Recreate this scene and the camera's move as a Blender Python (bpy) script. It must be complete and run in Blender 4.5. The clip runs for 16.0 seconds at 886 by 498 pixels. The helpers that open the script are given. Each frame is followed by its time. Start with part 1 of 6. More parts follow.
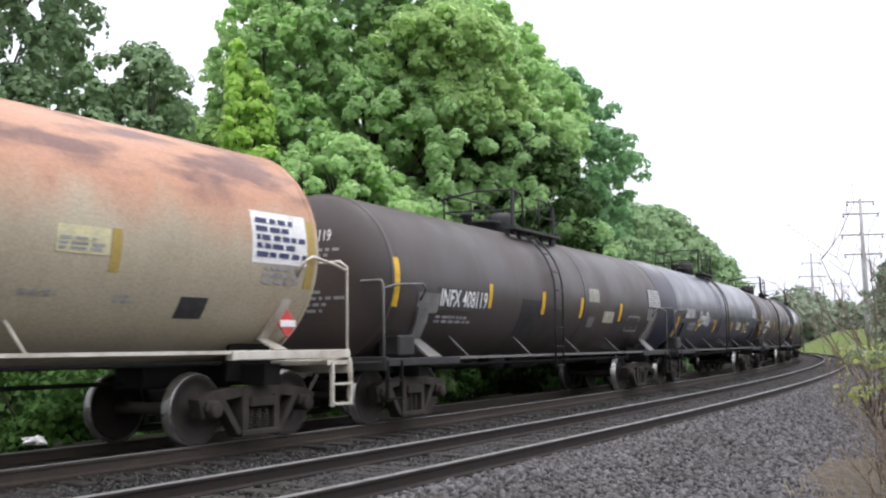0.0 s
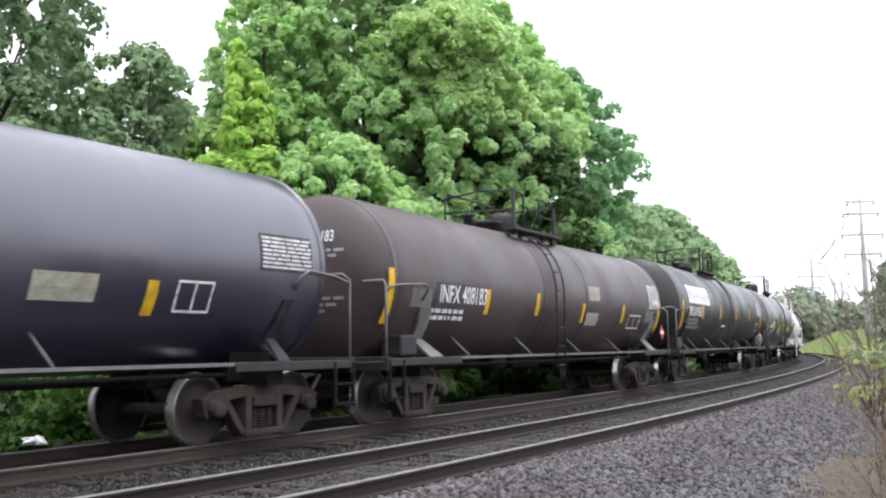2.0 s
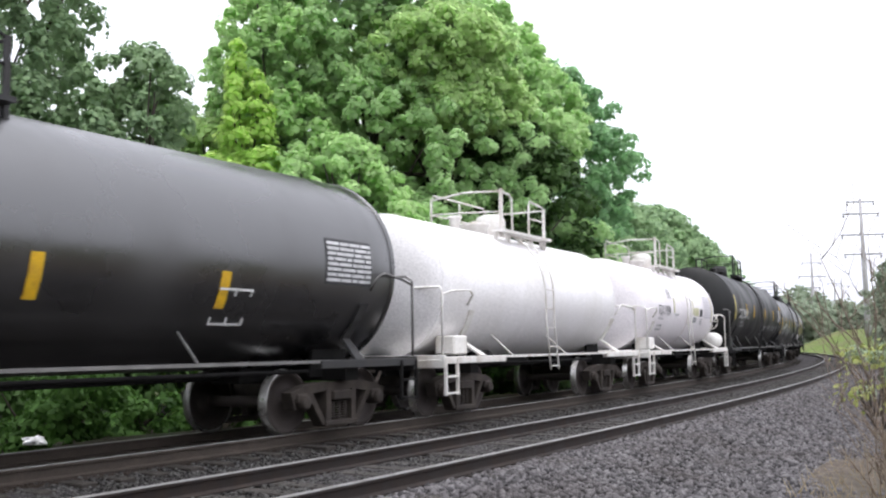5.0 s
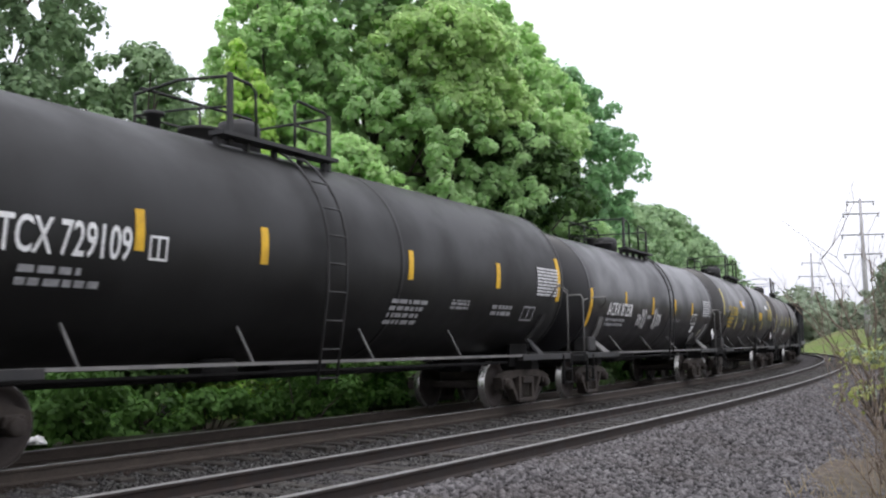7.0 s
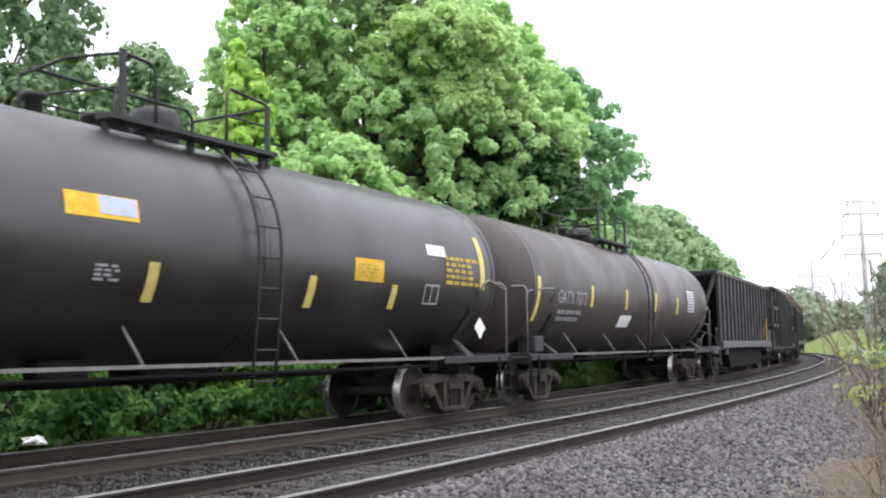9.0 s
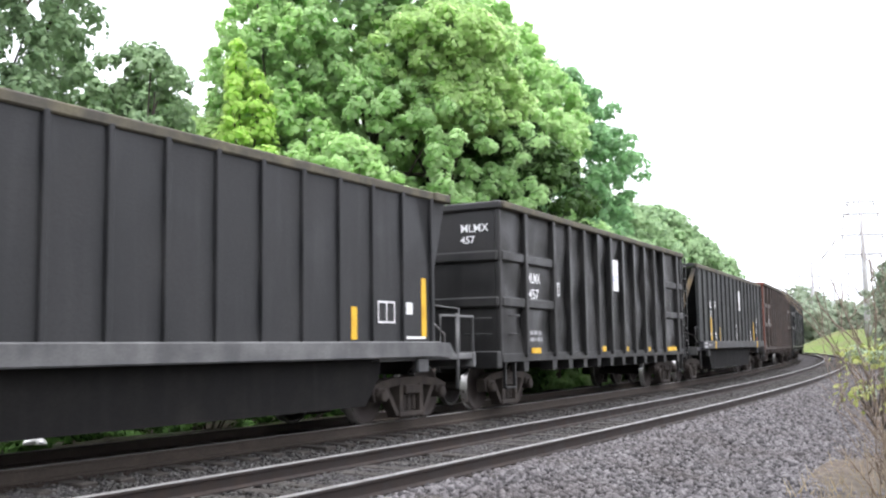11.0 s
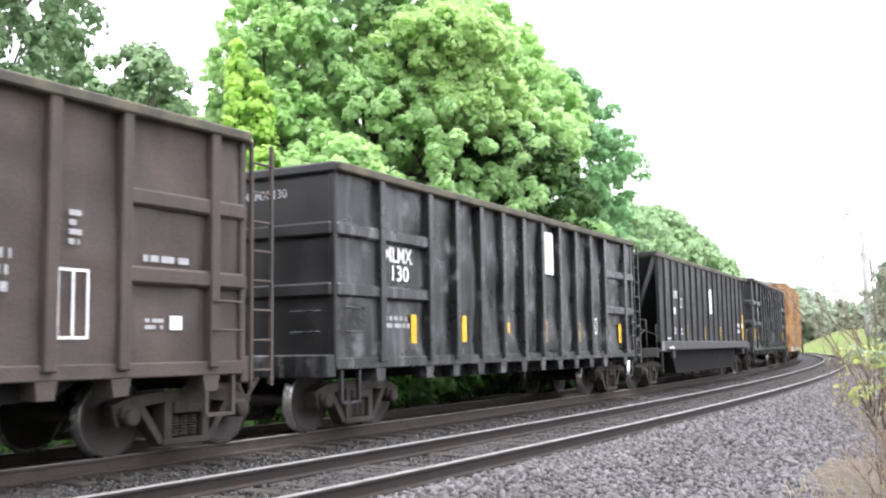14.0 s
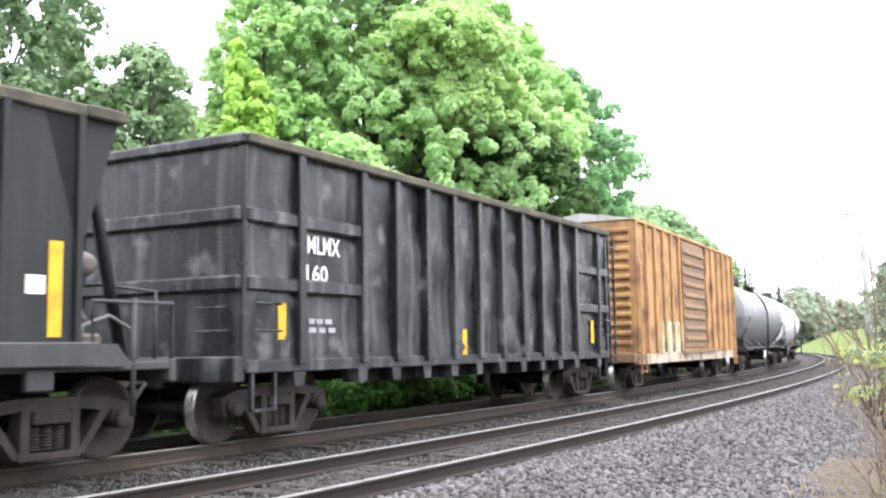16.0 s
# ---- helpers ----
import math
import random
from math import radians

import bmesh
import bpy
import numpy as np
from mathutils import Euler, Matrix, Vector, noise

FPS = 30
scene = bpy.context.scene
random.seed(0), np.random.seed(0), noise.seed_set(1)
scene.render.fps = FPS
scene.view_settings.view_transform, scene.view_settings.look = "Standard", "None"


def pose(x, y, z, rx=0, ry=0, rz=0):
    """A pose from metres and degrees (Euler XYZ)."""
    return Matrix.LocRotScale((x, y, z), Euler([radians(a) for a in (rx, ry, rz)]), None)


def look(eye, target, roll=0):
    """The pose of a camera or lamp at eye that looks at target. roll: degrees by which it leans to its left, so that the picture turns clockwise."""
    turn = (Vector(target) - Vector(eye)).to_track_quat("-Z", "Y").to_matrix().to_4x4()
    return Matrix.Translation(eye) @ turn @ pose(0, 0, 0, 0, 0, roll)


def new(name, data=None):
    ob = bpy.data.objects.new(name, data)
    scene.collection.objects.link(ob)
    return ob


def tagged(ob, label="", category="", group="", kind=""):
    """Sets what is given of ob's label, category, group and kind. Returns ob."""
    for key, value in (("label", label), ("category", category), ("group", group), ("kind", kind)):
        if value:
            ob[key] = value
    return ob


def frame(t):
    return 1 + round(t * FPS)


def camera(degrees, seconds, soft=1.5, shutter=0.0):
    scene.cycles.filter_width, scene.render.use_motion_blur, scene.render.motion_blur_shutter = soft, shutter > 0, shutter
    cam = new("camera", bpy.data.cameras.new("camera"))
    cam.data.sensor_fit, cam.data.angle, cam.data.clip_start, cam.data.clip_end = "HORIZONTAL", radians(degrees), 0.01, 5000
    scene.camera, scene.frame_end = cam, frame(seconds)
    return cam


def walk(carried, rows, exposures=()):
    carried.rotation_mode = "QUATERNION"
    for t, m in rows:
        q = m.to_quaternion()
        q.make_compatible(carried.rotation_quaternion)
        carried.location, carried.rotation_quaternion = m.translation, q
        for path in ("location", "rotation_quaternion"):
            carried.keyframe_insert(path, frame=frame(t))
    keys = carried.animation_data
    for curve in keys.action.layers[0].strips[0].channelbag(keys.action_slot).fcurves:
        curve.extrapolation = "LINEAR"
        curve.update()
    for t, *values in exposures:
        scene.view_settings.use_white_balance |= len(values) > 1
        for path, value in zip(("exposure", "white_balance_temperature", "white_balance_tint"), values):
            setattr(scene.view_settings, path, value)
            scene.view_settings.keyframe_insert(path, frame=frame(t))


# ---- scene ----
cam = camera(48.26, 16.0, soft=2.2, shutter=0.08)
EYE = Vector((0.0, 0.0, 1.305))
VIEW = look(EYE, EYE + Vector((0, math.cos(radians(5.42)), math.sin(radians(5.42)))), -0.25)
walk(cam, [(0, VIEW), (16, VIEW)], [(0, -0.31), (0.5, -0.21), (1.5, -0.09), (2.5, 0.11), (4.2, 0.13), (6.3, -0.83), (6.7, -0.70), (7.2, -0.28), (8.0, 0.08), (9.2, 0.20), (11.3, 0.53), (12.5, 0.77), (14, 0.87), (16, 0.95)])

# ---------------------------------------------------------------- light
world = bpy.data.worlds.new("overcast_sky")
scene.world = world
world.use_nodes = True
wn = world.node_tree.nodes
wl = world.node_tree.links
sky = wn.new("ShaderNodeTexSky")
sky.sky_type = "NISHITA"
sky.sun_disc = False
sky.sun_elevation, sky.sun_rotation = radians(78), radians(141)
sky.dust_density = 4.0
pale = wn.new("ShaderNodeHueSaturation")
pale.inputs["Saturation"].default_value = 0.12
flat = wn.new("ShaderNodeMixRGB")
flat.inputs[0].default_value = 0.55
flat.inputs[2].default_value = (8.9, 9.05, 10.3, 1)
wl.new(sky.outputs[0], pale.inputs["Color"])
wl.new(pale.outputs[0], flat.inputs[1])
# an overcast sky is brighter towards the zenith
way, up, grade, deep = wn.new("ShaderNodeTexCoord"), wn.new("ShaderNodeSeparateXYZ"), wn.new("ShaderNodeMapRange"), wn.new("ShaderNodeVectorMath")
wl.new(way.outputs["Generated"], up.inputs[0])
wl.new(up.outputs[2], grade.inputs[0])
grade.inputs[3].default_value, grade.inputs[4].default_value = 0.98, 1.55
deep.operation = "SCALE"
wl.new(flat.outputs[0], deep.inputs[0])
wl.new(grade.outputs[0], deep.inputs["Scale"])
wl.new(deep.outputs[0], wn["Background"].inputs[0])
wn["Background"].inputs[1].default_value = 0.238
sun = new("sun", bpy.data.lights.new("sun", "SUN"))
sun.data.energy, sun.data.angle, sun.data.color = 0.8, radians(30), (1.0, 0.98, 0.95)
sun.matrix_basis = look((0, 0, 30), (-4, 5, 0))

# ---------------------------------------------------------------- materials


def nodes_of(name):
    m = bpy.data.materials.new(name)
    m.use_nodes = True
    return m, m.node_tree.nodes, m.node_tree.links, m.node_tree.nodes["Principled BSDF"]


def rgb(c):
    return (c[0], c[1], c[2], 1) if len(c) == 3 else c


def noise_node(n, l, scale, detail=4, stretch=(1, 1, 1), vec="Object"):
    tc, mp, no = n.new("ShaderNodeTexCoord"), n.new("ShaderNodeMapping"), n.new("ShaderNodeTexNoise")
    mp.inputs["Scale"].default_value = stretch
    no.inputs["Scale"].default_value, no.inputs["Detail"].default_value = scale, detail
    l.new(tc.outputs[vec], mp.inputs[0])
    l.new(mp.outputs[0], no.inputs["Vector"])
    return no


def ramp(n, l, src, a, b, lo, hi):
    r = n.new("ShaderNodeValToRGB")
    r.color_ramp.elements[0].position, r.color_ramp.elements[1].position = lo, hi
    r.color_ramp.elements[0].color, r.color_ramp.elements[1].color = rgb(a), rgb(b)
    l.new(src, r.inputs[0])
    return r.outputs[0]


def mix(n, l, fac, a, b, kind="MIX"):
    m = n.new("ShaderNodeMixRGB")
    m.blend_type = kind
    for k, v in ((0, fac), (1, a), (2, b)):
        if isinstance(v, bpy.types.NodeSocket):
            l.new(v, m.inputs[k])
        else:
            m.inputs[k].default_value = v if k == 0 else rgb(v)
    return m.outputs[0]


def bump(n, l, src, bs, strength, dist=0.02):
    b = n.new("ShaderNodeBump")
    b.inputs["Strength"].default_value, b.inputs["Distance"].default_value = strength, dist
    l.new(src, b.inputs["Height"])
    l.new(b.outputs[0], bs.inputs["Normal"])


def grimy(name, base, dirt, rough=0.5, metal=0.0, scale=1.2, lo=0.45, hi=0.75, streak=True, relief=0.15, spec=0.4):
    """Weathered paint or metal: patches of dirt, vertical streaks, fine grain."""
    m, n, l, bs = nodes_of(name)
    big = noise_node(n, l, scale, 6)
    col = mix(n, l, ramp(n, l, big.outputs[0], (0, 0, 0), (1, 1, 1), lo, hi), base, dirt)
    if streak:
        st = noise_node(n, l, 1.0, 5, (5.0, 5.0, 0.35))
        col = mix(n, l, ramp(n, l, st.outputs[0], (0, 0, 0), (0.55, 0.55, 0.55), 0.5, 0.8), col, dirt)
    fine = noise_node(n, l, 38, 3)
    col = mix(n, l, 0.35, col, ramp(n, l, fine.outputs[0], (0.55, 0.55, 0.55), (1.35, 1.35, 1.35), 0.3, 0.7), "MULTIPLY")
    l.new(col, bs.inputs["Base Color"])
    rr = ramp(n, l, big.outputs[0], (rough - 0.08,) * 3, (min(1, rough + 0.25),) * 3, 0.4, 0.7)
    l.new(rr, bs.inputs["Roughness"])
    bs.inputs["Metallic"].default_value = metal
    bs.inputs["Specular IOR Level"].default_value = spec
    bump(n, l, fine.outputs[0], bs, relief, 0.01)
    return m


def tank_paint(name, base, dust, rough=0.42, band=(), top=(), spec=0.70, coat=0.06):
    """Tank paint with dusty film, vertical rain streaks; band: (x, width, colour) spill stains, top: (colour, z0, z1)."""
    m, n, l, bs = nodes_of(name)
    tc, sep = n.new("ShaderNodeTexCoord"), n.new("ShaderNodeSeparateXYZ")
    l.new(tc.outputs["Object"], sep.inputs[0])
    big = noise_node(n, l, 0.7, 6)
    st = noise_node(n, l, 1.0, 6, (4.0, 0.4, 0.4))
    col = mix(n, l, ramp(n, l, big.outputs[0], (0, 0, 0), (0.8, 0.8, 0.8), 0.42, 0.75), base, dust)
    col = mix(n, l, ramp(n, l, st.outputs[0], (0, 0, 0), (0.5, 0.5, 0.5), 0.48, 0.78), col, dust)
    if top:
        add = n.new("ShaderNodeMath")
        add.operation = "MULTIPLY_ADD"
        st2 = noise_node(n, l, 1.0, 6, (1.6, 0.8, 0.8))
        l.new(st2.outputs[0], add.inputs[0])
        add.inputs[1].default_value = 1.1
        l.new(sep.outputs[2], add.inputs[2])
        k = n.new("ShaderNodeMapRange")
        k.inputs[1].default_value, k.inputs[2].default_value = top[1] + 0.55, top[2] + 0.55
        l.new(add.outputs[0], k.inputs[0])
        col = mix(n, l, k.outputs[0], col, top[0])
        if len(top) > 3:
            k2 = n.new("ShaderNodeMapRange")
            k2.inputs[1].default_value, k2.inputs[2].default_value = top[2] + 0.42, top[2] + 0.80
            l.new(add.outputs[0], k2.inputs[0])
            blot = ramp(n, l, noise_node(n, l, 1.5, 7, (0.55, 1.9, 1.9)).outputs[0], (0, 0, 0), (1, 1, 1), 0.46, 0.60)
            kk = mix(n, l, 1.0, k2.outputs[0], blot, "MULTIPLY")
            col = mix(n, l, kk, col, top[3])
    for bx, bw, bc in band:
        d = n.new("ShaderNodeMath")
        d.operation = "SUBTRACT"
        l.new(sep.outputs[0], d.inputs[0])
        d.inputs[1].default_value = bx
        ab = n.new("ShaderNodeMath")
        ab.operation = "ABSOLUTE"
        l.new(d.outputs[0], ab.inputs[0])
        ad = n.new("ShaderNodeMath")
        ad.operation = "MULTIPLY_ADD"
        l.new(st.outputs[0], ad.inputs[0])
        ad.inputs[1].default_value = bw
        l.new(ab.outputs[0], ad.inputs[2])
        k = n.new("ShaderNodeMapRange")
        k.inputs[1].default_value, k.inputs[2].default_value = bw * 1.3, bw * 0.6
        k.inputs[4].default_value = 0.75
        l.new(ad.outputs[0], k.inputs[0])
        col = mix(n, l, k.outputs[0], col, bc)
    fine = noise_node(n, l, 30, 4)
    col = mix(n, l, 0.42, col, ramp(n, l, fine.outputs[0], (0.6, 0.6, 0.6), (1.3, 1.3, 1.3), 0.3, 0.7), "MULTIPLY")
    l.new(col, bs.inputs["Base Color"])
    l.new(ramp(n, l, big.outputs[0], (rough - 0.06,) * 3, (rough + 0.2,) * 3, 0.4, 0.7), bs.inputs["Roughness"])
    bs.inputs["Specular IOR Level"].default_value = spec
    dent = noise_node(n, l, 1.6, 3)
    bump(n, l, dent.outputs[0], bs, 0.12, 0.03)
    bs.inputs["IOR"].default_value = 1.68 if spec >= 1 else 1.5
    bs.inputs["Coat Weight"].default_value, bs.inputs["Coat Roughness"].default_value = coat, 0.22
    return m


def leaf_mat(name, dark, light, trans=0.35):
    m, n, l, bs = nodes_of(name)
    g = n.new("ShaderNodeNewGeometry")
    big = noise_node(n, l, 0.45, 3)
    col = ramp(n, l, g.outputs["Random Per Island"], dark, light, 0.0, 1.0)
    col = mix(n, l, ramp(n, l, big.outputs[0], (0, 0, 0), (0.7, 0.7, 0.7), 0.4, 0.65), col, light)
    l.new(col, bs.inputs["Base Color"])
    bs.inputs["Roughness"].default_value = 0.6
    bs.inputs["Specular IOR Level"].default_value = 0.25
    tr, ms = n.new("ShaderNodeBsdfTranslucent"), n.new("ShaderNodeMixShader")
    l.new(col, tr.inputs[0])
    ms.inputs[0].default_value = trans
    l.new(bs.outputs[0], ms.inputs[1])
    l.new(tr.outputs[0], ms.inputs[2])
    l.new(ms.outputs[0], n["Material Output"].inputs[0])
    return m


def stone_mat(name, a, b, c):
    m, n, l, bs = nodes_of(name)
    g = n.new("ShaderNodeNewGeometry")
    col = ramp(n, l, g.outputs["Random Per Island"], a, b, 0.0, 1.0)
    big = noise_node(n, l, 0.8, 5)
    col = mix(n, l, ramp(n, l, big.outputs[0], (0, 0, 0), (0.7, 0.7, 0.7), 0.45, 0.75), col, c)
    fine = noise_node(n, l, 60, 3)
    col = mix(n, l, 0.5, col, ramp(n, l, fine.outputs[0], (0.5, 0.5, 0.5), (1.4, 1.4, 1.4), 0.3, 0.7), "MULTIPLY")
    l.new(col, bs.inputs["Base Color"])
    bs.inputs["Roughness"].default_value = 0.95
    bs.inputs["Specular IOR Level"].default_value = 0.2
    return m


def ground_mat(name, a, b, c, s1=0.6, s2=22, relief=0.8, dist=0.04):
    m, n, l, bs = nodes_of(name)
    big, fine = noise_node(n, l, s1, 6), noise_node(n, l, s2, 5)
    v = n.new("ShaderNodeTexVoronoi")
    v.inputs["Scale"].default_value = s2
    tc = n.new("ShaderNodeTexCoord")
    l.new(tc.outputs["Object"], v.inputs["Vector"])
    col = ramp(n, l, fine.outputs[0], a, b, 0.3, 0.7)
    col = mix(n, l, ramp(n, l, big.outputs[0], (0, 0, 0), (1, 1, 1), 0.45, 0.7), col, c)
    col = mix(n, l, 0.5, col, ramp(n, l, v.outputs["Distance"], (1.3, 1.3, 1.3), (0.35, 0.35, 0.35), 0.1, 0.7), "MULTIPLY")
    l.new(col, bs.inputs["Base Color"])
    bs.inputs["Roughness"].default_value = 0.95
    bs.inputs["Specular IOR Level"].default_value = 0.15
    bump(n, l, v.outputs["Distance"], bs, relief, dist)
    return m


BALLAST = ground_mat("grey_ballast", (0.0366, 0.0329, 0.0339), (0.0855, 0.0798, 0.0822), (0.0497, 0.0430, 0.0419), 0.5, 18)
STONES = stone_mat("crushed_stone", (0.0336, 0.0316, 0.0330), (0.1815, 0.1707, 0.1738), (0.0756, 0.0657, 0.0629))
STONES_FAR = stone_mat("dusty_crushed_stone", (0.0175, 0.0168, 0.0161), (0.1008, 0.0974, 0.0941), (0.0403, 0.0363, 0.0322))
SHOULDER = ground_mat("rust_brown_ballast", (0.0296, 0.0224, 0.0192), (0.0592, 0.0456, 0.0376), (0.0376, 0.0296, 0.0232), 0.7, 30)
SOIL = ground_mat("dry_soil", (0.085, 0.068, 0.055), (0.16, 0.132, 0.105), (0.085, 0.075, 0.058), 0.35, 9)
MEADOW = ground_mat("weedy_ground", (0.05, 0.065, 0.025), (0.12, 0.14, 0.05), (0.14, 0.12, 0.07), 0.2, 6)
TIE = grimy("weathered_tie", (0.0247, 0.0204, 0.0170), (0.0553, 0.0485, 0.0425), 0.9, 0, 3.0, relief=0.6)
RAIL_SIDE = grimy("rusty_rail", (0.0180, 0.0126, 0.0108), (0.0378, 0.0270, 0.0216), 0.85, 0, 4.0, streak=False)
RAIL_DUSTY = grimy("dusty_brown_rail", (0.0441, 0.0343, 0.0273), (0.0679, 0.0539, 0.0448), 0.9, 0, 4.0, streak=False)
RAIL_TOP = grimy("worn_rail_head", (0.22, 0.215, 0.21), (0.15, 0.14, 0.13), 0.5, 0.35, 3.0, streak=False, relief=0.03)
BARK = grimy("bark", (0.055, 0.045, 0.035), (0.11, 0.095, 0.08), 0.95, 0, 5.0, relief=0.8)
LEAF_BRIGHT = leaf_mat("fresh_maple_leaf", (0.3853, 0.5713, 0.2593), (0.5745, 0.7735, 0.3760), 0.68)
LEAF_OLIVE = leaf_mat("yellow_green_maple_leaf", (0.3863, 0.5506, 0.2319), (0.5648, 0.7402, 0.3419), 0.68)
LEAF_COOL = leaf_mat("green_maple_leaf", (0.3450, 0.5163, 0.2501), (0.5310, 0.7195, 0.3680), 0.68)
LEAF_MID = leaf_mat("green_leaf", (0.2329, 0.4127, 0.2188), (0.3701, 0.5847, 0.3092), 0.68)
LEAF_DARK = leaf_mat("deep_green_leaf", (0.2049, 0.3100, 0.1724), (0.3276, 0.4540, 0.2490), 0.45)
LEAF_LIME = leaf_mat("lime_green_leaf", (0.4341, 0.6219, 0.1845), (0.6342, 0.8286, 0.2732), 0.68)
# near-black green: the shade under the crowns is put into the leaf colour
LEAF_SHADE = leaf_mat("shade_painted_leaf", (0.015, 0.039, 0.011), (0.063, 0.127, 0.030), 0.35)
# the next two greens are paled: distance haze is mixed into the base colour
LEAF_FAR = leaf_mat("haze_paled_leaf", (0.22, 0.29, 0.18), (0.36, 0.44, 0.28))
LEAF_HAZE = leaf_mat("haze_tinted_leaf", (0.2080, 0.2600, 0.1950), (0.3250, 0.3900, 0.2730), 0.45)
# greyer green with a little haze in the colour, for trees along the curve
LEAF_MIDHAZE = leaf_mat("light_haze_leaf", (0.2298, 0.3510, 0.1893), (0.4191, 0.5720, 0.3203), 0.5)
# undergrowth green darkened to carry the shade behind the train
LEAF_UNDER = leaf_mat("shaded_undergrowth_leaf", (0.0306, 0.0796, 0.0153), (0.0979, 0.2081, 0.0428), 0.45)
DUSTY_GREY = grimy("dusty_brown_grey_steel", (0.12, 0.105, 0.095), (0.18, 0.16, 0.145), 0.8, 0, 2.0)
LEAF_YELLOW = leaf_mat("yellow_green_leaf", (0.20, 0.24, 0.06), (0.38, 0.42, 0.13))
TWIG = grimy("dry_twig", (0.16, 0.12, 0.09), (0.26, 0.21, 0.16), 0.95, 0, 6.0)
GRASS_DRY = leaf_mat("dry_grass", (0.16, 0.12, 0.07), (0.34, 0.27, 0.15), 0.2)
WOOD_POLE = grimy("grey_pole", (0.36, 0.35, 0.36), (0.48, 0.47, 0.48), 0.8, 0, 1.0)
STEEL_ARM = grimy("grey_crossarm", (0.20, 0.20, 0.21), (0.30, 0.30, 0.31), 0.7, 0, 1.0)

TRUCK = grimy("dusty_cast_steel", (0.0355, 0.0281, 0.0241), (0.0773, 0.0637, 0.0542), 0.88, 0.1, 3.0, relief=0.4)
WHEEL = grimy("brown_wheel", (0.0399, 0.0315, 0.0294), (0.0693, 0.0588, 0.0525), 0.75, 0.3, 3.0, streak=False)
TREAD = grimy("bright_tread", (0.440, 0.432, 0.416), (0.280, 0.264, 0.248), 0.3, 0.9, 4.0, streak=False, relief=0.03)
# one near-black colour for sills, saddles, steps and hopper bottoms
UNDER = grimy("near_black_underframe", (0.009, 0.0085, 0.0085), (0.019, 0.018, 0.017), 0.9, 0, 2.0, spec=0.15)
BLACK_STEEL = grimy("black_steel", (0.018, 0.018, 0.019), (0.045, 0.042, 0.041), 0.6, 0, 2.0)
GREY_STEEL = grimy("grey_dusty_steel", (0.136, 0.132, 0.128), (0.224, 0.216, 0.208), 0.7, 0, 2.0)
WHITE_STEEL = grimy("white_painted_steel", (0.72, 0.70, 0.67), (0.42, 0.36, 0.30), 0.55, 0, 2.5, 0.5, 0.85)
CREAM_STEEL = grimy("cream_painted_steel", (0.60, 0.57, 0.50), (0.36, 0.30, 0.24), 0.6, 0, 2.5)
YELLOW = grimy("yellow_reflector", (0.72, 0.43, 0.02), (0.50, 0.29, 0.03), 0.5, 0, 5.0, streak=False)
YELLOW_PALE = grimy("pale_yellow_reflector", (0.62, 0.52, 0.14), (0.45, 0.37, 0.12), 0.5, 0, 5.0, streak=False)
WHITE = grimy("white_lettering", (0.80, 0.80, 0.80), (0.55, 0.54, 0.53), 0.6, 0, 4.0, 0.5, 0.8)
GREYTXT = grimy("faded_grey_lettering", (0.36, 0.36, 0.37), (0.22, 0.22, 0.22), 0.7, 0, 8.0)
PALETXT = grimy("pale_grey_lettering", (0.62, 0.62, 0.63), (0.40, 0.40, 0.40), 0.7, 0, 8.0)
BLACKTXT = grimy("black_lettering", (0.035, 0.035, 0.04), (0.08, 0.08, 0.08), 0.6, 0, 6.0)
YELTXT = grimy("yellow_lettering", (0.50, 0.36, 0.05), (0.28, 0.21, 0.05), 0.6, 0, 6.0)
RED = grimy("red_placard", (0.55, 0.05, 0.05), (0.4, 0.08, 0.06), 0.5, 0, 6.0)
BLUE = grimy("pale_blue_panel", (0.42, 0.46, 0.68), (0.34, 0.37, 0.55), 0.5, 0, 6.0)
GREEN = grimy("green_panel", (0.03, 0.30, 0.22), (0.06, 0.24, 0.18), 0.5, 0, 6.0)
LOAD = ground_mat("debris_load", (0.09, 0.08, 0.06), (0.22, 0.20, 0.15), (0.10, 0.12, 0.05), 1.0, 9)

# ---------------------------------------------------------------- mesh helpers


def part(name, bm, material, parent=None, label="", smooth=False):
    me = bpy.data.meshes.new(name)
    bm.to_mesh(me)
    bm.free()
    return part_mesh(name, me, material, parent, label, smooth)


def part_mesh(name, me, material, parent=None, label="", smooth=False):
    if material and not me.materials:
        for m in (material if isinstance(material, (list, tuple)) else [material]):
            me.materials.append(m)
    if smooth:
        for p in me.polygons:
            p.use_smooth = True
    ob = new(name, me)
    if parent:
        ob.parent = parent
    if label:
        tagged(ob, label)
    return ob


def bm_box(bm, x0, x1, y0, y1, z0, z1, bevel=0.0, mi=0):
    vs = [bm.verts.new((x, y, z)) for x in (x0, x1) for y in (y0, y1) for z in (z0, z1)]
    fs = [bm.faces.new([vs[i] for i in q]) for q in ((0, 1, 3, 2), (4, 6, 7, 5), (0, 4, 5, 1), (2, 3, 7, 6), (0, 2, 6, 4), (1, 5, 7, 3))]
    for f in fs:
        f.material_index = mi
    if bevel:
        es = list({e for f in fs for e in f.edges})
        bmesh.ops.bevel(bm, geom=es, offset=bevel, segments=1, affect="EDGES")
    return vs


def box(x0, x1, y0, y1, z0, z1, bevel=0.0):
    bm = bmesh.new()
    bm_box(bm, x0, x1, y0, y1, z0, z1, bevel)
    return bm


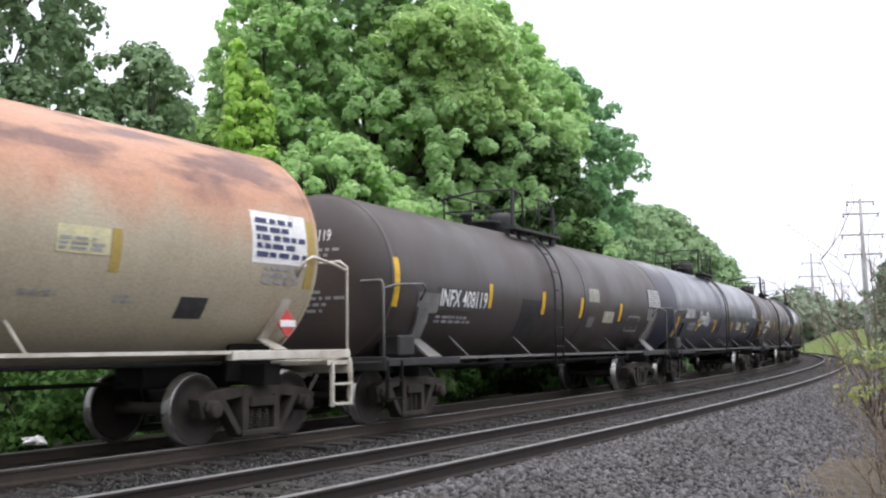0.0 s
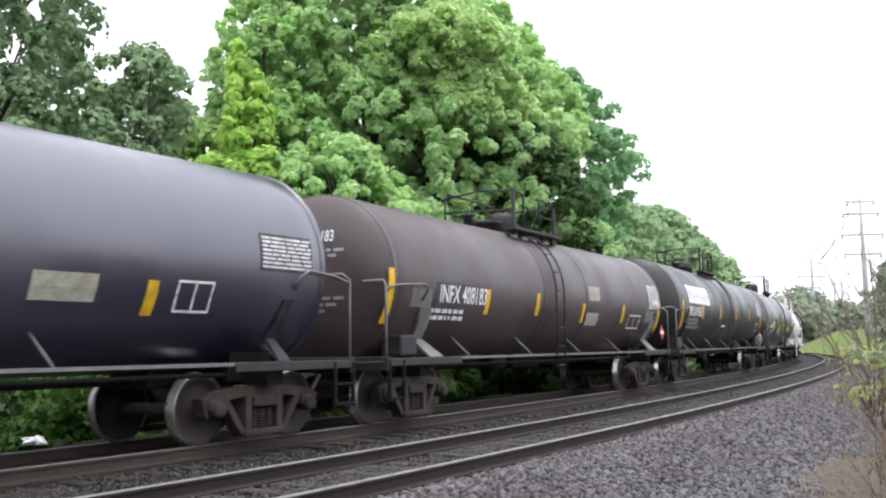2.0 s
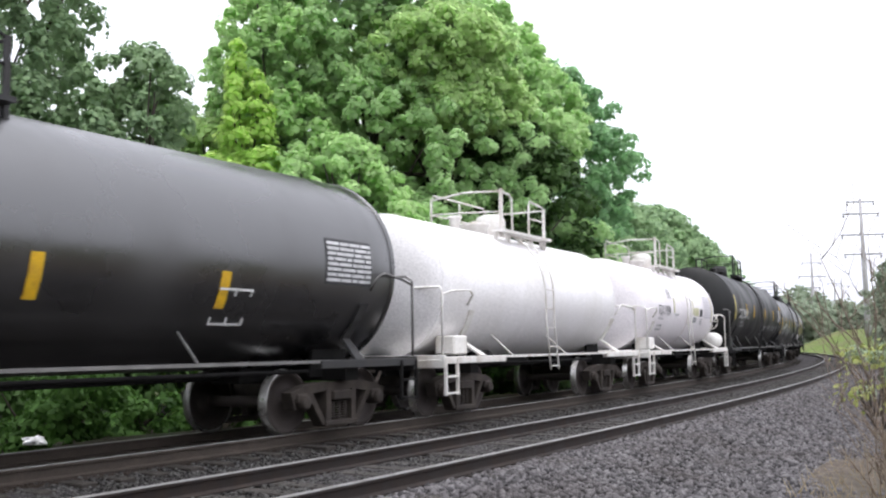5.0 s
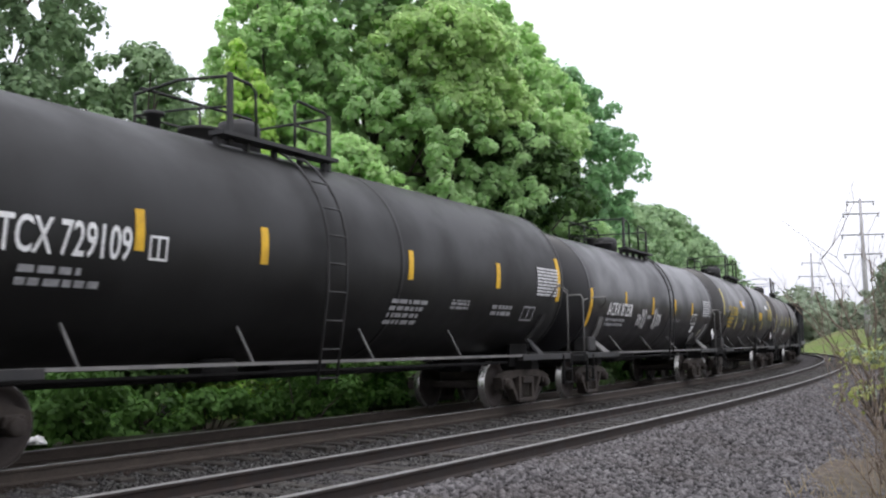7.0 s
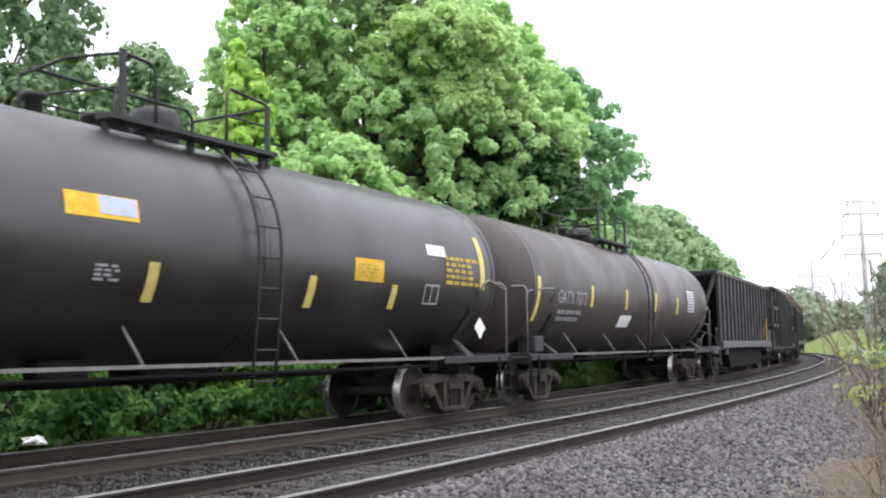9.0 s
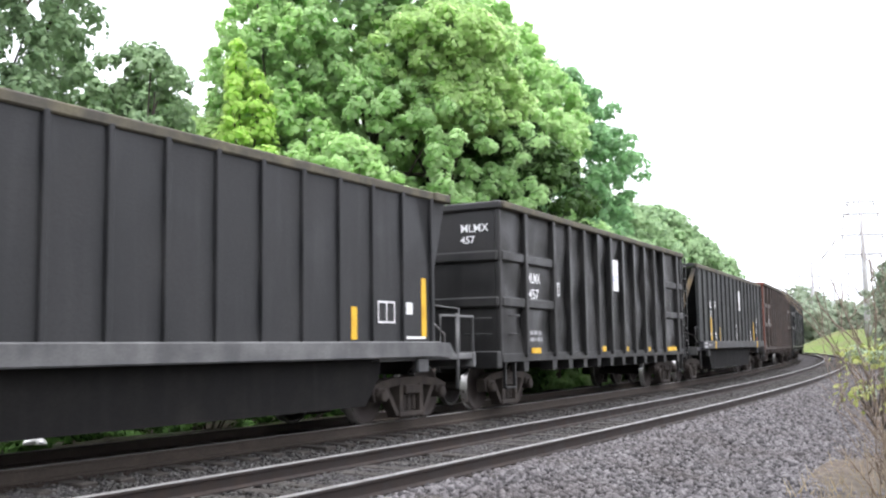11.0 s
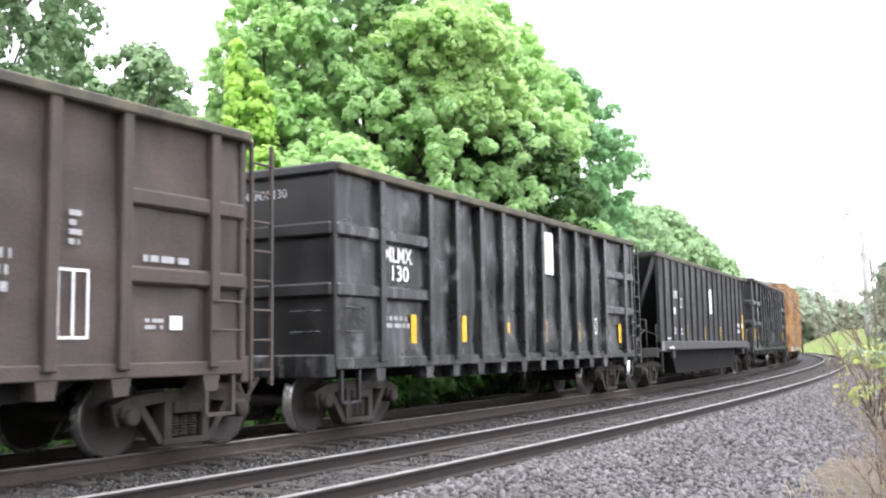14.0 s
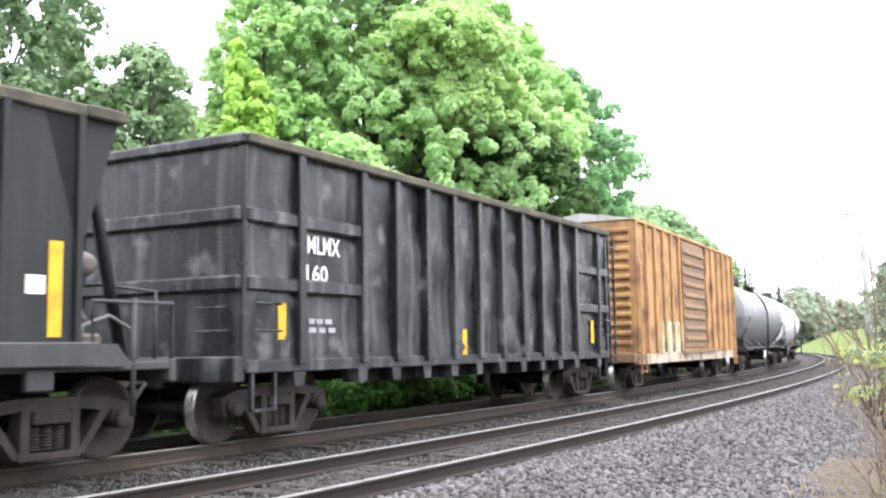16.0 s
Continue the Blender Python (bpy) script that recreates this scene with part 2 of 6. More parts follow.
def bm_prism(bm, outline, y0, y1, mi=0):
    """A plate with the given (x, z) outline between y0 and y1."""
    a = [bm.verts.new((x, y0, z)) for x, z in outline]
    b = [bm.verts.new((x, y1, z)) for x, z in outline]
    fs = [bm.faces.new(a), bm.faces.new(b[::-1])]
    k = len(outline)
    for i in range(k):
        fs.append(bm.faces.new((a[(i + 1) % k], a[i], b[i], b[(i + 1) % k])))
    for f in fs:
        f.material_index = mi
    return a + b


def bm_tube(bm, pts, r0, r1=None, sides=6, mi=0):
    """A tube through points, tapering from r0 to r1."""
    r1 = r0 if r1 is None else r1
    pts = [Vector(p) for p in pts]
    rings = []
    for i, p in enumerate(pts):
        d = (pts[min(i + 1, len(pts) - 1)] - pts[max(i - 1, 0)]).normalized()
        a = d.orthogonal().normalized() if abs(d.z) > 0.98 else d.cross(Vector((0, 0, 1))).normalized()
        b = d.cross(a)
        r = r0 + (r1 - r0) * i / max(1, len(pts) - 1)
        rings.append([bm.verts.new(p + (a * math.cos(t) + b * math.sin(t)) * r) for t in [2 * math.pi * k / sides for k in range(sides)]])
    for u, w in zip(rings, rings[1:]):
        for k in range(sides):
            f = bm.faces.new((u[k], u[(k + 1) % sides], w[(k + 1) % sides], w[k]))
            f.material_index, f.smooth = mi, True
    for ring in (rings[0][::-1], rings[-1]):
        bm.faces.new(ring).material_index = mi


def tube(pts, r, sides=6):
    bm = bmesh.new()
    bm_tube(bm, pts, r, sides=sides)
    return bm


def bm_lathe(bm, profile, centre, axis="y", sides=24, mi=0, smooth=True):
    """Turn a profile of (offset along the axis, radius)."""
    cx, cy, cz = centre
    rings = []
    for o, r in profile:
        ring = []
        for k in range(sides):
            t = 2 * math.pi * k / sides
            a, b = r * math.cos(t), r * math.sin(t)
            p = {"y": (cx + a, cy + o, cz + b), "x": (cx + o, cy + a, cz + b), "z": (cx + a, cy + b, cz + o)}[axis]
            ring.append(bm.verts.new(p))
        rings.append(ring)
    for u, w in zip(rings, rings[1:]):
        for k in range(sides):
            f = bm.faces.new((u[k], u[(k + 1) % sides], w[(k + 1) % sides], w[k]))
            f.smooth, f.material_index = smooth, mi
    for ring in (rings[0][::-1], rings[-1]):
        bm.faces.new(ring).material_index = mi
    return rings


def lathe(profile, centre, axis="y", sides=24):
    bm = bmesh.new()
    bm_lathe(bm, profile, centre, axis, sides)
    bmesh.ops.recalc_face_normals(bm, faces=bm.faces)
    return bm


def array_mesh(name, verts, faces):
    """A mesh from arrays of vertices and faces of one size."""
    me = bpy.data.meshes.new(name)
    nf, k = faces.shape
    me.vertices.add(len(verts))
    me.vertices.foreach_set("co", verts.astype(np.float32).ravel())
    me.loops.add(nf * k)
    me.loops.foreach_set("vertex_index", faces.astype(np.int32).ravel())
    me.polygons.add(nf)
    me.polygons.foreach_set("loop_start", np.arange(0, nf * k, k, dtype=np.int32))
    me.update(calc_edges=True)
    return me


# ---------------------------------------------------------------- the line of the two tracks
STEP = 0.5
S_LINE = np.arange(-60, 420, STEP)
BENDS = np.interp(S_LINE, [-15, 15, 45, 75, 105], [0.003915, 0.002712, 0.002096, 0.002881, 0.003766])
HEAD = radians(59.378) + np.cumsum(BENDS) * STEP - np.sum(BENDS[S_LINE < 0]) * STEP
LX, LY = np.cumsum(np.cos(HEAD)) * STEP, np.cumsum(np.sin(HEAD)) * STEP
I0 = int(np.searchsorted(S_LINE, 0))
LX, LY = LX - LX[I0] - 0.026, LY - LY[I0] + 12.367
FAR = 3.69          # from the near track's centre to the far track's
GAUGE = 0.755       # from a track's centre to its rail's centre
SPEED = 16.782
LEAN = 0.7          # the far track leans into the curve, degrees


def on_line(s, lat=0.0):
    """Plan position and heading at s metres along the near track, lat metres to its left."""
    h = float(np.interp(s, S_LINE, HEAD))
    return float(np.interp(s, S_LINE, LX)) - math.sin(h) * lat, float(np.interp(s, S_LINE, LY)) + math.cos(h) * lat, h


def on_line_many(s, lat):
    h = np.interp(s, S_LINE, HEAD)
    return np.interp(s, S_LINE, LX) - np.sin(h) * lat, np.interp(s, S_LINE, LY) + np.cos(h) * lat


def sweep(profile, s0, s1, step, closed=True, mats=None, jitter=0.0):
    """A profile of (lateral, z) drawn along the line."""
    bm = bmesh.new()
    rings = []
    s = s0
    while s <= s1 + 1e-6:
        ring = []
        for lat, z in profile:
            x, y, _ = on_line(s, lat)
            ring.append(bm.verts.new((x, y, z + (noise.noise((x * 0.9, y * 0.9, lat)) * jitter if jitter else 0))))
        rings.append(ring)
        s += step
    k = len(profile)
    for u, w in zip(rings, rings[1:]):
        for i in range(k if closed else k - 1):
            f = bm.faces.new((u[i], u[(i + 1) % k], w[(i + 1) % k], w[i]))
            if mats:
                f.material_index = mats[i]
    if closed:
        bm.faces.new(rings[0][::-1])
        bm.faces.new(rings[-1])
    bmesh.ops.recalc_face_normals(bm, faces=bm.faces)
    return bm


def structure(ob, label, category):
    return tagged(ob, label, category, kind="structure")


# ---------------------------------------------------------------- ground
def build_ground():
    bm = bmesh.new()
    radii = [0, 6, 12, 20, 30, 45, 60, 80, 105, 140, 200, 300, 500, 900, 1600, 3000]
    rings = []
    for r in radii:
        if r == 0:
            rings.append([bm.verts.new((0, 40, -0.62))])
            continue
        ring = []
        for k in range(96):
            a = 2 * math.pi * k / 96
            x, y = r * math.cos(a), 40 + r * math.sin(a)
            ring.append(bm.verts.new((x, y, -0.62 + 0.06 * noise.noise((x * 0.15, y * 0.15, 0)))))
        rings.append(ring)
    for k in range(96):
        bm.faces.new((rings[0][0], rings[1][k], rings[1][(k + 1) % 96]))
        for u, w in zip(rings[1:], rings[2:]):
            bm.faces.new((u[k], w[k], w[(k + 1) % 96], u[(k + 1) % 96]))
    for f in bm.faces:
        f.smooth = True
    structure(part("ground", bm, MEADOW), "weedy uneven ground along the railway", "ground")


build_ground()
bed = sweep([(9.0, -0.75), (7.2, -0.55), (5.9, -0.24), (5.0, -0.19), (2.9, -0.19), (2.45, -0.22), (1.85, -0.30), (1.5, -0.24), (1.2, -0.19), (-1.2, -0.19),
             (-1.6, -0.22), (-2.6, -0.42), (-4.2, -0.50), (-6.0, -0.56), (-8.5, -0.66)], -30, 345, 0.75, closed=False, jitter=0.05)
structure(part("ballast_bed", bed, BALLAST, smooth=True), "grey crushed stone ballast under two tracks", "ballast")
verge = sweep([(-3.3, -0.66), (-3.75, -0.465), (-5.0, -0.42), (-6.0, -0.40), (-8.5, -0.38), (-14, -0.45), (-22, -0.8)], -30, 120, 1.0, closed=False, jitter=0.10)
structure(part("verge", verge, SOIL, smooth=True), "dry brown soil beside the ballast", "ground")
shoulder = sweep([(FAR - 0.45, -0.165), (FAR - 0.80, -0.158), (FAR - 0.92, -0.175), (FAR - 1.02, -0.215)], -30, 140, 0.75, closed=False, jitter=0.03)
structure(part("ballast_shoulder", shoulder, SHOULDER, smooth=True), "rust-brown dusty ballast beside the rail", "ballast")


def rail_bm(lat, s0, s1, rise=0.0):
    prof = [(-0.07, -0.172), (0.07, -0.172), (0.07, -0.155), (0.012, -0.135), (0.012, -0.042), (0.036, -0.034), (0.037, -0.008), (0.03, 0.0),
            (-0.03, 0.0), (-0.037, -0.008), (-0.036, -0.034), (-0.012, -0.042), (-0.012, -0.135), (-0.07, -0.155)]
    return sweep([(lat + a, z + rise) for a, z in prof], s0, s1, 1.5, mats=[0, 0, 0, 0, 0, 0, 1, 1, 1, 0, 0, 0, 0, 0])


def build_track(lat, s1, label, lean=0.0):
    track = tagged(new("railway_track"), label, "railway track", "the two tracks", "structure")
    for side in (-GAUGE, GAUGE):
        part("rail", rail_bm(lat + side, -30, s1, -side * math.tan(radians(lean))), [RAIL_DUSTY if lat else RAIL_SIDE, RAIL_TOP], track, "rusty rail with a bright worn head")
    bm = box(-1.3, 1.3, -0.115, 0.115, -0.17, 0.0, 0.012)
    me = bpy.data.meshes.new("tie")
    bm.to_mesh(me)
    bm.free()
    me.materials.append(TIE)
    rng = random.Random(int(lat * 10) + 3)
    for i in range(150):
        x, y, h = on_line(-6 + i * 0.53, lat + rng.uniform(-0.04, 0.04))
        t = part_mesh("tie", me, None, track)
        t.matrix_basis = pose(x, y, -0.176 + rng.uniform(-0.012, 0.012), 0, 0, math.degrees(h) + 90 + rng.uniform(-1, 1))
    return track


near_track = build_track(0.0, 150, "empty near track with rusty rails and bright heads")
far_track = build_track(FAR, 345, "far track under the train with dusty rails", LEAN)


def height_at(lat):
    return np.interp(lat, [-8.5, -6, -4.2, -2.6, -1.6, -1.2, 1.2, 1.5, 1.85, 2.45, 2.9], [-0.40, -0.44, -0.49, -0.42, -0.22, -0.19, -0.19, -0.24, -0.30, -0.22, -0.19])


def stones(name, count, s0, s1, lat0, lat1, size0, size1, material, label, seed, fall=1.6):
    """Loose angular stones lying on the ballast."""
    rng = np.random.default_rng(seed)
    s = s0 + (s1 - s0) * rng.random(count) ** fall
    lat = lat0 + (lat1 - lat0) * rng.random(count)
    x, y = on_line_many(s, lat)
    size = size0 + (size1 - size0) * rng.random(count) ** 2
    base = np.array([(1, 0, 0), (-1, 0, 0), (0, 1, 0), (0, -1, 0), (0, 0, 0.8), (0, 0, -0.8)], float)
    v = base[None] * (0.65 + 0.7 * rng.random((count, 6, 1)))
    v += 0.25 * (rng.random((count, 6, 3)) - 0.5)
    a = rng.random(count) * 2 * math.pi
    tl = (rng.random(count) - 0.5) * 1.4
    ca, sa, ct, st = np.cos(a), np.sin(a), np.cos(tl), np.sin(tl)
    rot = np.stack([np.stack([ca, -sa * ct, sa * st], -1), np.stack([sa, ca * ct, -ca * st], -1), np.stack([0 * ca, st, ct], -1)], 1)
    v = np.einsum("nij,nkj->nki", rot, v) * size[:, None, None] * 0.5
    v += np.stack([x, y, height_at(lat) + size * 0.12], -1)[:, None]
    f = np.array([(0, 2, 4), (2, 1, 4), (1, 3, 4), (3, 0, 4), (2, 0, 5), (1, 2, 5), (3, 1, 5), (0, 3, 5)])
    faces = (f[None] + 6 * np.arange(count)[:, None, None]).reshape(-1, 3)
    ob = part_mesh(name, array_mesh(name, v.reshape(-1, 3), faces), material)
    return tagged(ob, label, "gravel", kind="stuff")


stones("ballast_stones", 80000, -7, 45, -4.3, -0.85, 0.035, 0.115, STONES, "loose grey crushed stones beside the rail", 1)
stones("ballast_stones", 15000, -7, 40, -0.68, 0.68, 0.03, 0.08, STONES_FAR, "loose grey stones between the rails", 2)
stones("ballast_stones", 42000, -8, 45, 0.83, 2.86, 0.03, 0.08, STONES_FAR, "dusty crushed stones between the two tracks", 3)
stones("verge_stones", 22000, -7, 30, -7.5, -3.5, 0.03, 0.08, STONES, "scattered stones on dry soil", 4, 1.2)

# ---------------------------------------------------------------- running gear, shared by all cars
def mesh_of(bm, *mats, smooth=False):
    me = bpy.data.meshes.new("piece")
    bmesh.ops.recalc_face_normals(bm, faces=bm.faces)
    bm.to_mesh(me)
    bm.free()
    for m in mats:
        me.materials.append(m)
    return me


WR = 0.457
WHEELBASE = 1.78


def axle_mesh():
    bm = bmesh.new()
    bm_lathe(bm, [(-0.98, 0.07), (-0.6, 0.085), (0.6, 0.085), (0.98, 0.07)], (0, 0, 0), "y", 12)
    return mesh_of(bm, WHEEL)


def wheel_mesh(sg):
    """Tread, flange on the inner side, dished plate and hub, as one turned body."""
    bm = bmesh.new()
    prof = [(0.83, 0.075), (0.83, 0.14), (0.775, 0.17), (0.765, 0.36), (0.815, 0.39), (0.815, WR - 0.012), (0.805, WR), (0.715, WR + 0.004), (0.70, WR + 0.024),
            (0.685, WR + 0.02), (0.682, WR - 0.02), (0.684, 0.39), (0.72, 0.36), (0.73, 0.17), (0.66, 0.14), (0.66, 0.075)]
    bm_lathe(bm, [(sg * o, r) for o, r in prof], (0, 0, 0), "y", 36)
    for f in bm.faces:
        if sum(math.hypot(v.co.x, v.co.z) > WR - 0.025 for v in f.verts) == len(f.verts):
            f.material_index = 1
    return mesh_of(bm, WHEEL, TREAD)


def side_frame_mesh():
    """Cast truck side: arched top chord, sloping tension arms, pedestals, columns, bearing caps."""
    bm = bmesh.new()
    w = WHEELBASE / 2
    y0, y1 = -0.10, 0.09
    bm_prism(bm, [(-w - 0.20, 0.50), (-w - 0.22, 0.60), (-w + 0.02, 0.68), (-0.42, 0.73), (0.42, 0.73), (w - 0.02, 0.68), (w + 0.22, 0.60), (w + 0.20, 0.50),
                  (w - 0.10, 0.555), (0.40, 0.60), (-0.40, 0.60), (-w + 0.10, 0.555)], y0, y1)
    for sg in (-1, 1):
        q = [(sg * (w - 0.12), 0.57), (sg * (w - 0.24), 0.57), (sg * 0.36, 0.17), (sg * 0.30, 0.10), (sg * 0.43, 0.12)]
        bm_prism(bm, q if sg < 0 else q[::-1], y0, y1)
        q = [(sg * 0.36, 0.62), (sg * 0.25, 0.62), (sg * 0.25, 0.15), (sg * 0.36, 0.17)]
        bm_prism(bm, q if sg < 0 else q[::-1], y0 - 0.02, y1)
        bm_box(bm, sg * w - 0.13, sg * w + 0.13, -0.14, 0.06, 0.44, 0.58, 0.02)
        bm_lathe(bm, [(-0.21, 0.03), (-0.205, 0.085), (-0.19, 0.10), (-0.14, 0.105), (0.05, 0.105)], (sg * w, 0, WR), "y", 14)
        q = [(sg * (w + 0.20), 0.60), (sg * (w + 0.24), 0.60), (sg * (w + 0.17), 0.36), (sg * (w + 0.12), 0.36)]
        bm_prism(bm, q if sg > 0 else q[::-1], y0, y1)
    bm_box(bm, -0.38, 0.38, y0 - 0.03, y1 + 0.05, 0.08, 0.17, 0.02)
    # spring nest
    for k in (-0.15, 0.0, 0.15):
        for z in range(7):
            bm_lathe(bm, [(-0.012, 0.05), (-0.012, 0.068), (0.012, 0.068), (0.012, 0.05)], (k, -0.02, 0.20 + z * 0.036), "z", 8)
    bm_box(bm, -0.23, 0.23, -0.16, 0.1, 0.455, 0.60, 0.02)
    return mesh_of(bm, TRUCK)


def bolster_mesh():
    bm = bmesh.new()
    bm_box(bm, -0.2, 0.2, -1.02, 1.02, 0.46, 0.70, 0.03)
    bm_lathe(bm, [(0, 0.2), (0.10, 0.2)], (0, 0, 0.70), "z", 14)
    for sg in (-1, 1):
        bm_box(bm, sg * 0.42 - 0.05, sg * 0.42 + 0.05, -0.8, 0.8, 0.36, 0.46, 0.015)
    bm_tube(bm, [(-0.42, 0.2, 0.36), (0.42, 0.2, 0.33)], 0.025)
    return mesh_of(bm, TRUCK)


M_AXLE, M_WHEEL, M_SIDE, M_BOLSTER = axle_mesh(), {-1: wheel_mesh(-1), 1: wheel_mesh(1)}, side_frame_mesh(), bolster_mesh()
WHEELSETS = []          # (wheelset, car's front joint, offset along the car)


def build_truck(car, x):
    t = part_mesh("truck", M_BOLSTER, None, car)
    t.location = (x, 0, 0)
    for sg in (-1, 1):
        f = part_mesh("side_frame", M_SIDE, None, t)
        f.matrix_basis = pose(0, sg * 0.99, 0, 0, 0, 0 if sg < 0 else 180)
        w = part_mesh("wheelset", M_AXLE, None, car)
        w.location = (x + sg * WHEELBASE / 2, 0, WR)
        for side in (-1, 1):
            part_mesh("wheel", M_WHEEL[side], None, w)
        WHEELSETS.append((w, car, x + sg * WHEELBASE / 2))


def coupler_bm(x, sg):
    bm = bmesh.new()
    bm_box(bm, min(x, x - sg * 0.75), max(x, x - sg * 0.75), -0.10, 0.10, 0.78, 0.98, 0.02)
    bm_box(bm, min(x + sg * 0.05, x - sg * 0.24), max(x + sg * 0.05, x - sg * 0.24), -0.19, 0.16, 0.74, 1.03, 0.03)
    bm_tube(bm, [(x - sg * 0.45, -0.25, 0.80), (x - sg * 0.15, -0.30, 0.55), (x + sg * 0.05, -0.22, 0.48)], 0.03)
    return bm


# ---------------------------------------------------------------- markings
FONT_CACHE = {}


def letters(body, size):
    key = (body, size)
    if key not in FONT_CACHE:
        cu = bpy.data.curves.new("lettering", "FONT")
        cu.body, cu.size, cu.resolution_u = body, size, 3
        cu.offset = size * 0.012
        tmp = new("lettering", cu)
        me = bpy.data.meshes.new_from_object(tmp.evaluated_get(bpy.context.evaluated_depsgraph_get()))
        co = np.zeros(len(me.vertices) * 3)
        me.vertices.foreach_get("co", co)
        polys = [tuple(p.vertices) for p in me.polygons]
        FONT_CACHE[key] = (co.reshape(-1, 3).copy(), polys)
        bpy.data.objects.remove(tmp)
        bpy.data.curves.remove(cu)
        bpy.data.meshes.remove(me)
    return FONT_CACHE[key]


def wrap(pts, skin, lift):
    """Lay flat (x, z) points on the camera side of a car: on a tank of radius R or on a flat side."""
    out = []
    for x, z in pts:
        if skin[0] == "tank":
            _, rad, zc = skin
            a = (z - zc) / rad
            out.append((x, -(rad + lift) * math.cos(a), zc + (rad + lift) * math.sin(a)))
        else:
            out.append((x, -(skin[1] + lift), z))
    return out


def arc_z(z, skin):
    """Height to arc length, for a tank."""
    return skin[2] + skin[1] * math.asin(max(-0.98, min(0.98, (z - skin[2]) / skin[1]))) if skin[0] == "tank" else z


def word(car, body, x, z, size, material, skin, width=None, name="lettering", label=""):
    """Letters with their lower left corner at (x, z)."""
    co, polys = letters(body, 1.0)
    w, cap = co[:, 0].max() - co[:, 0].min(), 0.69
    kx = (width / w) if width else size / cap
    za = arc_z(z, skin)
    me = bpy.data.meshes.new(name)
    me.from_pydata(wrap([(x + (c[0] - co[:, 0].min()) * kx, za + c[1] * size / cap) for c in co], skin, 0.014), [], polys)
    return part_mesh(name, me, material, car, label or "painted reporting mark")


def panel(car, x0, x1, z0, z1, material, skin, name="panel", label="", lift=0.008, slant=0.0):
    lift += {"number_panel": -0.003, "data_panel": -0.003, "dark_patch": -0.004, "sign_shape": 0.004, "emblem_panel": 0.004, "label_strip": 0.003}.get(name, 0.0)
    a0, a1 = arc_z(z0, skin), arc_z(z1, skin)
    k = max(1, int((a1 - a0) / 0.12)) if skin[0] == "tank" else 1
    pts, faces = [], []
    for i in range(k + 1):
        f = i / k
        pts += [(x0 + slant * f, a0 + (a1 - a0) * f), (x1 + slant * f, a0 + (a1 - a0) * f)]
    m = len(pts)
    v = wrap(pts, skin, lift) + wrap(pts, skin, -0.01)
    for i in range(k):
        j = 2 * i
        faces.append((j, j + 1, j + 3, j + 2))
        faces.append((j, j + 2, m + j + 2, m + j))
        faces.append((j + 1, m + j + 1, m + j + 3, j + 3))
    faces += [(0, m, m + 1, 1), (m - 2, m - 1, 2 * m - 1, 2 * m - 2)]
    me = bpy.data.meshes.new(name)
    me.from_pydata(v, [], faces)
    return part_mesh(name, me, material, car, label)


def small_print(car, x, z, w, h, material, skin, rows=2, seed=1, name="small_lettering"):
    """Unreadable lettering as rows of short bars, in one mesh."""
    rng = random.Random(seed)
    if rows >= 7 and material is GREYTXT:
        material = PALETXT
    v, faces = [], []
    rh = h / rows
    for r in range(rows):
        cx = x
        zz = z + h - (r + 1) * rh
        a0, a1 = arc_z(zz + rh * 0.2, skin), arc_z(zz + rh * 0.8, skin)
        end = x + w * (1.0 if rows >= 7 else rng.uniform(0.7, 1.0))
        while cx < end:
            bw = min((rng.uniform(0.10, 0.36) if rows >= 7 else rng.uniform(0.06, 0.22)) * max(1, h * 2), end - cx)
            if bw > 0.02:
                i = len(v)
                v += wrap([(cx, a0), (cx + bw, a0), (cx + bw, a1), (cx, a1)], skin, 0.014)
                faces.append((i, i + 1, i + 2, i + 3))
            cx += bw + (0.025 if rows >= 7 else rng.uniform(0.03, 0.07))
    me = bpy.data.meshes.new(name)
    me.from_pydata(v, [], faces)
    return tagged(part_mesh(name, me, material, car, "rows of small painted lettering"), kind="stuff")


def diamond(car, x, z, r, material, skin, name="placard_holder"):
    """A diamond plate on a tank's side."""
    za = arc_z(z, skin)
    v = wrap([(x, za - r), (x + r, za), (x, za + r), (x - r, za)], skin, 0.03) + wrap([(x, za - r), (x + r, za), (x, za + r), (x - r, za)], skin, -0.02)
    me = bpy.data.meshes.new(name)
    me.from_pydata(v, [], [(0, 1, 2, 3), (0, 4, 5, 1), (1, 5, 6, 2), (2, 6, 7, 3), (3, 7, 4, 0)])
    return part_mesh(name, me, material, car, "empty grey placard holder")


def outline_box(car, x0, x1, z0, z1, material, skin, bar=0.03, name="stencil_box"):
    v, faces = [], []
    for a, b, c, d in ((x0, x1, z0, z0 + bar), (x0, x1, z1 - bar, z1), (x0, x0 + bar, z0, z1), (x1 - bar, x1, z0, z1), ((x0 + x1) / 2 - bar / 2, (x0 + x1) / 2 + bar / 2, z0, z1)):
        i = len(v)
        c, d = arc_z(c, skin), arc_z(d, skin)
        v += wrap([(a, c), (b, c), (b, d), (a, d)], skin, 0.014)
        faces.append((i, i + 1, i + 2, i + 3))
    me = bpy.data.meshes.new(name)
    me.from_pydata(v, [], faces)
    return part_mesh(name, me, material, car, "stencilled maintenance box")


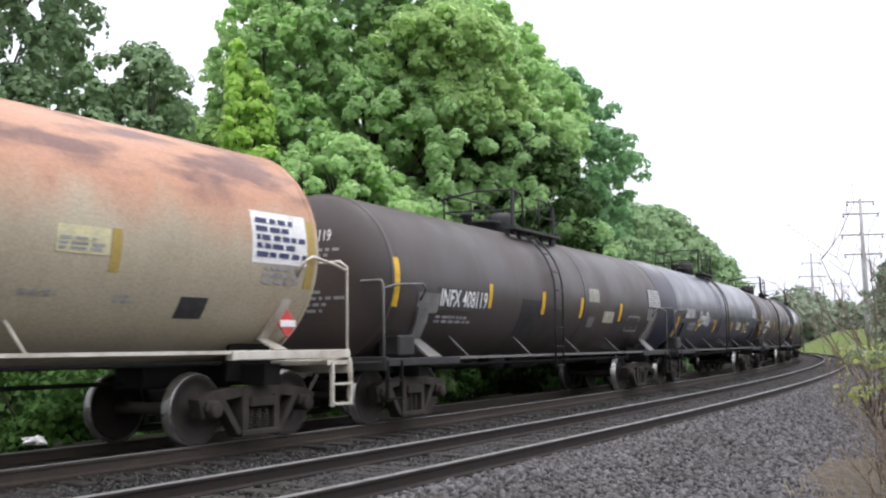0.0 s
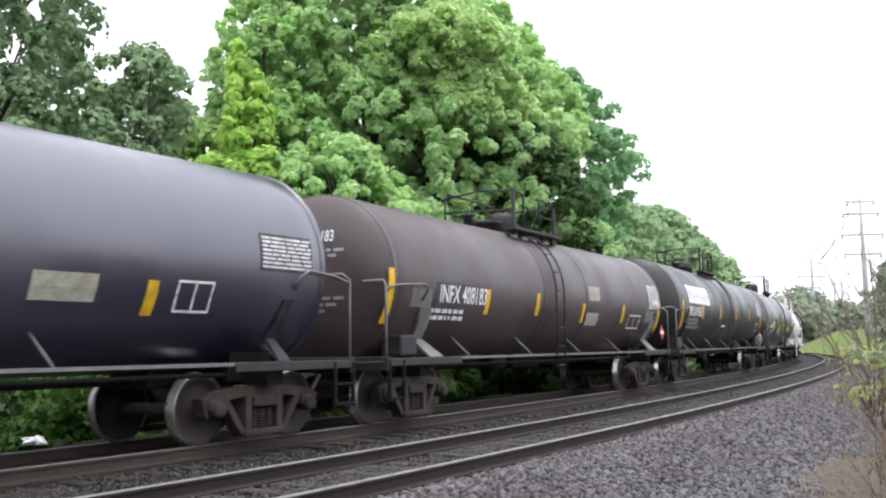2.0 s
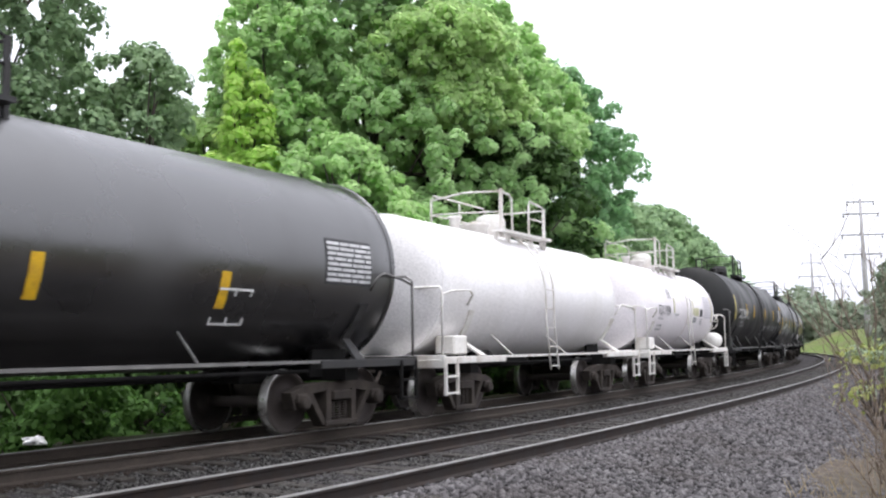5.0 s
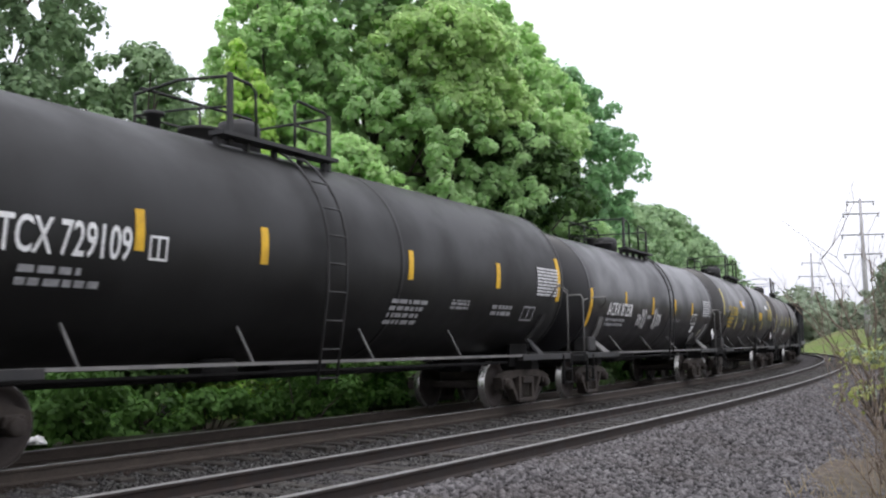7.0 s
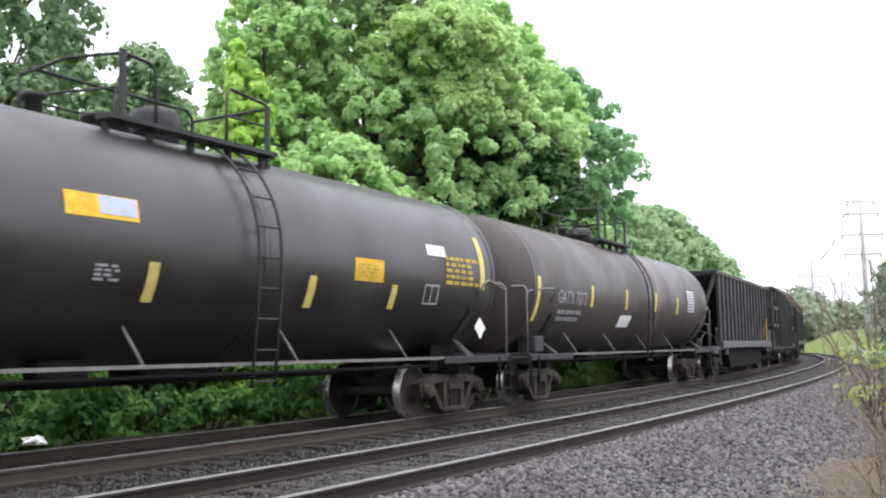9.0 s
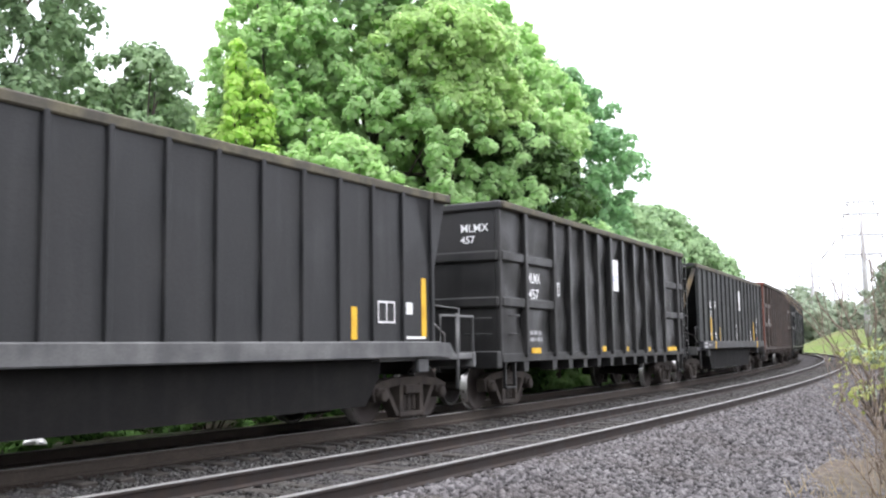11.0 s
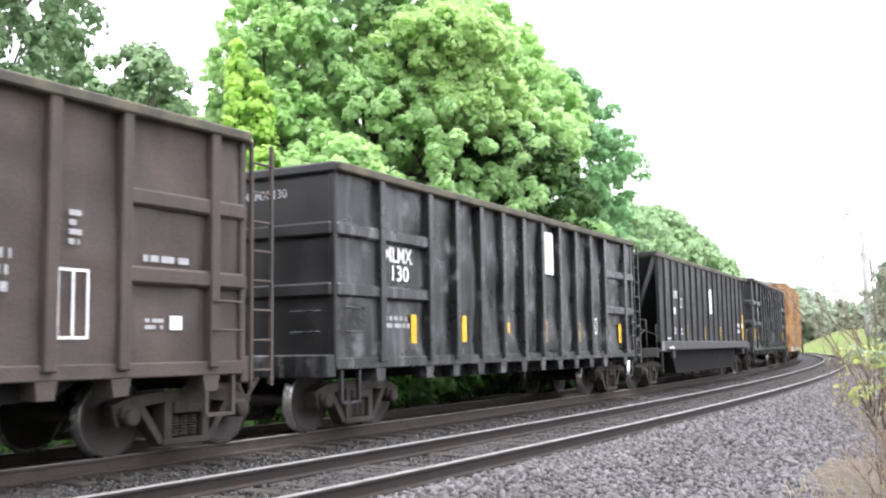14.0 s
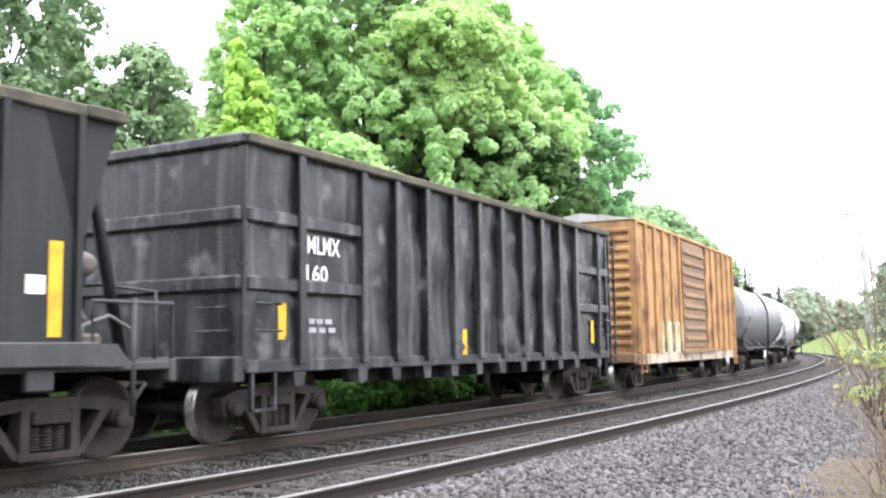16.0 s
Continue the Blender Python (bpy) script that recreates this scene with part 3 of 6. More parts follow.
def scribble(car, x, z, w, h, material, skin, seed, name="graffiti"):
    """A sprayed tag: one looping stroke."""
    rng = random.Random(seed)
    pts = []
    loops = max(2, int(3.0 * w / h))
    for i in range(loops * 14):
        t = i / 14.0
        px = x + w * (t / loops) + 0.09 * w * math.sin(t * 6.283)
        tall = 1.0 if int(t * 0.5 + seed) % 3 == 0 else 0.55
        pz = z + h * (0.3 + 0.62 * tall * max(-0.45, math.cos(t * 6.283 + 0.6 * math.sin(t * 1.7 + seed))))
        pts.append((px, pz))
    v, faces = [], []
    r = h * 0.036
    for i, (a, b) in enumerate(pts):
        c, d = pts[min(i + 1, len(pts) - 1)]
        e, f = pts[max(i - 1, 0)]
        n = Vector((-(d - f), c - e)).normalized() * r * (1 + 0.3 * math.sin(i * 0.9))
        v += wrap([(a + n.x, arc_z(b + n.y, skin)), (a - n.x, arc_z(b - n.y, skin))], skin, 0.016 + 0.0006 * (i % 9))
        if i:
            j = 2 * i
            faces.append((j - 2, j - 1, j + 1, j))
    me = bpy.data.meshes.new(name)
    me.from_pydata(v, [], faces)
    return part_mesh(name, me, material, car, "white sprayed graffiti tag")


# ---------------------------------------------------------------- tank car
def dish(r, depth):
    """How far a dished tank end stands out at the share r of its radius."""
    return depth * max(0.0, 1 - r ** 2.6) ** (1 / 1.25)


def tank_car(length, rad, zc, paint, steel, label, plat=-0.4, plat_half=1.3, sill_z=1.03, ladder_x=-0.5, mark="", mark_mat=None, placard=None, placard_x=-1.62, seams=(), dome="box", rail_h=0.85, low_ladder=False, cyl_end=False, web=0.5, rear=1.15):
    car = tagged(new("tank_car"), label, "tank car", "cars of the freight train")
    hl = length / 2
    pale = GREY_STEEL if steel is BLACK_STEEL else steel
    head = rad * 0.27
    tx, rx = hl - 0.85, hl - rear          # front and rear ends of the shell
    prof = []
    for k in range(0, 15):
        r = max(0.02, rad * math.sin(math.pi / 2 * k / 14))
        prof.append((-tx - dish(r / rad, head), r))
    prof += [(x, rad) for x in np.linspace(-tx + 0.5, rx - 0.5, 9)]
    prof += [(rx - tx - o, r) for o, r in prof[14::-1]]
    bm = bmesh.new()
    bm_lathe(bm, prof, (0, 0, zc), "x", 72)
    bmesh.ops.recalc_face_normals(bm, faces=bm.faces)
    tank = part("tank", bm, paint, car)
    for x in (-tx + 0.03, *seams, rx - 0.03):
        part("seam_band", lathe([(-0.05, rad - 0.01), (-0.045, rad + 0.006), (0.045, rad + 0.006), (0.05, rad - 0.01)], (x, 0, zc), "x", 72), paint, tank)
    # underframe: stub sills, bolster saddles, coupler, end platform
    for sg in (-1, 1):
        xe = sg * (hl - 0.55)
        xi = sg * (hl - 3.3)
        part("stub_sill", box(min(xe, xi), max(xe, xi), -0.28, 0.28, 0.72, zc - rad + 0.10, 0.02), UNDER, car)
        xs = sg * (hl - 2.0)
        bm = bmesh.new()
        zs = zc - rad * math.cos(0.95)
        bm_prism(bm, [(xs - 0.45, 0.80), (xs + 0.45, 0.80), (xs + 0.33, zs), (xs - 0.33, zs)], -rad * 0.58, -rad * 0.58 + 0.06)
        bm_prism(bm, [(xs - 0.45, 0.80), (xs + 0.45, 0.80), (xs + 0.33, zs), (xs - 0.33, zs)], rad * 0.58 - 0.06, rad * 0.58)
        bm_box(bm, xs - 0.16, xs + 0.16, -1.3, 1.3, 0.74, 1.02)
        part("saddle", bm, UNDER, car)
        part("coupler", coupler_bm(sg * hl, sg), TRUCK, car)
        bm = bmesh.new()
        bm_box(bm, min(xe, xe - sg * 0.5), max(xe, xe - sg * 0.5), -1.48, 1.48, 0.98, 1.05, 0.01)
        bm_box(bm, xe - 0.04, xe + 0.04, -1.5, 1.5, 0.86, 1.08, 0.01)
        part("end_platform", bm, steel, car)
        # sill plate over the truck
        part("sill_plate", box(min(xe, xe - sg * 2.4), max(xe, xe - sg * 2.4), -1.50, -1.38, sill_z - 0.10, sill_z + 0.02, 0.01), steel, car)
        # grab rails at the end
        zt = zc - 0.15
        part("end_handrail", tube([(xe, -1.44, 1.05), (xe, -1.44, zt), (xe - sg * 0.06, -1.36, zt + 0.08), (xe - sg * 0.06, 1.36, zt + 0.08), (xe, 1.44, zt), (xe, 1.44, 1.05)], 0.022), GREY_STEEL if steel is BLACK_STEEL else steel, car)
        part("grab_rail", tube([(xe, -1.44, zt - 0.06), (xe - sg * 0.35, -1.46, zt + 0.02), (xe - sg * 1.05, -rad - 0.12, zt + 0.06), (xe - sg * 1.2, -rad - 0.1, zt - 0.02), (xe - sg * 1.2, -rad + 0.02, zt - 0.2)], 0.02), GREY_STEEL if steel is BLACK_STEEL else steel, car)
        # corner step
        bm = bmesh.new()
        for dx in (0.0, 0.42):
            bm_box(bm, xe - sg * dx - 0.02, xe - sg * dx + 0.02, -1.52, -1.47, 0.40, 1.02)
        for z in (0.42, 0.70):
            bm_box(bm, min(xe, xe - sg * 0.42), max(xe, xe - sg * 0.42), -1.54, -1.45, z, z + 0.03)
        part("step", bm, UNDER if steel is BLACK_STEEL else steel, car)
        # cut lever and post
        part("uncoupling_lever", tube([(xe + sg * 0.1, -1.45, 1.0), (xe + sg * 0.1, -0.6, 0.98), (xe + sg * 0.25, -0.2, 0.9)], 0.015), steel, car)
        # bolster bracket: a web down the tank's side, flaring out to the sill
        bm = bmesh.new()
        rows = []
        for a, b, z, out in ((-0.02, 0.36, 1.88, 0.04), (-0.08, 0.26, 1.62, 0.05), (-0.14, 0.18, 1.36, 0.08), (-0.32, 0.14, sill_z + 0.03, 0.0)):
            y = 1.44 if not out else math.sqrt(max(0.3, rad ** 2 - (z - zc) ** 2)) + out
            rows.append([bm.verts.new((xs + sg * q * web + 0.08, -(y - d), z)) for q, d in ((a, 0), (b, 0), (b, 0.06), (a, 0.06))])
        for u, v in zip(rows, rows[1:]):
            for k in range(4):
                bm.faces.new((u[k], u[(k + 1) % 4], v[(k + 1) % 4], v[k]))
        bm.faces.new(rows[0]), bm.faces.new(rows[-1][::-1])
        bmesh.ops.recalc_face_normals(bm, faces=bm.faces)
        part("bracket", bm, steel if web < 0.8 else pale, car)
        build_truck(car, sg * (hl - 2.0))
    if placard:
        xs = hl + placard_x
        bm = bmesh.new()
        bm_prism(bm, [(xs, 1.36), (xs + 0.19, 1.55), (xs, 1.74), (xs - 0.19, 1.55)], -1.46, -1.44)
        bmesh.ops.recalc_face_normals(bm, faces=bm.faces)
        part("placard", bm, placard, car, "diamond placard")
        part("placard_band", box(xs - 0.15, xs + 0.15, -1.468, -1.455, 1.51, 1.60), WHITE, car)
    part("end_box", box(-hl + 1.15, -hl + 1.65, -1.35, -0.95, 1.08, 1.42, 0.03), steel, car, "valve and brake gear on the end platform")
    if cyl_end:
        part("air_reservoir", lathe([(-0.5, 0.08), (-0.47, 0.2), (-0.38, 0.28), (0.38, 0.28), (0.47, 0.2), (0.5, 0.08)], (hl - 1.1, -1.1, 1.34), "x", 16), DUSTY_GREY if steel is BLACK_STEEL else steel, car)
    # running side sill with struts
    for sy in (-1, 1):
        part("side_sill", box(-hl + 2.7, hl - 2.7, sy * 1.45 - 0.025, sy * 1.45 + 0.025, sill_z - 0.022, sill_z + 0.022), pale, car)
        x = -hl + 3.4
        while x < hl - 3.2:
            y1 = -(rad * math.cos(0.72)) * 1.0
            z1 = zc - rad * math.sin(0.72)
            part("sill_strut", tube([(x - 0.06, sy * abs(y1), z1), (x, sy * 1.44, sill_z)], 0.022, 5), pale, car)
            x += 2.75
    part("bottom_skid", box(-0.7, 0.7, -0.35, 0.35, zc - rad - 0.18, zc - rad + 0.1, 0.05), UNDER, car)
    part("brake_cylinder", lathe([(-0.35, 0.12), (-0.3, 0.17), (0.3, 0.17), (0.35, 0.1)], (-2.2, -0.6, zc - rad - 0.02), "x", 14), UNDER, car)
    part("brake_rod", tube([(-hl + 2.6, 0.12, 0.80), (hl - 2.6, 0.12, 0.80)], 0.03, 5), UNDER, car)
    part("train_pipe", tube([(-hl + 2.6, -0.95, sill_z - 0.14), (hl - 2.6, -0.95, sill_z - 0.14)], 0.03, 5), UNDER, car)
    # ladder
    lx = ladder_x
    ztop = zc + rad
    for dx in (-0.22, 0.22):
        pts = [(lx + dx, -1.52, 0.55 if low_ladder else 0.72), (lx + dx, -rad - 0.12, zc - 0.5)]
        for a in np.linspace(0.0, 1.12, 8):
            pts.append((lx + dx, -(rad + 0.12) * math.cos(a), zc + (rad + 0.12) * math.sin(a)))
        part("ladder_rail", tube(pts, 0.022, 5), steel, car)
    for z in np.arange(0.66 if low_ladder else 0.80, zc + rad * 0.9, 0.40):
        a = math.asin(max(-0.98, min(0.98, (z - zc) / (rad + 0.12))))
        y = -(rad + 0.12) * math.cos(a) if z > zc - 0.5 else -1.52 + (z - 0.72) / (zc - 1.22) * (1.40 - rad + 0.0)
        part("rung", tube([(lx - 0.22, y, z), (lx + 0.22, y, z)], 0.016, 5), steel, car)
    # top platform with railings
    zp = ztop - 0.02
    pw = 0.72
    bm = bmesh.new()
    for sy in (-1, 1):
        bm_box(bm, plat - plat_half, plat + plat_half, sy * pw - 0.22, sy * pw + 0.05, zp - 0.04, zp + 0.02)
        for k in range(5):
            xx = plat - plat_half + 0.1 + k * (2 * plat_half - 0.2) / 4
            bm_box(bm, xx - 0.03, xx + 0.03, sy * pw - 0.05, sy * pw + 0.04, zp - 0.34, zp - 0.02)
    part("platform", bm, steel, car)
    a, b, zr = plat - plat_half, plat + plat_half, zp + rail_h
    y = pw + 0.03
    # camera side: a tall corner post with a short hoop, a gap for the ladder, a second hoop
    part("railing_post", box(a + 0.28, a + 0.38, -y - 0.03, -y + 0.03, zp - 0.12, zr + 0.05, 0.01), steel, car)
    part("railing", tube([(a + 0.33, -y, zr), (a + 0.75, -y, zr - 0.03), (a + 0.86, -y, zr - 0.12), (a + 0.88, -y, zp)], 0.024), steel, car)
    part("railing", tube([(b - 0.85, -y, zp), (b - 0.85, -y, zr - 0.12), (b - 0.78, -y, zr - 0.04), (b - 0.1, -y, zr - 0.10), (b, -y, zr - 0.16), (b, -y, zp)], 0.024), steel, car)
    part("railing_post", box(b - 0.04, b + 0.03, -y - 0.025, -y + 0.025, zp - 0.3, zr - 0.12), steel, car)
    part("mid_rail", tube([(b - 0.85, -y, zp + 0.42), (b, -y, zp + 0.42)], 0.018), steel, car)
    # far side: one long rail on posts
    part("railing", tube([(a, y, zp), (a, y, zr - 0.1), (a + 0.12, y, zr), (b - 0.12, y, zr), (b, y, zr - 0.1), (b, y, zp)], 0.024), steel, car)
    part("mid_rail", tube([(a, y, zp + 0.42), (b, y, zp + 0.42)], 0.018), steel, car)
    part("railing_post", tube([(plat, y, zp), (plat, y, zr)], 0.022), steel, car)
    part("cross_rail", tube([(a + 0.33, -y, zr), (a + 0.1, 0, zr), (a, y, zr - 0.12)], 0.022), steel, car)
    part("cross_rail", tube([(a + 0.33, -y, zp + 0.42), (a + 0.1, 0, zp + 0.42), (a, y, zp + 0.42)], 0.018), steel, car)
    part("cross_rail", tube([(b, -y, zr - 0.16), (b, y, zr - 0.16)], 0.022), steel, car)
    if dome == "dome":
        part("manway_dome", lathe([(-0.1, 0.34), (0.28, 0.34), (0.38, 0.28), (0.42, 0.1)], (plat - 0.35, 0, ztop), "z", 20), steel, car)
    else:
        part("valve_housing", lathe([(-0.1, 0.33), (0.36, 0.33), (0.44, 0.29), (0.48, 0.18), (0.49, 0.05)], (plat + 0.05, 0, ztop), "z", 18), steel, car)
    part("manway", lathe([(-0.1, 0.28), (0.14, 0.28), (0.15, 0.33), (0.2, 0.33), (0.21, 0.06), (0.27, 0.05)], (plat - 0.75, 0, ztop), "z", 18), steel, car)
    part("relief_valve", lathe([(-0.1, 0.10), (0.22, 0.10), (0.23, 0.15), (0.28, 0.15)], (plat - plat_half - 0.35, 0, ztop), "z", 12), steel, car)
    # reporting mark and small print on the end facing the camera
    if mark:
        co, polys = letters(mark, 1.0)
        w = co[:, 0].max()
        me = bpy.data.meshes.new("end_lettering")
        v = []
        for c in co:
            yy, zz = -(c[0] - w / 2) * 0.95 / w, rad * 0.42 + c[1] * 0.26
            r = min(0.98, math.hypot(yy, zz) / rad)
            v.append((-tx - dish(r, head) - 0.02, yy, zc + zz))
        me.from_pydata(v, [], polys)
        part_mesh("end_lettering", me, mark_mat or WHITE, car, "reporting mark on the tank end")
        rng = random.Random(int(length * 10))
        v, faces = [], []
        for row in range(6):
            zz = rad * 0.30 - row * 0.09 if row < 2 else -0.05 - row * 0.10
            yy = 0.5
            while yy > -0.55 + (row % 3) * 0.12:
                bw = rng.uniform(0.06, 0.2)
                i = len(v)
                for dy, dz in ((0, 0), (-bw, 0), (-bw, 0.05), (0, 0.05)):
                    r = min(0.98, math.hypot(yy + dy, zz + dz) / rad)
                    v.append((-tx - dish(r, head) - 0.018, yy + dy, zc + zz + dz))
                faces.append((i, i + 1, i + 2, i + 3))
                yy -= bw + 0.05
        me = bpy.data.meshes.new("end_small_lettering")
        me.from_pydata(v, [], faces)
        tagged(part_mesh("end_small_lettering", me, GREYTXT, car, "rows of small painted lettering"), kind="stuff")
    return car, ("tank", rad, zc)


def brake_wheel(car, x, y, z, material):
    """A spoked hand wheel on the end of a car."""
    bm = bmesh.new()
    ring = [(x, y + 0.28 * math.cos(a), z + 0.28 * math.sin(a)) for a in np.linspace(0, 2 * math.pi, 21)]
    bm_tube(bm, ring, 0.02)
    for a in np.linspace(0, 2 * math.pi, 7)[:-1]:
        bm_tube(bm, [(x, y, z), (x, y + 0.28 * math.cos(a), z + 0.28 * math.sin(a))], 0.013, sides=5)
    bm_tube(bm, [(x - 0.35, y, z), (x + 0.03, y, z)], 0.03)
    part("brake_wheel", bm, material, car, "spoked hand brake wheel")


# ---------------------------------------------------------------- hopper with a sloping end bay
def hopper_car(length, paint, sill_mat, label, ztop=3.76, zsill=1.31, ribs=(-5.88, 0.866), front_bay=0.58, rear_bay=0.9, post=None, ladder=True, trucks=None):
    car = tagged(new("hopper_car"), label, "hopper car", "cars of the freight train")
    hl, w = length / 2, 1.52
    xa, xb = -hl + front_bay, hl - rear_bay
    for sy in (-1, 1):
        part("side_sheet", box(xa, xb, sy * w - 0.02, sy * w + 0.02, zsill - 0.02, ztop, 0), paint, car)
        for x in [xa + 0.05] + [q for q in (ribs[0] + ribs[1] * k for k in range(-3, 20)) if xa + 0.3 < q < xb - 0.25] + [xb - 0.05]:
            bm = bmesh.new()
            y0, y1 = (sy * w, sy * (w + 0.075))
            bm_box(bm, x - 0.042, x + 0.042, min(y0, y1), max(y0, y1), zsill - 0.02, ztop - 0.1, 0.012)
            part("rib", bm, paint, car)
        part("top_rail", box(xa - 0.12, xb + 0.10, sy * w - 0.07, sy * (w + 0.06) + 0.07, ztop - 0.14, ztop, 0.02), RIM, car)
        part("side_sill", box(xa + 0.38, xb + 0.15, sy * (w + 0.02) - 0.09, sy * (w + 0.02) + 0.09, zsill - 0.26, zsill, 0.02), sill_mat, car)
        for sg in (-1, 1):
            part("jacking_pad", box(sg * (hl - 2.2) - 0.16, sg * (hl - 2.2) + 0.16, sy * 1.5 - 0.05, sy * 1.5 + 0.05, zsill - 0.5, zsill - 0.26, 0.02), sill_mat, car)
    for sg, xe in ((-1, xa), (1, xb)):
        # slope sheet and end top rail
        bm = bmesh.new()
        bm_prism(bm, [(xe, ztop - 0.14), (xe + sg * 0.03, ztop - 0.14), (xe - sg * 2.45, zsill - 0.25), (xe - sg * 2.50, zsill - 0.25)], -w, w)
        part("slope_sheet", bm, paint, car)
        part("end_top_rail", box(xe - 0.07, xe + 0.07, -w - 0.05, w + 0.05, ztop - 0.13, ztop + 0.004, 0.02), paint, car)
        bay = front_bay if sg < 0 else rear_bay
        for sy in (-1, 1):
            xo = sg * (hl - 0.45)
            bm = bmesh.new()
            bm_tube(bm, [(xe, sy * (w - 0.04), ztop - 0.15), (xo, sy * 0.62, 1.10)], 0.075, sides=4)
            part("end_post", bm, post or paint, car)
            part("corner_gusset", bm_plate([(xe + sg * 0.02, ztop - 0.1), (xe - sg * 0.5, ztop - 0.1), (xe - sg * 0.02, ztop - 1.6)], sy * w), paint, car)
        xo, xi = sg * (hl - 0.45), xe - sg * 1.5
        part("end_platform", box(min(xo, xi), max(xo, xi), -1.5, 1.5, 1.00, 1.10, 0.015), sill_mat, car)
        part("end_sill", box(xo - 0.05, xo + 0.05, -1.52, 1.52, 0.86, 1.12, 0.015), sill_mat, car)
        part("coupler", coupler_bm(sg * hl, sg), TRUCK, car)
        for sy in (-1, 1):
            y = sy * 1.48
            part("corner_railing", tube([(xo, y, 1.1), (xo, y, 1.75), (xo - sg * 1.1, y, 1.75), (xo - sg * 1.1, y, 1.1)], 0.03), sill_mat, car)
            part("railing_post", tube([(xo - sg * 0.55, y, 0.5), (xo - sg * 0.55, y, 1.8)], 0.035), sill_mat, car)
        part("brake_pipe", tube([(xo, -1.2, 1.1), (xo, -1.2, 1.9), (xo - sg * 0.3, -0.6, 2.0), (xo - sg * 0.3, 0.5, 2.0)], 0.025), sill_mat, car)
        part("air_reservoir", lathe([(-0.46, 0.06), (-0.42, 0.13), (-0.34, 0.16), (0.34, 0.16), (0.42, 0.13), (0.46, 0.06)], (sg * (hl - 0.72), 0.1, 2.26), "y", 14), DUSTY_GREY, car)
        part("reservoir_post", box(sg * (hl - 0.72) - 0.04, sg * (hl - 0.72) + 0.04, 0.06, 0.14, 1.1, 2.14), sill_mat, car)
        part("brake_pipe", tube([(xo, -0.9, 1.1), (xo - sg * 0.1, -0.95, 1.45), (xo - sg * 0.5, -1.0, 1.62), (xo - sg * 1.0, -1.2, 1.5), (xo - sg * 1.2, -1.35, 1.15)], 0.022), GREY_STEEL, car)
        part("brake_pipe", tube([(xo - sg * 0.1, 0.6, 1.1), (xo - sg * 0.2, 0.4, 1.7), (xo - sg * 0.5, -0.4, 1.85), (xo - sg * 0.9, -1.1, 1.55)], 0.022), GREY_STEEL, car)
        part("brake_valve", box(*sorted((xo - sg * 0.75, xo - sg * 0.45)), -0.85, -0.55, 1.1, 1.42, 0.04), DUSTY_GREY, car)
        build_truck(car, trucks[0 if sg < 0 else 1] if trucks else sg * (hl - 2.0))
    # rear ladder, or an overhanging top with braces
    if ladder:
        for dx in (0.12, 0.56):
            part("ladder_rail", box(xb + dx - 0.02, xb + dx + 0.02, -1.55, -1.51, 0.55, ztop - 0.05), BLACK_STEEL, car)
        for z in np.arange(0.65, ztop, 0.42):
            part("rung", tube([(xb + 0.12, -1.54, z), (xb + 0.56, -1.54, z)], 0.018, 5), paint, car)
    else:
        for sy in (-1, 1):
            part("rear_brace", bm_plate([(xb + 0.45, ztop - 0.12), (xb + 0.02, ztop - 0.12), (xb + 0.02, ztop - 1.5)], sy * (w - 0.01)), paint, car)
            part("top_overhang", box(xb, xb + 0.5, *sorted((sy * (w - 0.07), sy * (w + 0.12))), ztop - 0.14, ztop, 0.02), RIM, car)
            part("sill_gusset", bm_plate([(xb - 0.1, zsill - 0.02), (xb + 0.42, zsill - 0.02), (xb + 0.62, zsill - 0.26), (xb - 0.1, zsill - 0.26)], sy * (w + 0.05), 0.05), sill_mat, car)
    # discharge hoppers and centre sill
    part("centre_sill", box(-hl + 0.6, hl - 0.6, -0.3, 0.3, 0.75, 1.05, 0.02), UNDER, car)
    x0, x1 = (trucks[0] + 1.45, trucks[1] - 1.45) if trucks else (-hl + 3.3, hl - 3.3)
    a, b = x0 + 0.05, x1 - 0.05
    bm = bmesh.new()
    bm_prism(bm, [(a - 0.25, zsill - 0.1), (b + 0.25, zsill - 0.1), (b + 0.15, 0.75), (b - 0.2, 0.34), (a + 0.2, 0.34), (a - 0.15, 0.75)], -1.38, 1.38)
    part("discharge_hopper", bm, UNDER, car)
    part("load", load_bm(xa + 0.1, xb - 0.1, w - 0.06, ztop - 0.22), LOAD, car, "heap of dull debris just below the rim")
    return car, ("flat", w + 0.02)


def bm_plate(outline, y, t=0.02):
    bm = bmesh.new()
    bm_prism(bm, outline, y - t, y + t)
    bmesh.ops.recalc_face_normals(bm, faces=bm.faces)
    return bm


def load_bm(x0, x1, w, z, rough=0.16):
    bm = bmesh.new()
    nx, ny = 60, 12
    g = [[bm.verts.new((x0 + (x1 - x0) * i / nx, -w + 2 * w * j / ny, z + rough * noise.noise((i * 0.7, j * 0.7, z * 7)) + 0.05 * noise.noise((i * 2.3, j * 2.3, 1)))) for j in range(ny + 1)] for i in range(nx + 1)]
    for i in range(nx):
        for j in range(ny):
            bm.faces.new((g[i][j], g[i + 1][j], g[i + 1][j + 1], g[i][j + 1]))
    return bm


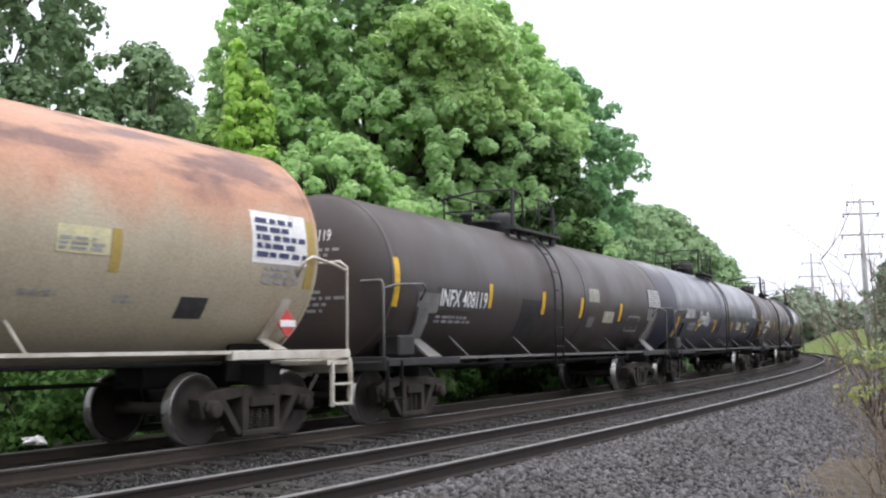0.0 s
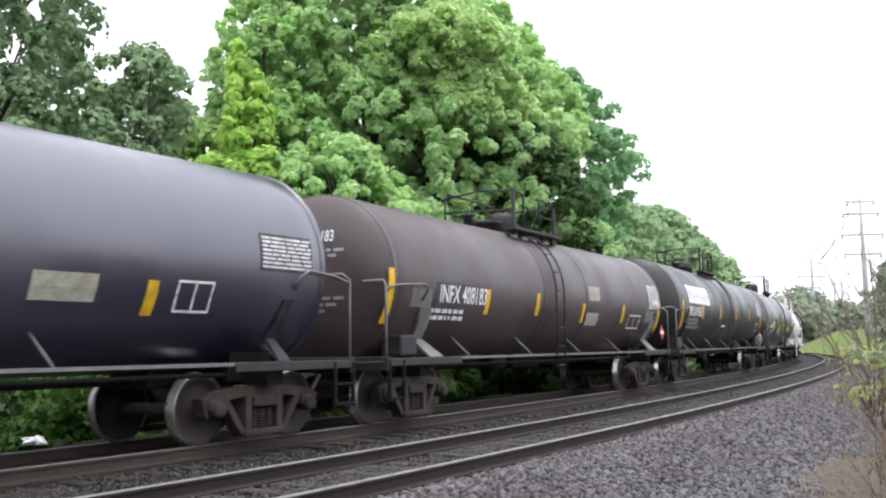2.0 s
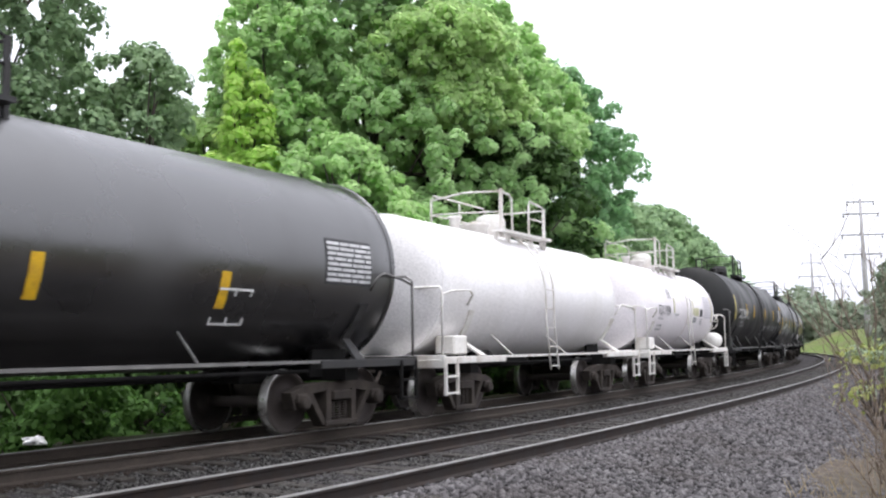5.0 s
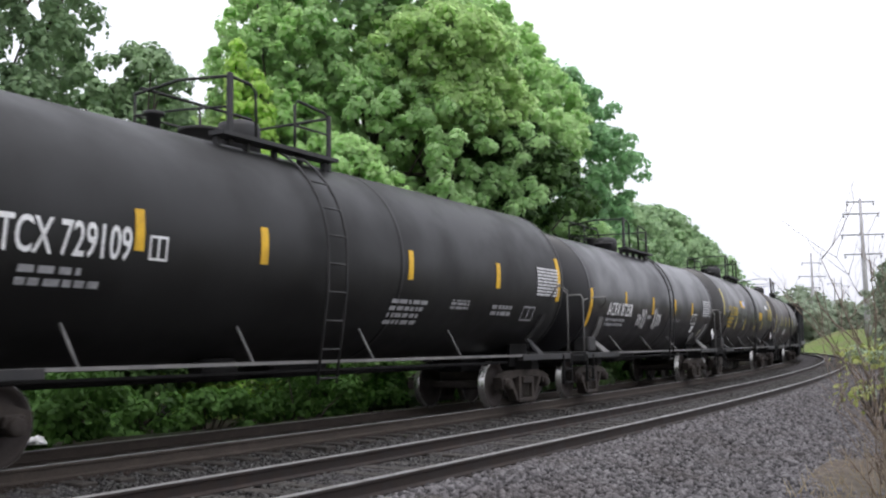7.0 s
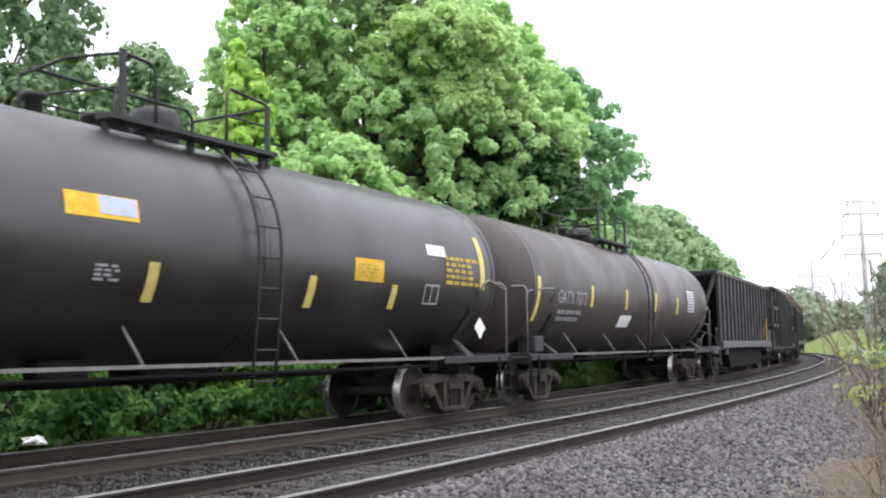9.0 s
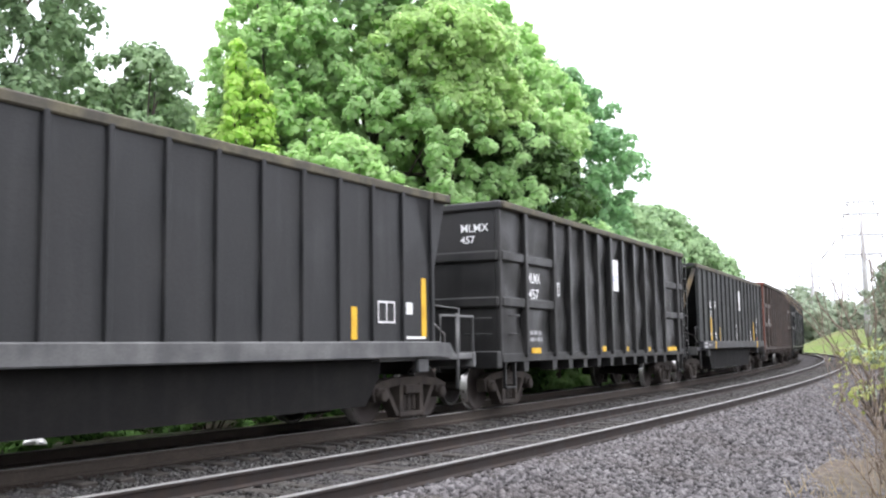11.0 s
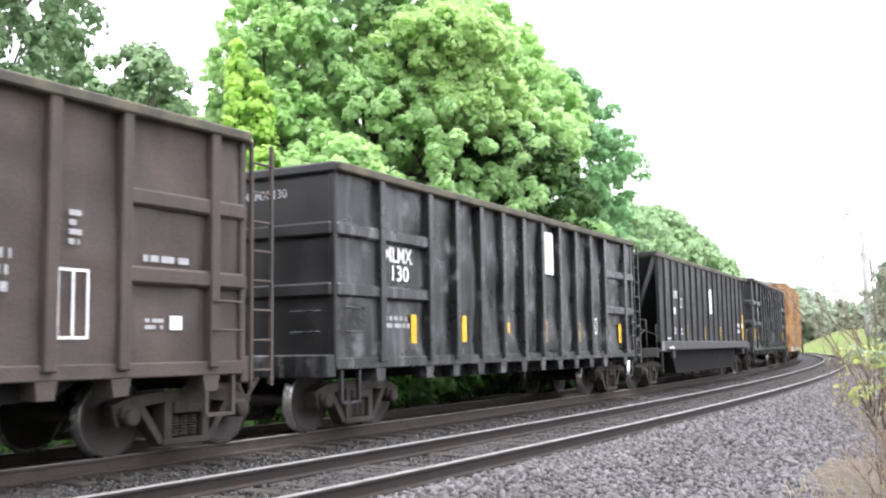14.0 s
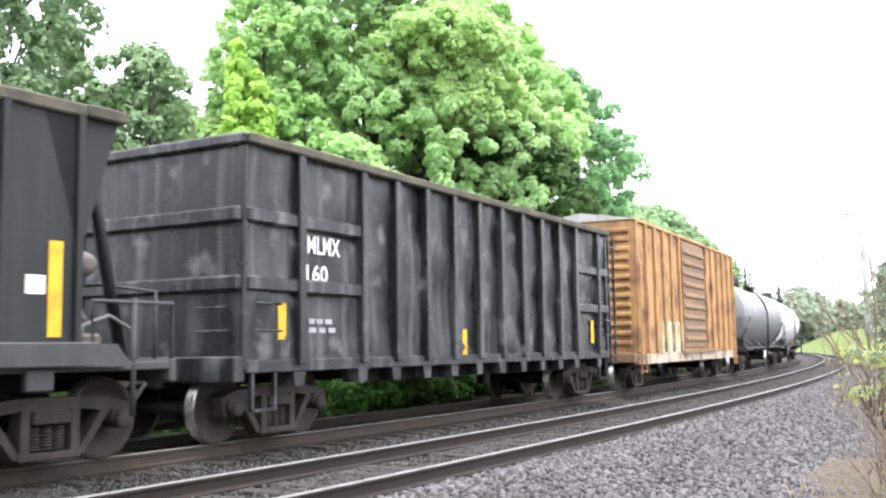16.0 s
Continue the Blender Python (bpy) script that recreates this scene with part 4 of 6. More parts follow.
# ---------------------------------------------------------------- high-sided gondola
def gondola_car(length, paint, end_paint, label, ztop=3.98, zbot=1.05, plan=(-7.05, -5.80, -4.30, 4.60, 5.8, 6.35), trucks=(-5.8, 5.6), ladder=True):
    """plan: front end, first rib, second rib, last rib, end post, rear end."""
    car = tagged(new("gondola_car"), label, "gondola car", "cars of the freight train")
    hl, w = length / 2, 1.46
    xa, first, second, last, post, xb = plan
    xs = [first] + [second + (last - second) * k / 9 for k in range(10)] + [post]
    for sy in (-1, 1):
        # dented side sheet
        bm = bmesh.new()
        nx, nz = 90, 18
        g = []
        for i in range(nx + 1):
            col = []
            for j in range(nz + 1):
                x, z = xa + (xb - xa) * i / nx, zbot + (ztop - 0.08 - zbot) * j / nz
                d = 0.075 * noise.noise((x * 1.3, z * 1.2, sy * 3 + length)) + 0.03 * noise.noise((x * 3.1, z * 3.0, length))
                col.append(bm.verts.new((x, sy * (w + d * (0 if i in (0, nx) else 1)), z)))
            g.append(col)
        for i in range(nx):
            for j in range(nz):
                bm.faces.new((g[i][j], g[i + 1][j], g[i + 1][j + 1], g[i][j + 1])).smooth = True
        part("side_sheet", bm, paint, car)
        for x in xs:
            bm = bmesh.new()
            lo, hi = sorted((sy * (w - 0.03), sy * (w + 0.12)))
            bm_box(bm, x - 0.075, x + 0.075, lo, hi, zbot - 0.05, ztop - 0.1, 0.015)
            v = bm_prism(bm, [(x - 0.16, zbot + 0.02), (x + 0.16, zbot + 0.02), (x + 0.10, 0.72), (x - 0.10, 0.72)], *sorted((sy * (w - 0.25), sy * (w + 0.05))))
            part("rib", bm, paint, car)
        part("top_rail", box(xa - 0.03, xb + 0.03, *sorted((sy * (w - 0.06), sy * (w + 0.15))), ztop - 0.13, ztop, 0.02), RIM, car)
        part("side_sill", box(xa, xb, *sorted((sy * (w - 0.10), sy * (w + 0.06))), zbot - 0.14, zbot + 0.03, 0.015), paint, car)
        part("bottom_tub", bm_plate([(-hl + 3.4, zbot), (hl - 3.4, zbot), (hl - 4.0, 0.70), (-hl + 4.0, 0.70)], sy * (w - 0.22)), UNDER, car)
        for x0, x1 in ((xa, second), (last, xb)):
            for z in (2.06, 2.94):
                part("side_belt", box(x0, x1, *sorted((sy * (w - 0.02), sy * (w + 0.09))), z - 0.10, z + 0.10, 0.03), paint, car)
    for sg in (-1, 1):
        xe = xa if sg < 0 else xb
        part("end_sheet", box(xe - 0.03, xe + 0.03, -w, w, zbot, ztop - 0.05), end_paint if sg < 0 else paint, car)
        for z in (2.06, 2.94):
            part("end_belt", box(min(xe, xe + sg * 0.12), max(xe, xe + sg * 0.12), -w - 0.02, w + 0.02, z - 0.10, z + 0.10, 0.03), end_paint if sg < 0 else paint, car)
        part("end_top_rail", box(min(xe - sg * 0.06, xe + sg * 0.12), max(xe - sg * 0.06, xe + sg * 0.12), -w - 0.1, w + 0.1, ztop - 0.15, ztop + 0.005, 0.03), end_paint if sg < 0 else paint, car)
        part("end_sill", box(min(xe, xe + sg * 0.22), max(xe, xe + sg * 0.22), -1.5, 1.5, 0.80, zbot + 0.08, 0.02), paint, car)
        part("coupler", coupler_bm(sg * hl, sg), TRUCK, car)
        for sy in (-1, 1):
            part("corner_post", box(xe - 0.05, xe + 0.05, *sorted((sy * (w - 0.06), sy * (w + 0.055))), zbot - 0.1, ztop - 0.02, 0.02), end_paint if sg < 0 else paint, car)
            bm = bmesh.new()
            for dx in (0.15, 0.60):
                bm_box(bm, xe - sg * dx - 0.025, xe - sg * dx + 0.025, sy * 1.47 - 0.03, sy * 1.47 + 0.03, 0.42, zbot)
            bm_box(bm, min(xe - sg * 0.15, xe - sg * 0.6), max(xe - sg * 0.15, xe - sg * 0.6), sy * 1.47 - 0.05, sy * 1.47 + 0.05, 0.42, 0.46)
            part("step", bm, paint, car)
            for z in (1.45, 1.8):
                part("grab_iron", tube([(xe - sg * 0.1, sy * (w + 0.14), z), (xe - sg * 0.6, sy * (w + 0.14), z)], 0.016, 5), paint, car)
        build_truck(car, trucks[0 if sg < 0 else 1])
        for z in (1.45, 1.75):
            part("grab_iron", tube([(xe + sg * 0.16, -1.35, z), (xe + sg * 0.16, -0.8, z)], 0.016, 5), paint, car)
    if ladder:
        for dx in (0.14, 0.52):
            part("ladder_rail", box(xb + dx - 0.02, xb + dx + 0.02, -w - 0.07, -w - 0.02, 0.75, ztop - 0.1), paint, car)
        for z in np.arange(0.95, ztop - 0.1, 0.38):
            part("rung", tube([(xb + 0.14, -w - 0.05, z), (xb + 0.52, -w - 0.05, z)], 0.018, 5), paint, car)
    part("floor", box(xa, xb, -w + 0.05, w - 0.05, zbot - 0.02, zbot + 0.05), UNDER, car)
    part("centre_sill", box(-hl + 0.6, hl - 0.6, -0.3, 0.3, 0.72, 1.0, 0.02), UNDER, car)
    part("load", load_bm(xa + 0.05, xb - 0.05, w - 0.08, ztop - 0.10, 0.22), LOAD, car, "heap of dull debris level with the rim")
    return car, ("flat", w + 0.03)


# ---------------------------------------------------------------- boxcar
def box_car(length, paint, dark, label, ztop=4.80, zbot=0.95):
    car = tagged(new("boxcar"), label, "boxcar", "cars of the freight train")
    hl, w = length / 2, 1.46
    xa, xb = -hl + 0.75, hl - 1.85
    mid = (xa + xb) / 2
    part("body", box(xa, xb, -w, w, zbot, ztop - 0.25, 0.02), paint, car)
    for sy in (-1, 1):
        for k in range(15):
            x = xa + 0.08 + (xb - xa - 0.16) * k / 14
            if -1.6 < x - mid < 1.6:
                continue
            part("rib", box(x - 0.08, x + 0.08, *sorted((sy * w, sy * (w + 0.08))), zbot + 0.05, ztop - 0.3, 0.02), paint, car)
        door = part("sliding_door", box(mid - 1.5, mid + 1.5, *sorted((sy * w, sy * (w + 0.06))), zbot + 0.15, ztop - 0.4, 0.02), dark, car, "rusty brown ribbed sliding door")
        for k in range(9):
            z = zbot + 0.35 + k * 0.34
            part("door_rib", box(mid - 1.42, mid + 1.42, *sorted((sy * (w + 0.05), sy * (w + 0.11))), z, z + 0.14, 0.03), dark, door)
        part("door_track", box(mid - 1.8, mid + 3.4, *sorted((sy * w, sy * (w + 0.1))), zbot, zbot + 0.1), dark, car)
        part("side_sill", box(xa, xb, *sorted((sy * (w - 0.1), sy * (w + 0.03))), zbot - 0.25, zbot + 0.012), SCUFFED, car)
        part("eave", box(xa - 0.02, xb + 0.02, *sorted((sy * (w - 0.05), sy * (w + 0.07))), ztop - 0.32, ztop - 0.22, 0.02), paint, car)
    bm = bmesh.new()
    v = [(xa - 0.05, -w - 0.05, ztop - 0.25), (xa - 0.05, 0, ztop), (xa - 0.05, w + 0.05, ztop - 0.25)]
    a = [bm.verts.new(p) for p in v]
    b = [bm.verts.new((xb + 0.05, p[1], p[2])) for p in v]
    bm.faces.new(a), bm.faces.new(b[::-1]), bm.faces.new((a[0], b[0], b[1], a[1])), bm.faces.new((a[1], b[1], b[2], a[2])), bm.faces.new((a[0], a[2], b[2], b[0]))
    bmesh.ops.recalc_face_normals(bm, faces=bm.faces)
    roof = part("roof", bm, GALV, car, "pale galvanised ridged roof")
    for k in range(12):
        x = xa + 0.4 + k * (xb - xa - 0.8) / 11
        bm = bmesh.new()
        for sy in (-1, 1):
            bm_tube(bm, [(x, 0, ztop + 0.0), (x, sy * (w + 0.05), ztop - 0.25)], 0.04, sides=4)
        part("roof_rib", bm, GALV, roof)
    for sg in (-1, 1):
        xe = xa if sg < 0 else xb
        for k in range(13):
            z = zbot + 0.25 + k * 0.25
            part("end_rib", box(min(xe, xe + sg * 0.08), max(xe, xe + sg * 0.08), -w + 0.12, w - 0.12, z, z + 0.13, 0.03), paint, car)
        part("end_sill", box(min(xe, xe + sg * 0.2), max(xe, xe + sg * 0.2), -1.45, 1.45, 0.75, zbot + 0.05, 0.02), dark, car)
        part("coupler", coupler_bm(xe + sg * 0.75, sg), TRUCK, car)
        bm = bmesh.new()
        for dx in (0.1, 0.55):
            bm_box(bm, xe - sg * dx - 0.02, xe - sg * dx + 0.02, -w - 0.11, -w - 0.07, 0.45, ztop - 1.4)
        for z in np.arange(0.5, ztop - 1.4, 0.42):
            bm_box(bm, min(xe - sg * 0.1, xe - sg * 0.55), max(xe - sg * 0.1, xe - sg * 0.55), -w - 0.11, -w - 0.08, z, z + 0.025)
        part("ladder", bm, paint, car)
        build_truck(car, xe - sg * 1.25)
    part("centre_sill", box(xa - 0.15, xb + 0.15, -0.3, 0.3, 0.62, zbot, 0.02), UNDER, car)
    return car, ("flat", w + 0.01)


SCUFFED = grimy("scuffed_pale_sill_paint", (0.46, 0.40, 0.31), (0.22, 0.14, 0.08), 0.75, 0, 1.6, 0.5, 0.62, relief=0.5)
GALV = grimy("galvanised_roof", (0.42, 0.42, 0.41), (0.26, 0.22, 0.18), 0.6, 0.2, 1.2)
P_TAN = tank_paint("cream_tank_paint", (0.47, 0.41, 0.30), (0.37, 0.31, 0.22), 0.5, top=((0.47, 0.245, 0.15), 2.5, 3.1, (0.19, 0.095, 0.075)), spec=0.5)
P_BROWN = tank_paint("dusty_brown_black_paint", (0.030, 0.0215, 0.0195), (0.068, 0.048, 0.044), 0.48)
P_BLUE = tank_paint("blue_black_paint", (0.012, 0.0125, 0.034), (0.026, 0.026, 0.056), 0.34, band=((0.9, 0.22, (0.17, 0.115, 0.075)),), spec=1.0, coat=0.25)
P_BROWN2 = tank_paint("dusty_purple_black_paint", (0.034, 0.0235, 0.0235), (0.074, 0.052, 0.051), 0.46, band=((-1.3, 0.14, (0.03, 0.026, 0.026)),))
P_BLACK = tank_paint("black_tank_paint", (0.0056, 0.0056, 0.0056), (0.0105, 0.0098, 0.0091), 0.38, spec=0.6)
P_GLOSS = tank_paint("glossy_black_paint", (0.0056, 0.0056, 0.0063), (0.0112, 0.0105, 0.0119), 0.3, spec=1.0)
P_WHITE = tank_paint("white_tank_paint", (0.85, 0.81, 0.84), (0.76, 0.71, 0.73), 0.4, band=((0.15, 0.07, (0.36, 0.22, 0.13)),))
P_WHITE2 = tank_paint("white_tank_paint_clean", (0.84, 0.82, 0.83), (0.70, 0.68, 0.66), 0.4)
P_BLACK2 = tank_paint("soft_black_tank_paint", (0.005, 0.005, 0.005), (0.009, 0.009, 0.009), 0.5, spec=0.4, coat=0.0)
P_BLACK3 = tank_paint("worn_black_tank_paint", (0.0075, 0.0072, 0.0086), (0.0143, 0.0130, 0.0148), 0.38, spec=0.62)
P_BLACK4 = tank_paint("warm_black_tank_paint", (0.0108, 0.0083, 0.0075), (0.0175, 0.0146, 0.0141), 0.38, spec=0.78)
P_RUSTBROWN = tank_paint("rust_brown_tank_paint", (0.0287, 0.0210, 0.0182), (0.0539, 0.0406, 0.0336), 0.5, band=((1.6, 0.25, (0.16, 0.10, 0.07)),))
P_GREY = tank_paint("grey_tank_paint", (0.140, 0.140, 0.143), (0.210, 0.203, 0.199), 0.45)
P_HOP = grimy("black_hopper_paint", (0.0095, 0.0102, 0.0115), (0.0335, 0.0335, 0.0347), 0.55, 0, 0.9, relief=0.3)
P_HOP2 = grimy("green_black_hopper_paint", (0.0137, 0.0152, 0.0152), (0.0494, 0.0507, 0.0494), 0.6, 0, 0.9, relief=0.3)
P_GON = grimy("black_gondola_paint", (0.0108, 0.0108, 0.0108), (0.0267, 0.0253, 0.0246), 0.42, 0, 1.1, relief=0.5)
P_GON_DUSTY = grimy("scuffed_black_gondola_paint", (0.011, 0.0115, 0.0125), (0.19, 0.19, 0.195), 0.34, 0, 2.0, 0.58, 0.76, relief=0.8, spec=0.45)
P_GON_BROWN = grimy("brown_gondola_paint", (0.048, 0.037, 0.032), (0.093, 0.071, 0.060), 0.65, 0, 1.0, relief=0.5)
P_GON_RUST = grimy("rust_red_end_paint", (0.176, 0.056, 0.036), (0.104, 0.060, 0.044), 0.65, 0, 1.2, 0.5, 0.85, relief=0.5)
P_ORANGE = grimy("rusty_yellow_boxcar_paint", (0.43, 0.245, 0.095), (0.17, 0.085, 0.055), 0.65, 0, 1.8, 0.45, 0.72, relief=0.5)
P_DOOR = grimy("rusty_door_paint", (0.20, 0.12, 0.07), (0.34, 0.22, 0.12), 0.7, 0, 1.4, relief=0.4)
RIM = grimy("dusty_olive_rim", (0.055, 0.05, 0.04), (0.12, 0.108, 0.075), 0.85, 0, 2.5, 0.4, 0.65)
P_POST = grimy("rust_ochre_post_paint", (0.16, 0.115, 0.06), (0.05, 0.045, 0.04), 0.7, 0, 1.6, 0.4, 0.6)
SILL_PALE = grimy("chalky_grey_sill", (0.069, 0.069, 0.071), (0.143, 0.143, 0.143), 0.7, 0, 1.8, 0.4, 0.65)
SILL_GREY = grimy("dull_grey_sill", (0.042, 0.042, 0.044), (0.084, 0.081, 0.078), 0.7, 0, 1.8)

# front joint of each car at the start, metres along the line
JOINTS = [-15.9, 1.57, 18.0, 35.2, 51.7, 70.4, 87.3, 98.9, 110.5, 127.5, 142.2, 157.9, 174.9, 189.9, 205.2, 220.1, 235.1, 250.8, 266.5, 282.3, 298.2, 314.4, 330.6]
LEN = [b - a for a, b in zip(JOINTS, JOINTS[1:])]
CARS = []


def add_car(made):
    CARS.append(made[0])
    return made


C0, K0 = add_car(tank_car(LEN[0], 1.54, 2.55, P_TAN, CREAM_STEEL, "cream tank car with peach-brown stained top", rear=1.35, sill_z=1.18, placard_x=-1.88, placard=RED))
C1, K1 = add_car(tank_car(LEN[1], 1.42, 2.34, P_BROWN, BLACK_STEEL, "dusty brown-black tank car with white reporting marks", seams=(1.2,), ladder_x=-0.74, plat=-0.35, web=1.0, mark="INFX 408119"))
C2, K2 = add_car(tank_car(LEN[2], 1.45, 2.37, P_BLUE, BLACK_STEEL, "blue-black tank car with white graffiti and rusty centre stain", seams=(-0.6,), ladder_x=-0.18, plat=0.0, mark="GLNX 3611"))
C3, K3 = add_car(tank_car(LEN[3], 1.42, 2.34, P_BROWN2, BLACK_STEEL, "dusty purple-black tank car with dark centre band", seams=(-1.3, 1.2), ladder_x=-0.75, plat=-0.4, web=1.0, mark="INFX 408183", placard_x=-1.2, placard=RED))
C4, K4 = add_car(tank_car(LEN[4], 1.5, 2.41, P_BLACK, BLACK_STEEL, "matt black tank car with large white block emblem", dome="dome", cyl_end=True, ladder_x=-0.26, plat=-0.6, mark="PROX 41838", placard_x=-1.96, placard=RED))
C5, K5 = add_car(tank_car(LEN[5], 1.5, 2.43, P_GLOSS, BLACK_STEEL, "glossy black tank car with white markings", ladder_x=0.11, plat=-0.3, mark="TEIX 23528"))
C6, K6 = add_car(tank_car(LEN[6], 1.32, 2.32, P_WHITE2, WHITE_STEEL, "short white tank car with white railings", rear=1.8))
C7, K7 = add_car(tank_car(LEN[7], 1.32, 2.34, P_WHITE, WHITE_STEEL, "short white tank car with rust-streaked seam and white ladder", rear=1.85, low_ladder=True, cyl_end=True, ladder_x=-0.15, plat=-0.5))
C8, K8 = add_car(tank_car(LEN[8], 1.6, 2.57, P_BLACK2, BLACK_STEEL, "large soft-black tank car with yellow reflector bars", seams=(1.0,), ladder_x=-0.89, plat=-1.1, mark="CTCX 729109"))
C9, K9 = add_car(tank_car(LEN[9], 1.50, 2.44, P_BLACK3, BLACK_STEEL, "worn black tank car with graffiti tags and white marks", dome="dome", seams=(0.7,), ladder_x=0.45, plat=-0.3, web=1.0, mark="ACFX 87258", placard_x=-1.02, placard=WHITE))
C10, K10 = add_car(tank_car(LEN[10], 1.52, 2.5, P_BLACK4, BLACK_STEEL, "warm black tank car with yellow lettering", seams=(0.3,), plat_half=1.5, ladder_x=0.24, plat=-0.3, mark="UTLX 220889", mark_mat=YELTXT, placard=WHITE))
C11, K11 = add_car(tank_car(LEN[11], 1.5, 2.5, P_RUSTBROWN, BLACK_STEEL, "rust-brown tank car with pale reflector strips", dome="dome", seams=(1.0,), ladder_x=0.3, mark="GATX 7073", mark_mat=GREYTXT))
C12, K12 = add_car(hopper_car(LEN[12], P_HOP, SILL_PALE, "black hopper car with chalky pale side sill", ribs=(-5.27, 0.83), ladder=False, rear_bay=1.9, ztop=3.80, trucks=(-5.5, 5.6)))
C13, K13 = add_car(gondola_car(LEN[13], P_GON, P_GON, "black high-sided gondola car with white marks", plan=(-6.82, -5.72, -4.22, 4.17, 5.61, 6.26), trucks=(-5.65, 5.65)))
C14, K14 = add_car(hopper_car(LEN[14], P_HOP2, SILL_GREY, "green-black hopper car with dull grey sill", ribs=(-6.00, 0.822), post=P_POST, ztop=3.82, trucks=(-5.79, 5.45)))
C15, K15 = add_car(gondola_car(LEN[15], P_GON_BROWN, P_GON_RUST, "brown gondola car with rust-red end", plan=(-6.85, -5.75, -4.25, 4.21, 5.56, 6.10), trucks=(-5.6, 5.56)))
C16, K16 = add_car(gondola_car(LEN[16], P_GON_DUSTY, P_GON, "dented scuffed black gondola car", ztop=3.90, plan=(-7.20, -6.04, -4.55, 3.91, 5.38, 6.06), trucks=(-6.03, 5.4)))
C17, K17 = add_car(hopper_car(LEN[17], P_HOP, SILL_GREY, "black hopper car with dull grey sill and railings", ladder=False, rear_bay=1.75, ribs=(-6.60, 0.841), ztop=3.82, front_bay=0.5, trucks=(-6.5, 6.1)))
C18, K18 = add_car(gondola_car(LEN[18], P_GON_DUSTY, P_GON_DUSTY, "scuffed black gondola car with pale scrapes", plan=(-7.0, -5.90, -4.38, 4.12, 5.50, 6.15), trucks=(-5.85, 5.4)))
C19, K19 = add_car(box_car(LEN[19], P_ORANGE, P_DOOR, "rusty yellow-orange boxcar with ribbed door"))
C20, K20 = add_car(tank_car(LEN[20], 1.46, 2.40, P_GREY, BLACK_STEEL, "grey tank car with black fittings"))
C21, K21 = add_car(tank_car(LEN[21], 1.46, 2.40, P_WHITE2, BLACK_STEEL, "pale tank car with dark top fittings"))

brake_wheel(C7, LEN[7] / 2 - 0.72, -0.95, 2.02, WHITE_STEEL)
END_X = {C13: -6.82, C15: -6.85, C16: -7.20}
ORANGE = grimy("orange_primer_patch", (0.55, 0.13, 0.035), (0.42, 0.11, 0.05), 0.6, 0, 2.0)


def end_panel(car, length, y0, y1, z0, z1, material, name="end_patch", label="", lift=0.008):
    x = END_X[car] - 0.03
    return part(name, box(x - lift, x + 0.004, y0, y1, z0, z1), material, car, label)


def end_word(car, length, body, y, z, size, material):
    """Letters on the flat front end, read from ahead."""
    co, polys = letters(body, 1.0)
    x = END_X[car] - 0.046
    me = bpy.data.meshes.new("end_lettering")
    me.from_pydata([(x, y - c[0] * size / 0.69, z + c[1] * size / 0.69) for c in co], [], polys)
    return part_mesh("end_lettering", me, material, car, "painted reporting mark")

LABEL_YELLOW = grimy("pale_yellow_label", (0.66, 0.61, 0.36), (0.55, 0.52, 0.36), 0.6, 0, 6.0)
NAVY = grimy("navy_lettering", (0.03, 0.04, 0.11), (0.08, 0.09, 0.16), 0.6, 0, 6.0)
CREAM_LABEL = grimy("faded_label", (0.40, 0.39, 0.31), (0.28, 0.27, 0.22), 0.7, 0, 6.0)
YELLOW_DULL = grimy("dull_ochre_reflector", (0.42, 0.30, 0.08), (0.32, 0.24, 0.10), 0.6, 0, 5.0)
OLIVE = grimy("pale_olive_label", (0.55, 0.53, 0.34), (0.44, 0.43, 0.28), 0.6, 0, 6.0)
FAINT = grimy("faint_lavender_lettering", (0.56, 0.54, 0.58), (0.48, 0.46, 0.50), 0.6, 0, 6.0)
PALE_GREEN = grimy("pale_green_spray", (0.42, 0.50, 0.36), (0.30, 0.22, 0.10), 0.7, 0, 3.0)


def emblem(car, x0, x1, z0, z1, skin):
    """Six heavy white block shapes in a row."""
    w = (x1 - x0) / 6
    for k in range(6):
        a, b = x0 + k * w + 0.03, x0 + (k + 1) * w - 0.05
        t, h = w * 0.29, z1 - z0
        for p, q, r, s in ((a, a + t, z0, z1), (b - t, b, z0, z1), (a + t, b - t, z1 - h * 0.28, z1), (a + t, b - t, z0, z0 + h * 0.28)):
            panel(car, p, q, r, s, WHITE, skin, "emblem_block", "", 0.012)


panel(C0, 6.08, 7.16, 2.33, 3.01, WHITE, K0, "data_panel", "white data panel with dark blue rows")
small_print(C0, 6.15, 2.39, 0.99, 0.55, NAVY, K0, 5, 1)
panel(C0, 3.17, 3.85, 2.25, 2.54, LABEL_YELLOW, K0, "label_plate", "faded pale yellow label")
small_print(C0, 3.20, 2.27, 0.61, 0.16, GREYTXT, K0, 3, 3)
panel(C0, 3.88, 4.01, 2.07, 2.55, YELLOW_DULL, K0, "reflector_strip")
panel(C0, 7.16, 7.32, 2.03, 2.96, YELLOW_DULL, K0, "reflector_strip")
panel(C0, 5.04, 5.48, 1.60, 1.85, BLACKTXT, K0, "stencil_panel")
small_print(C0, 2.85, 1.79, 0.55, 0.08, GREYTXT, K0, 2, 7)
small_print(C0, 4.04, 1.74, 0.32, 0.11, GREYTXT, K0, 2, 8)
small_print(C0, 6.32, 2.06, 0.80, 0.26, GREYTXT, K0, 3, 9)
panel(C1, -5.87, -3.87, 1.86, 2.24, BLACKTXT, K1, "number_panel")
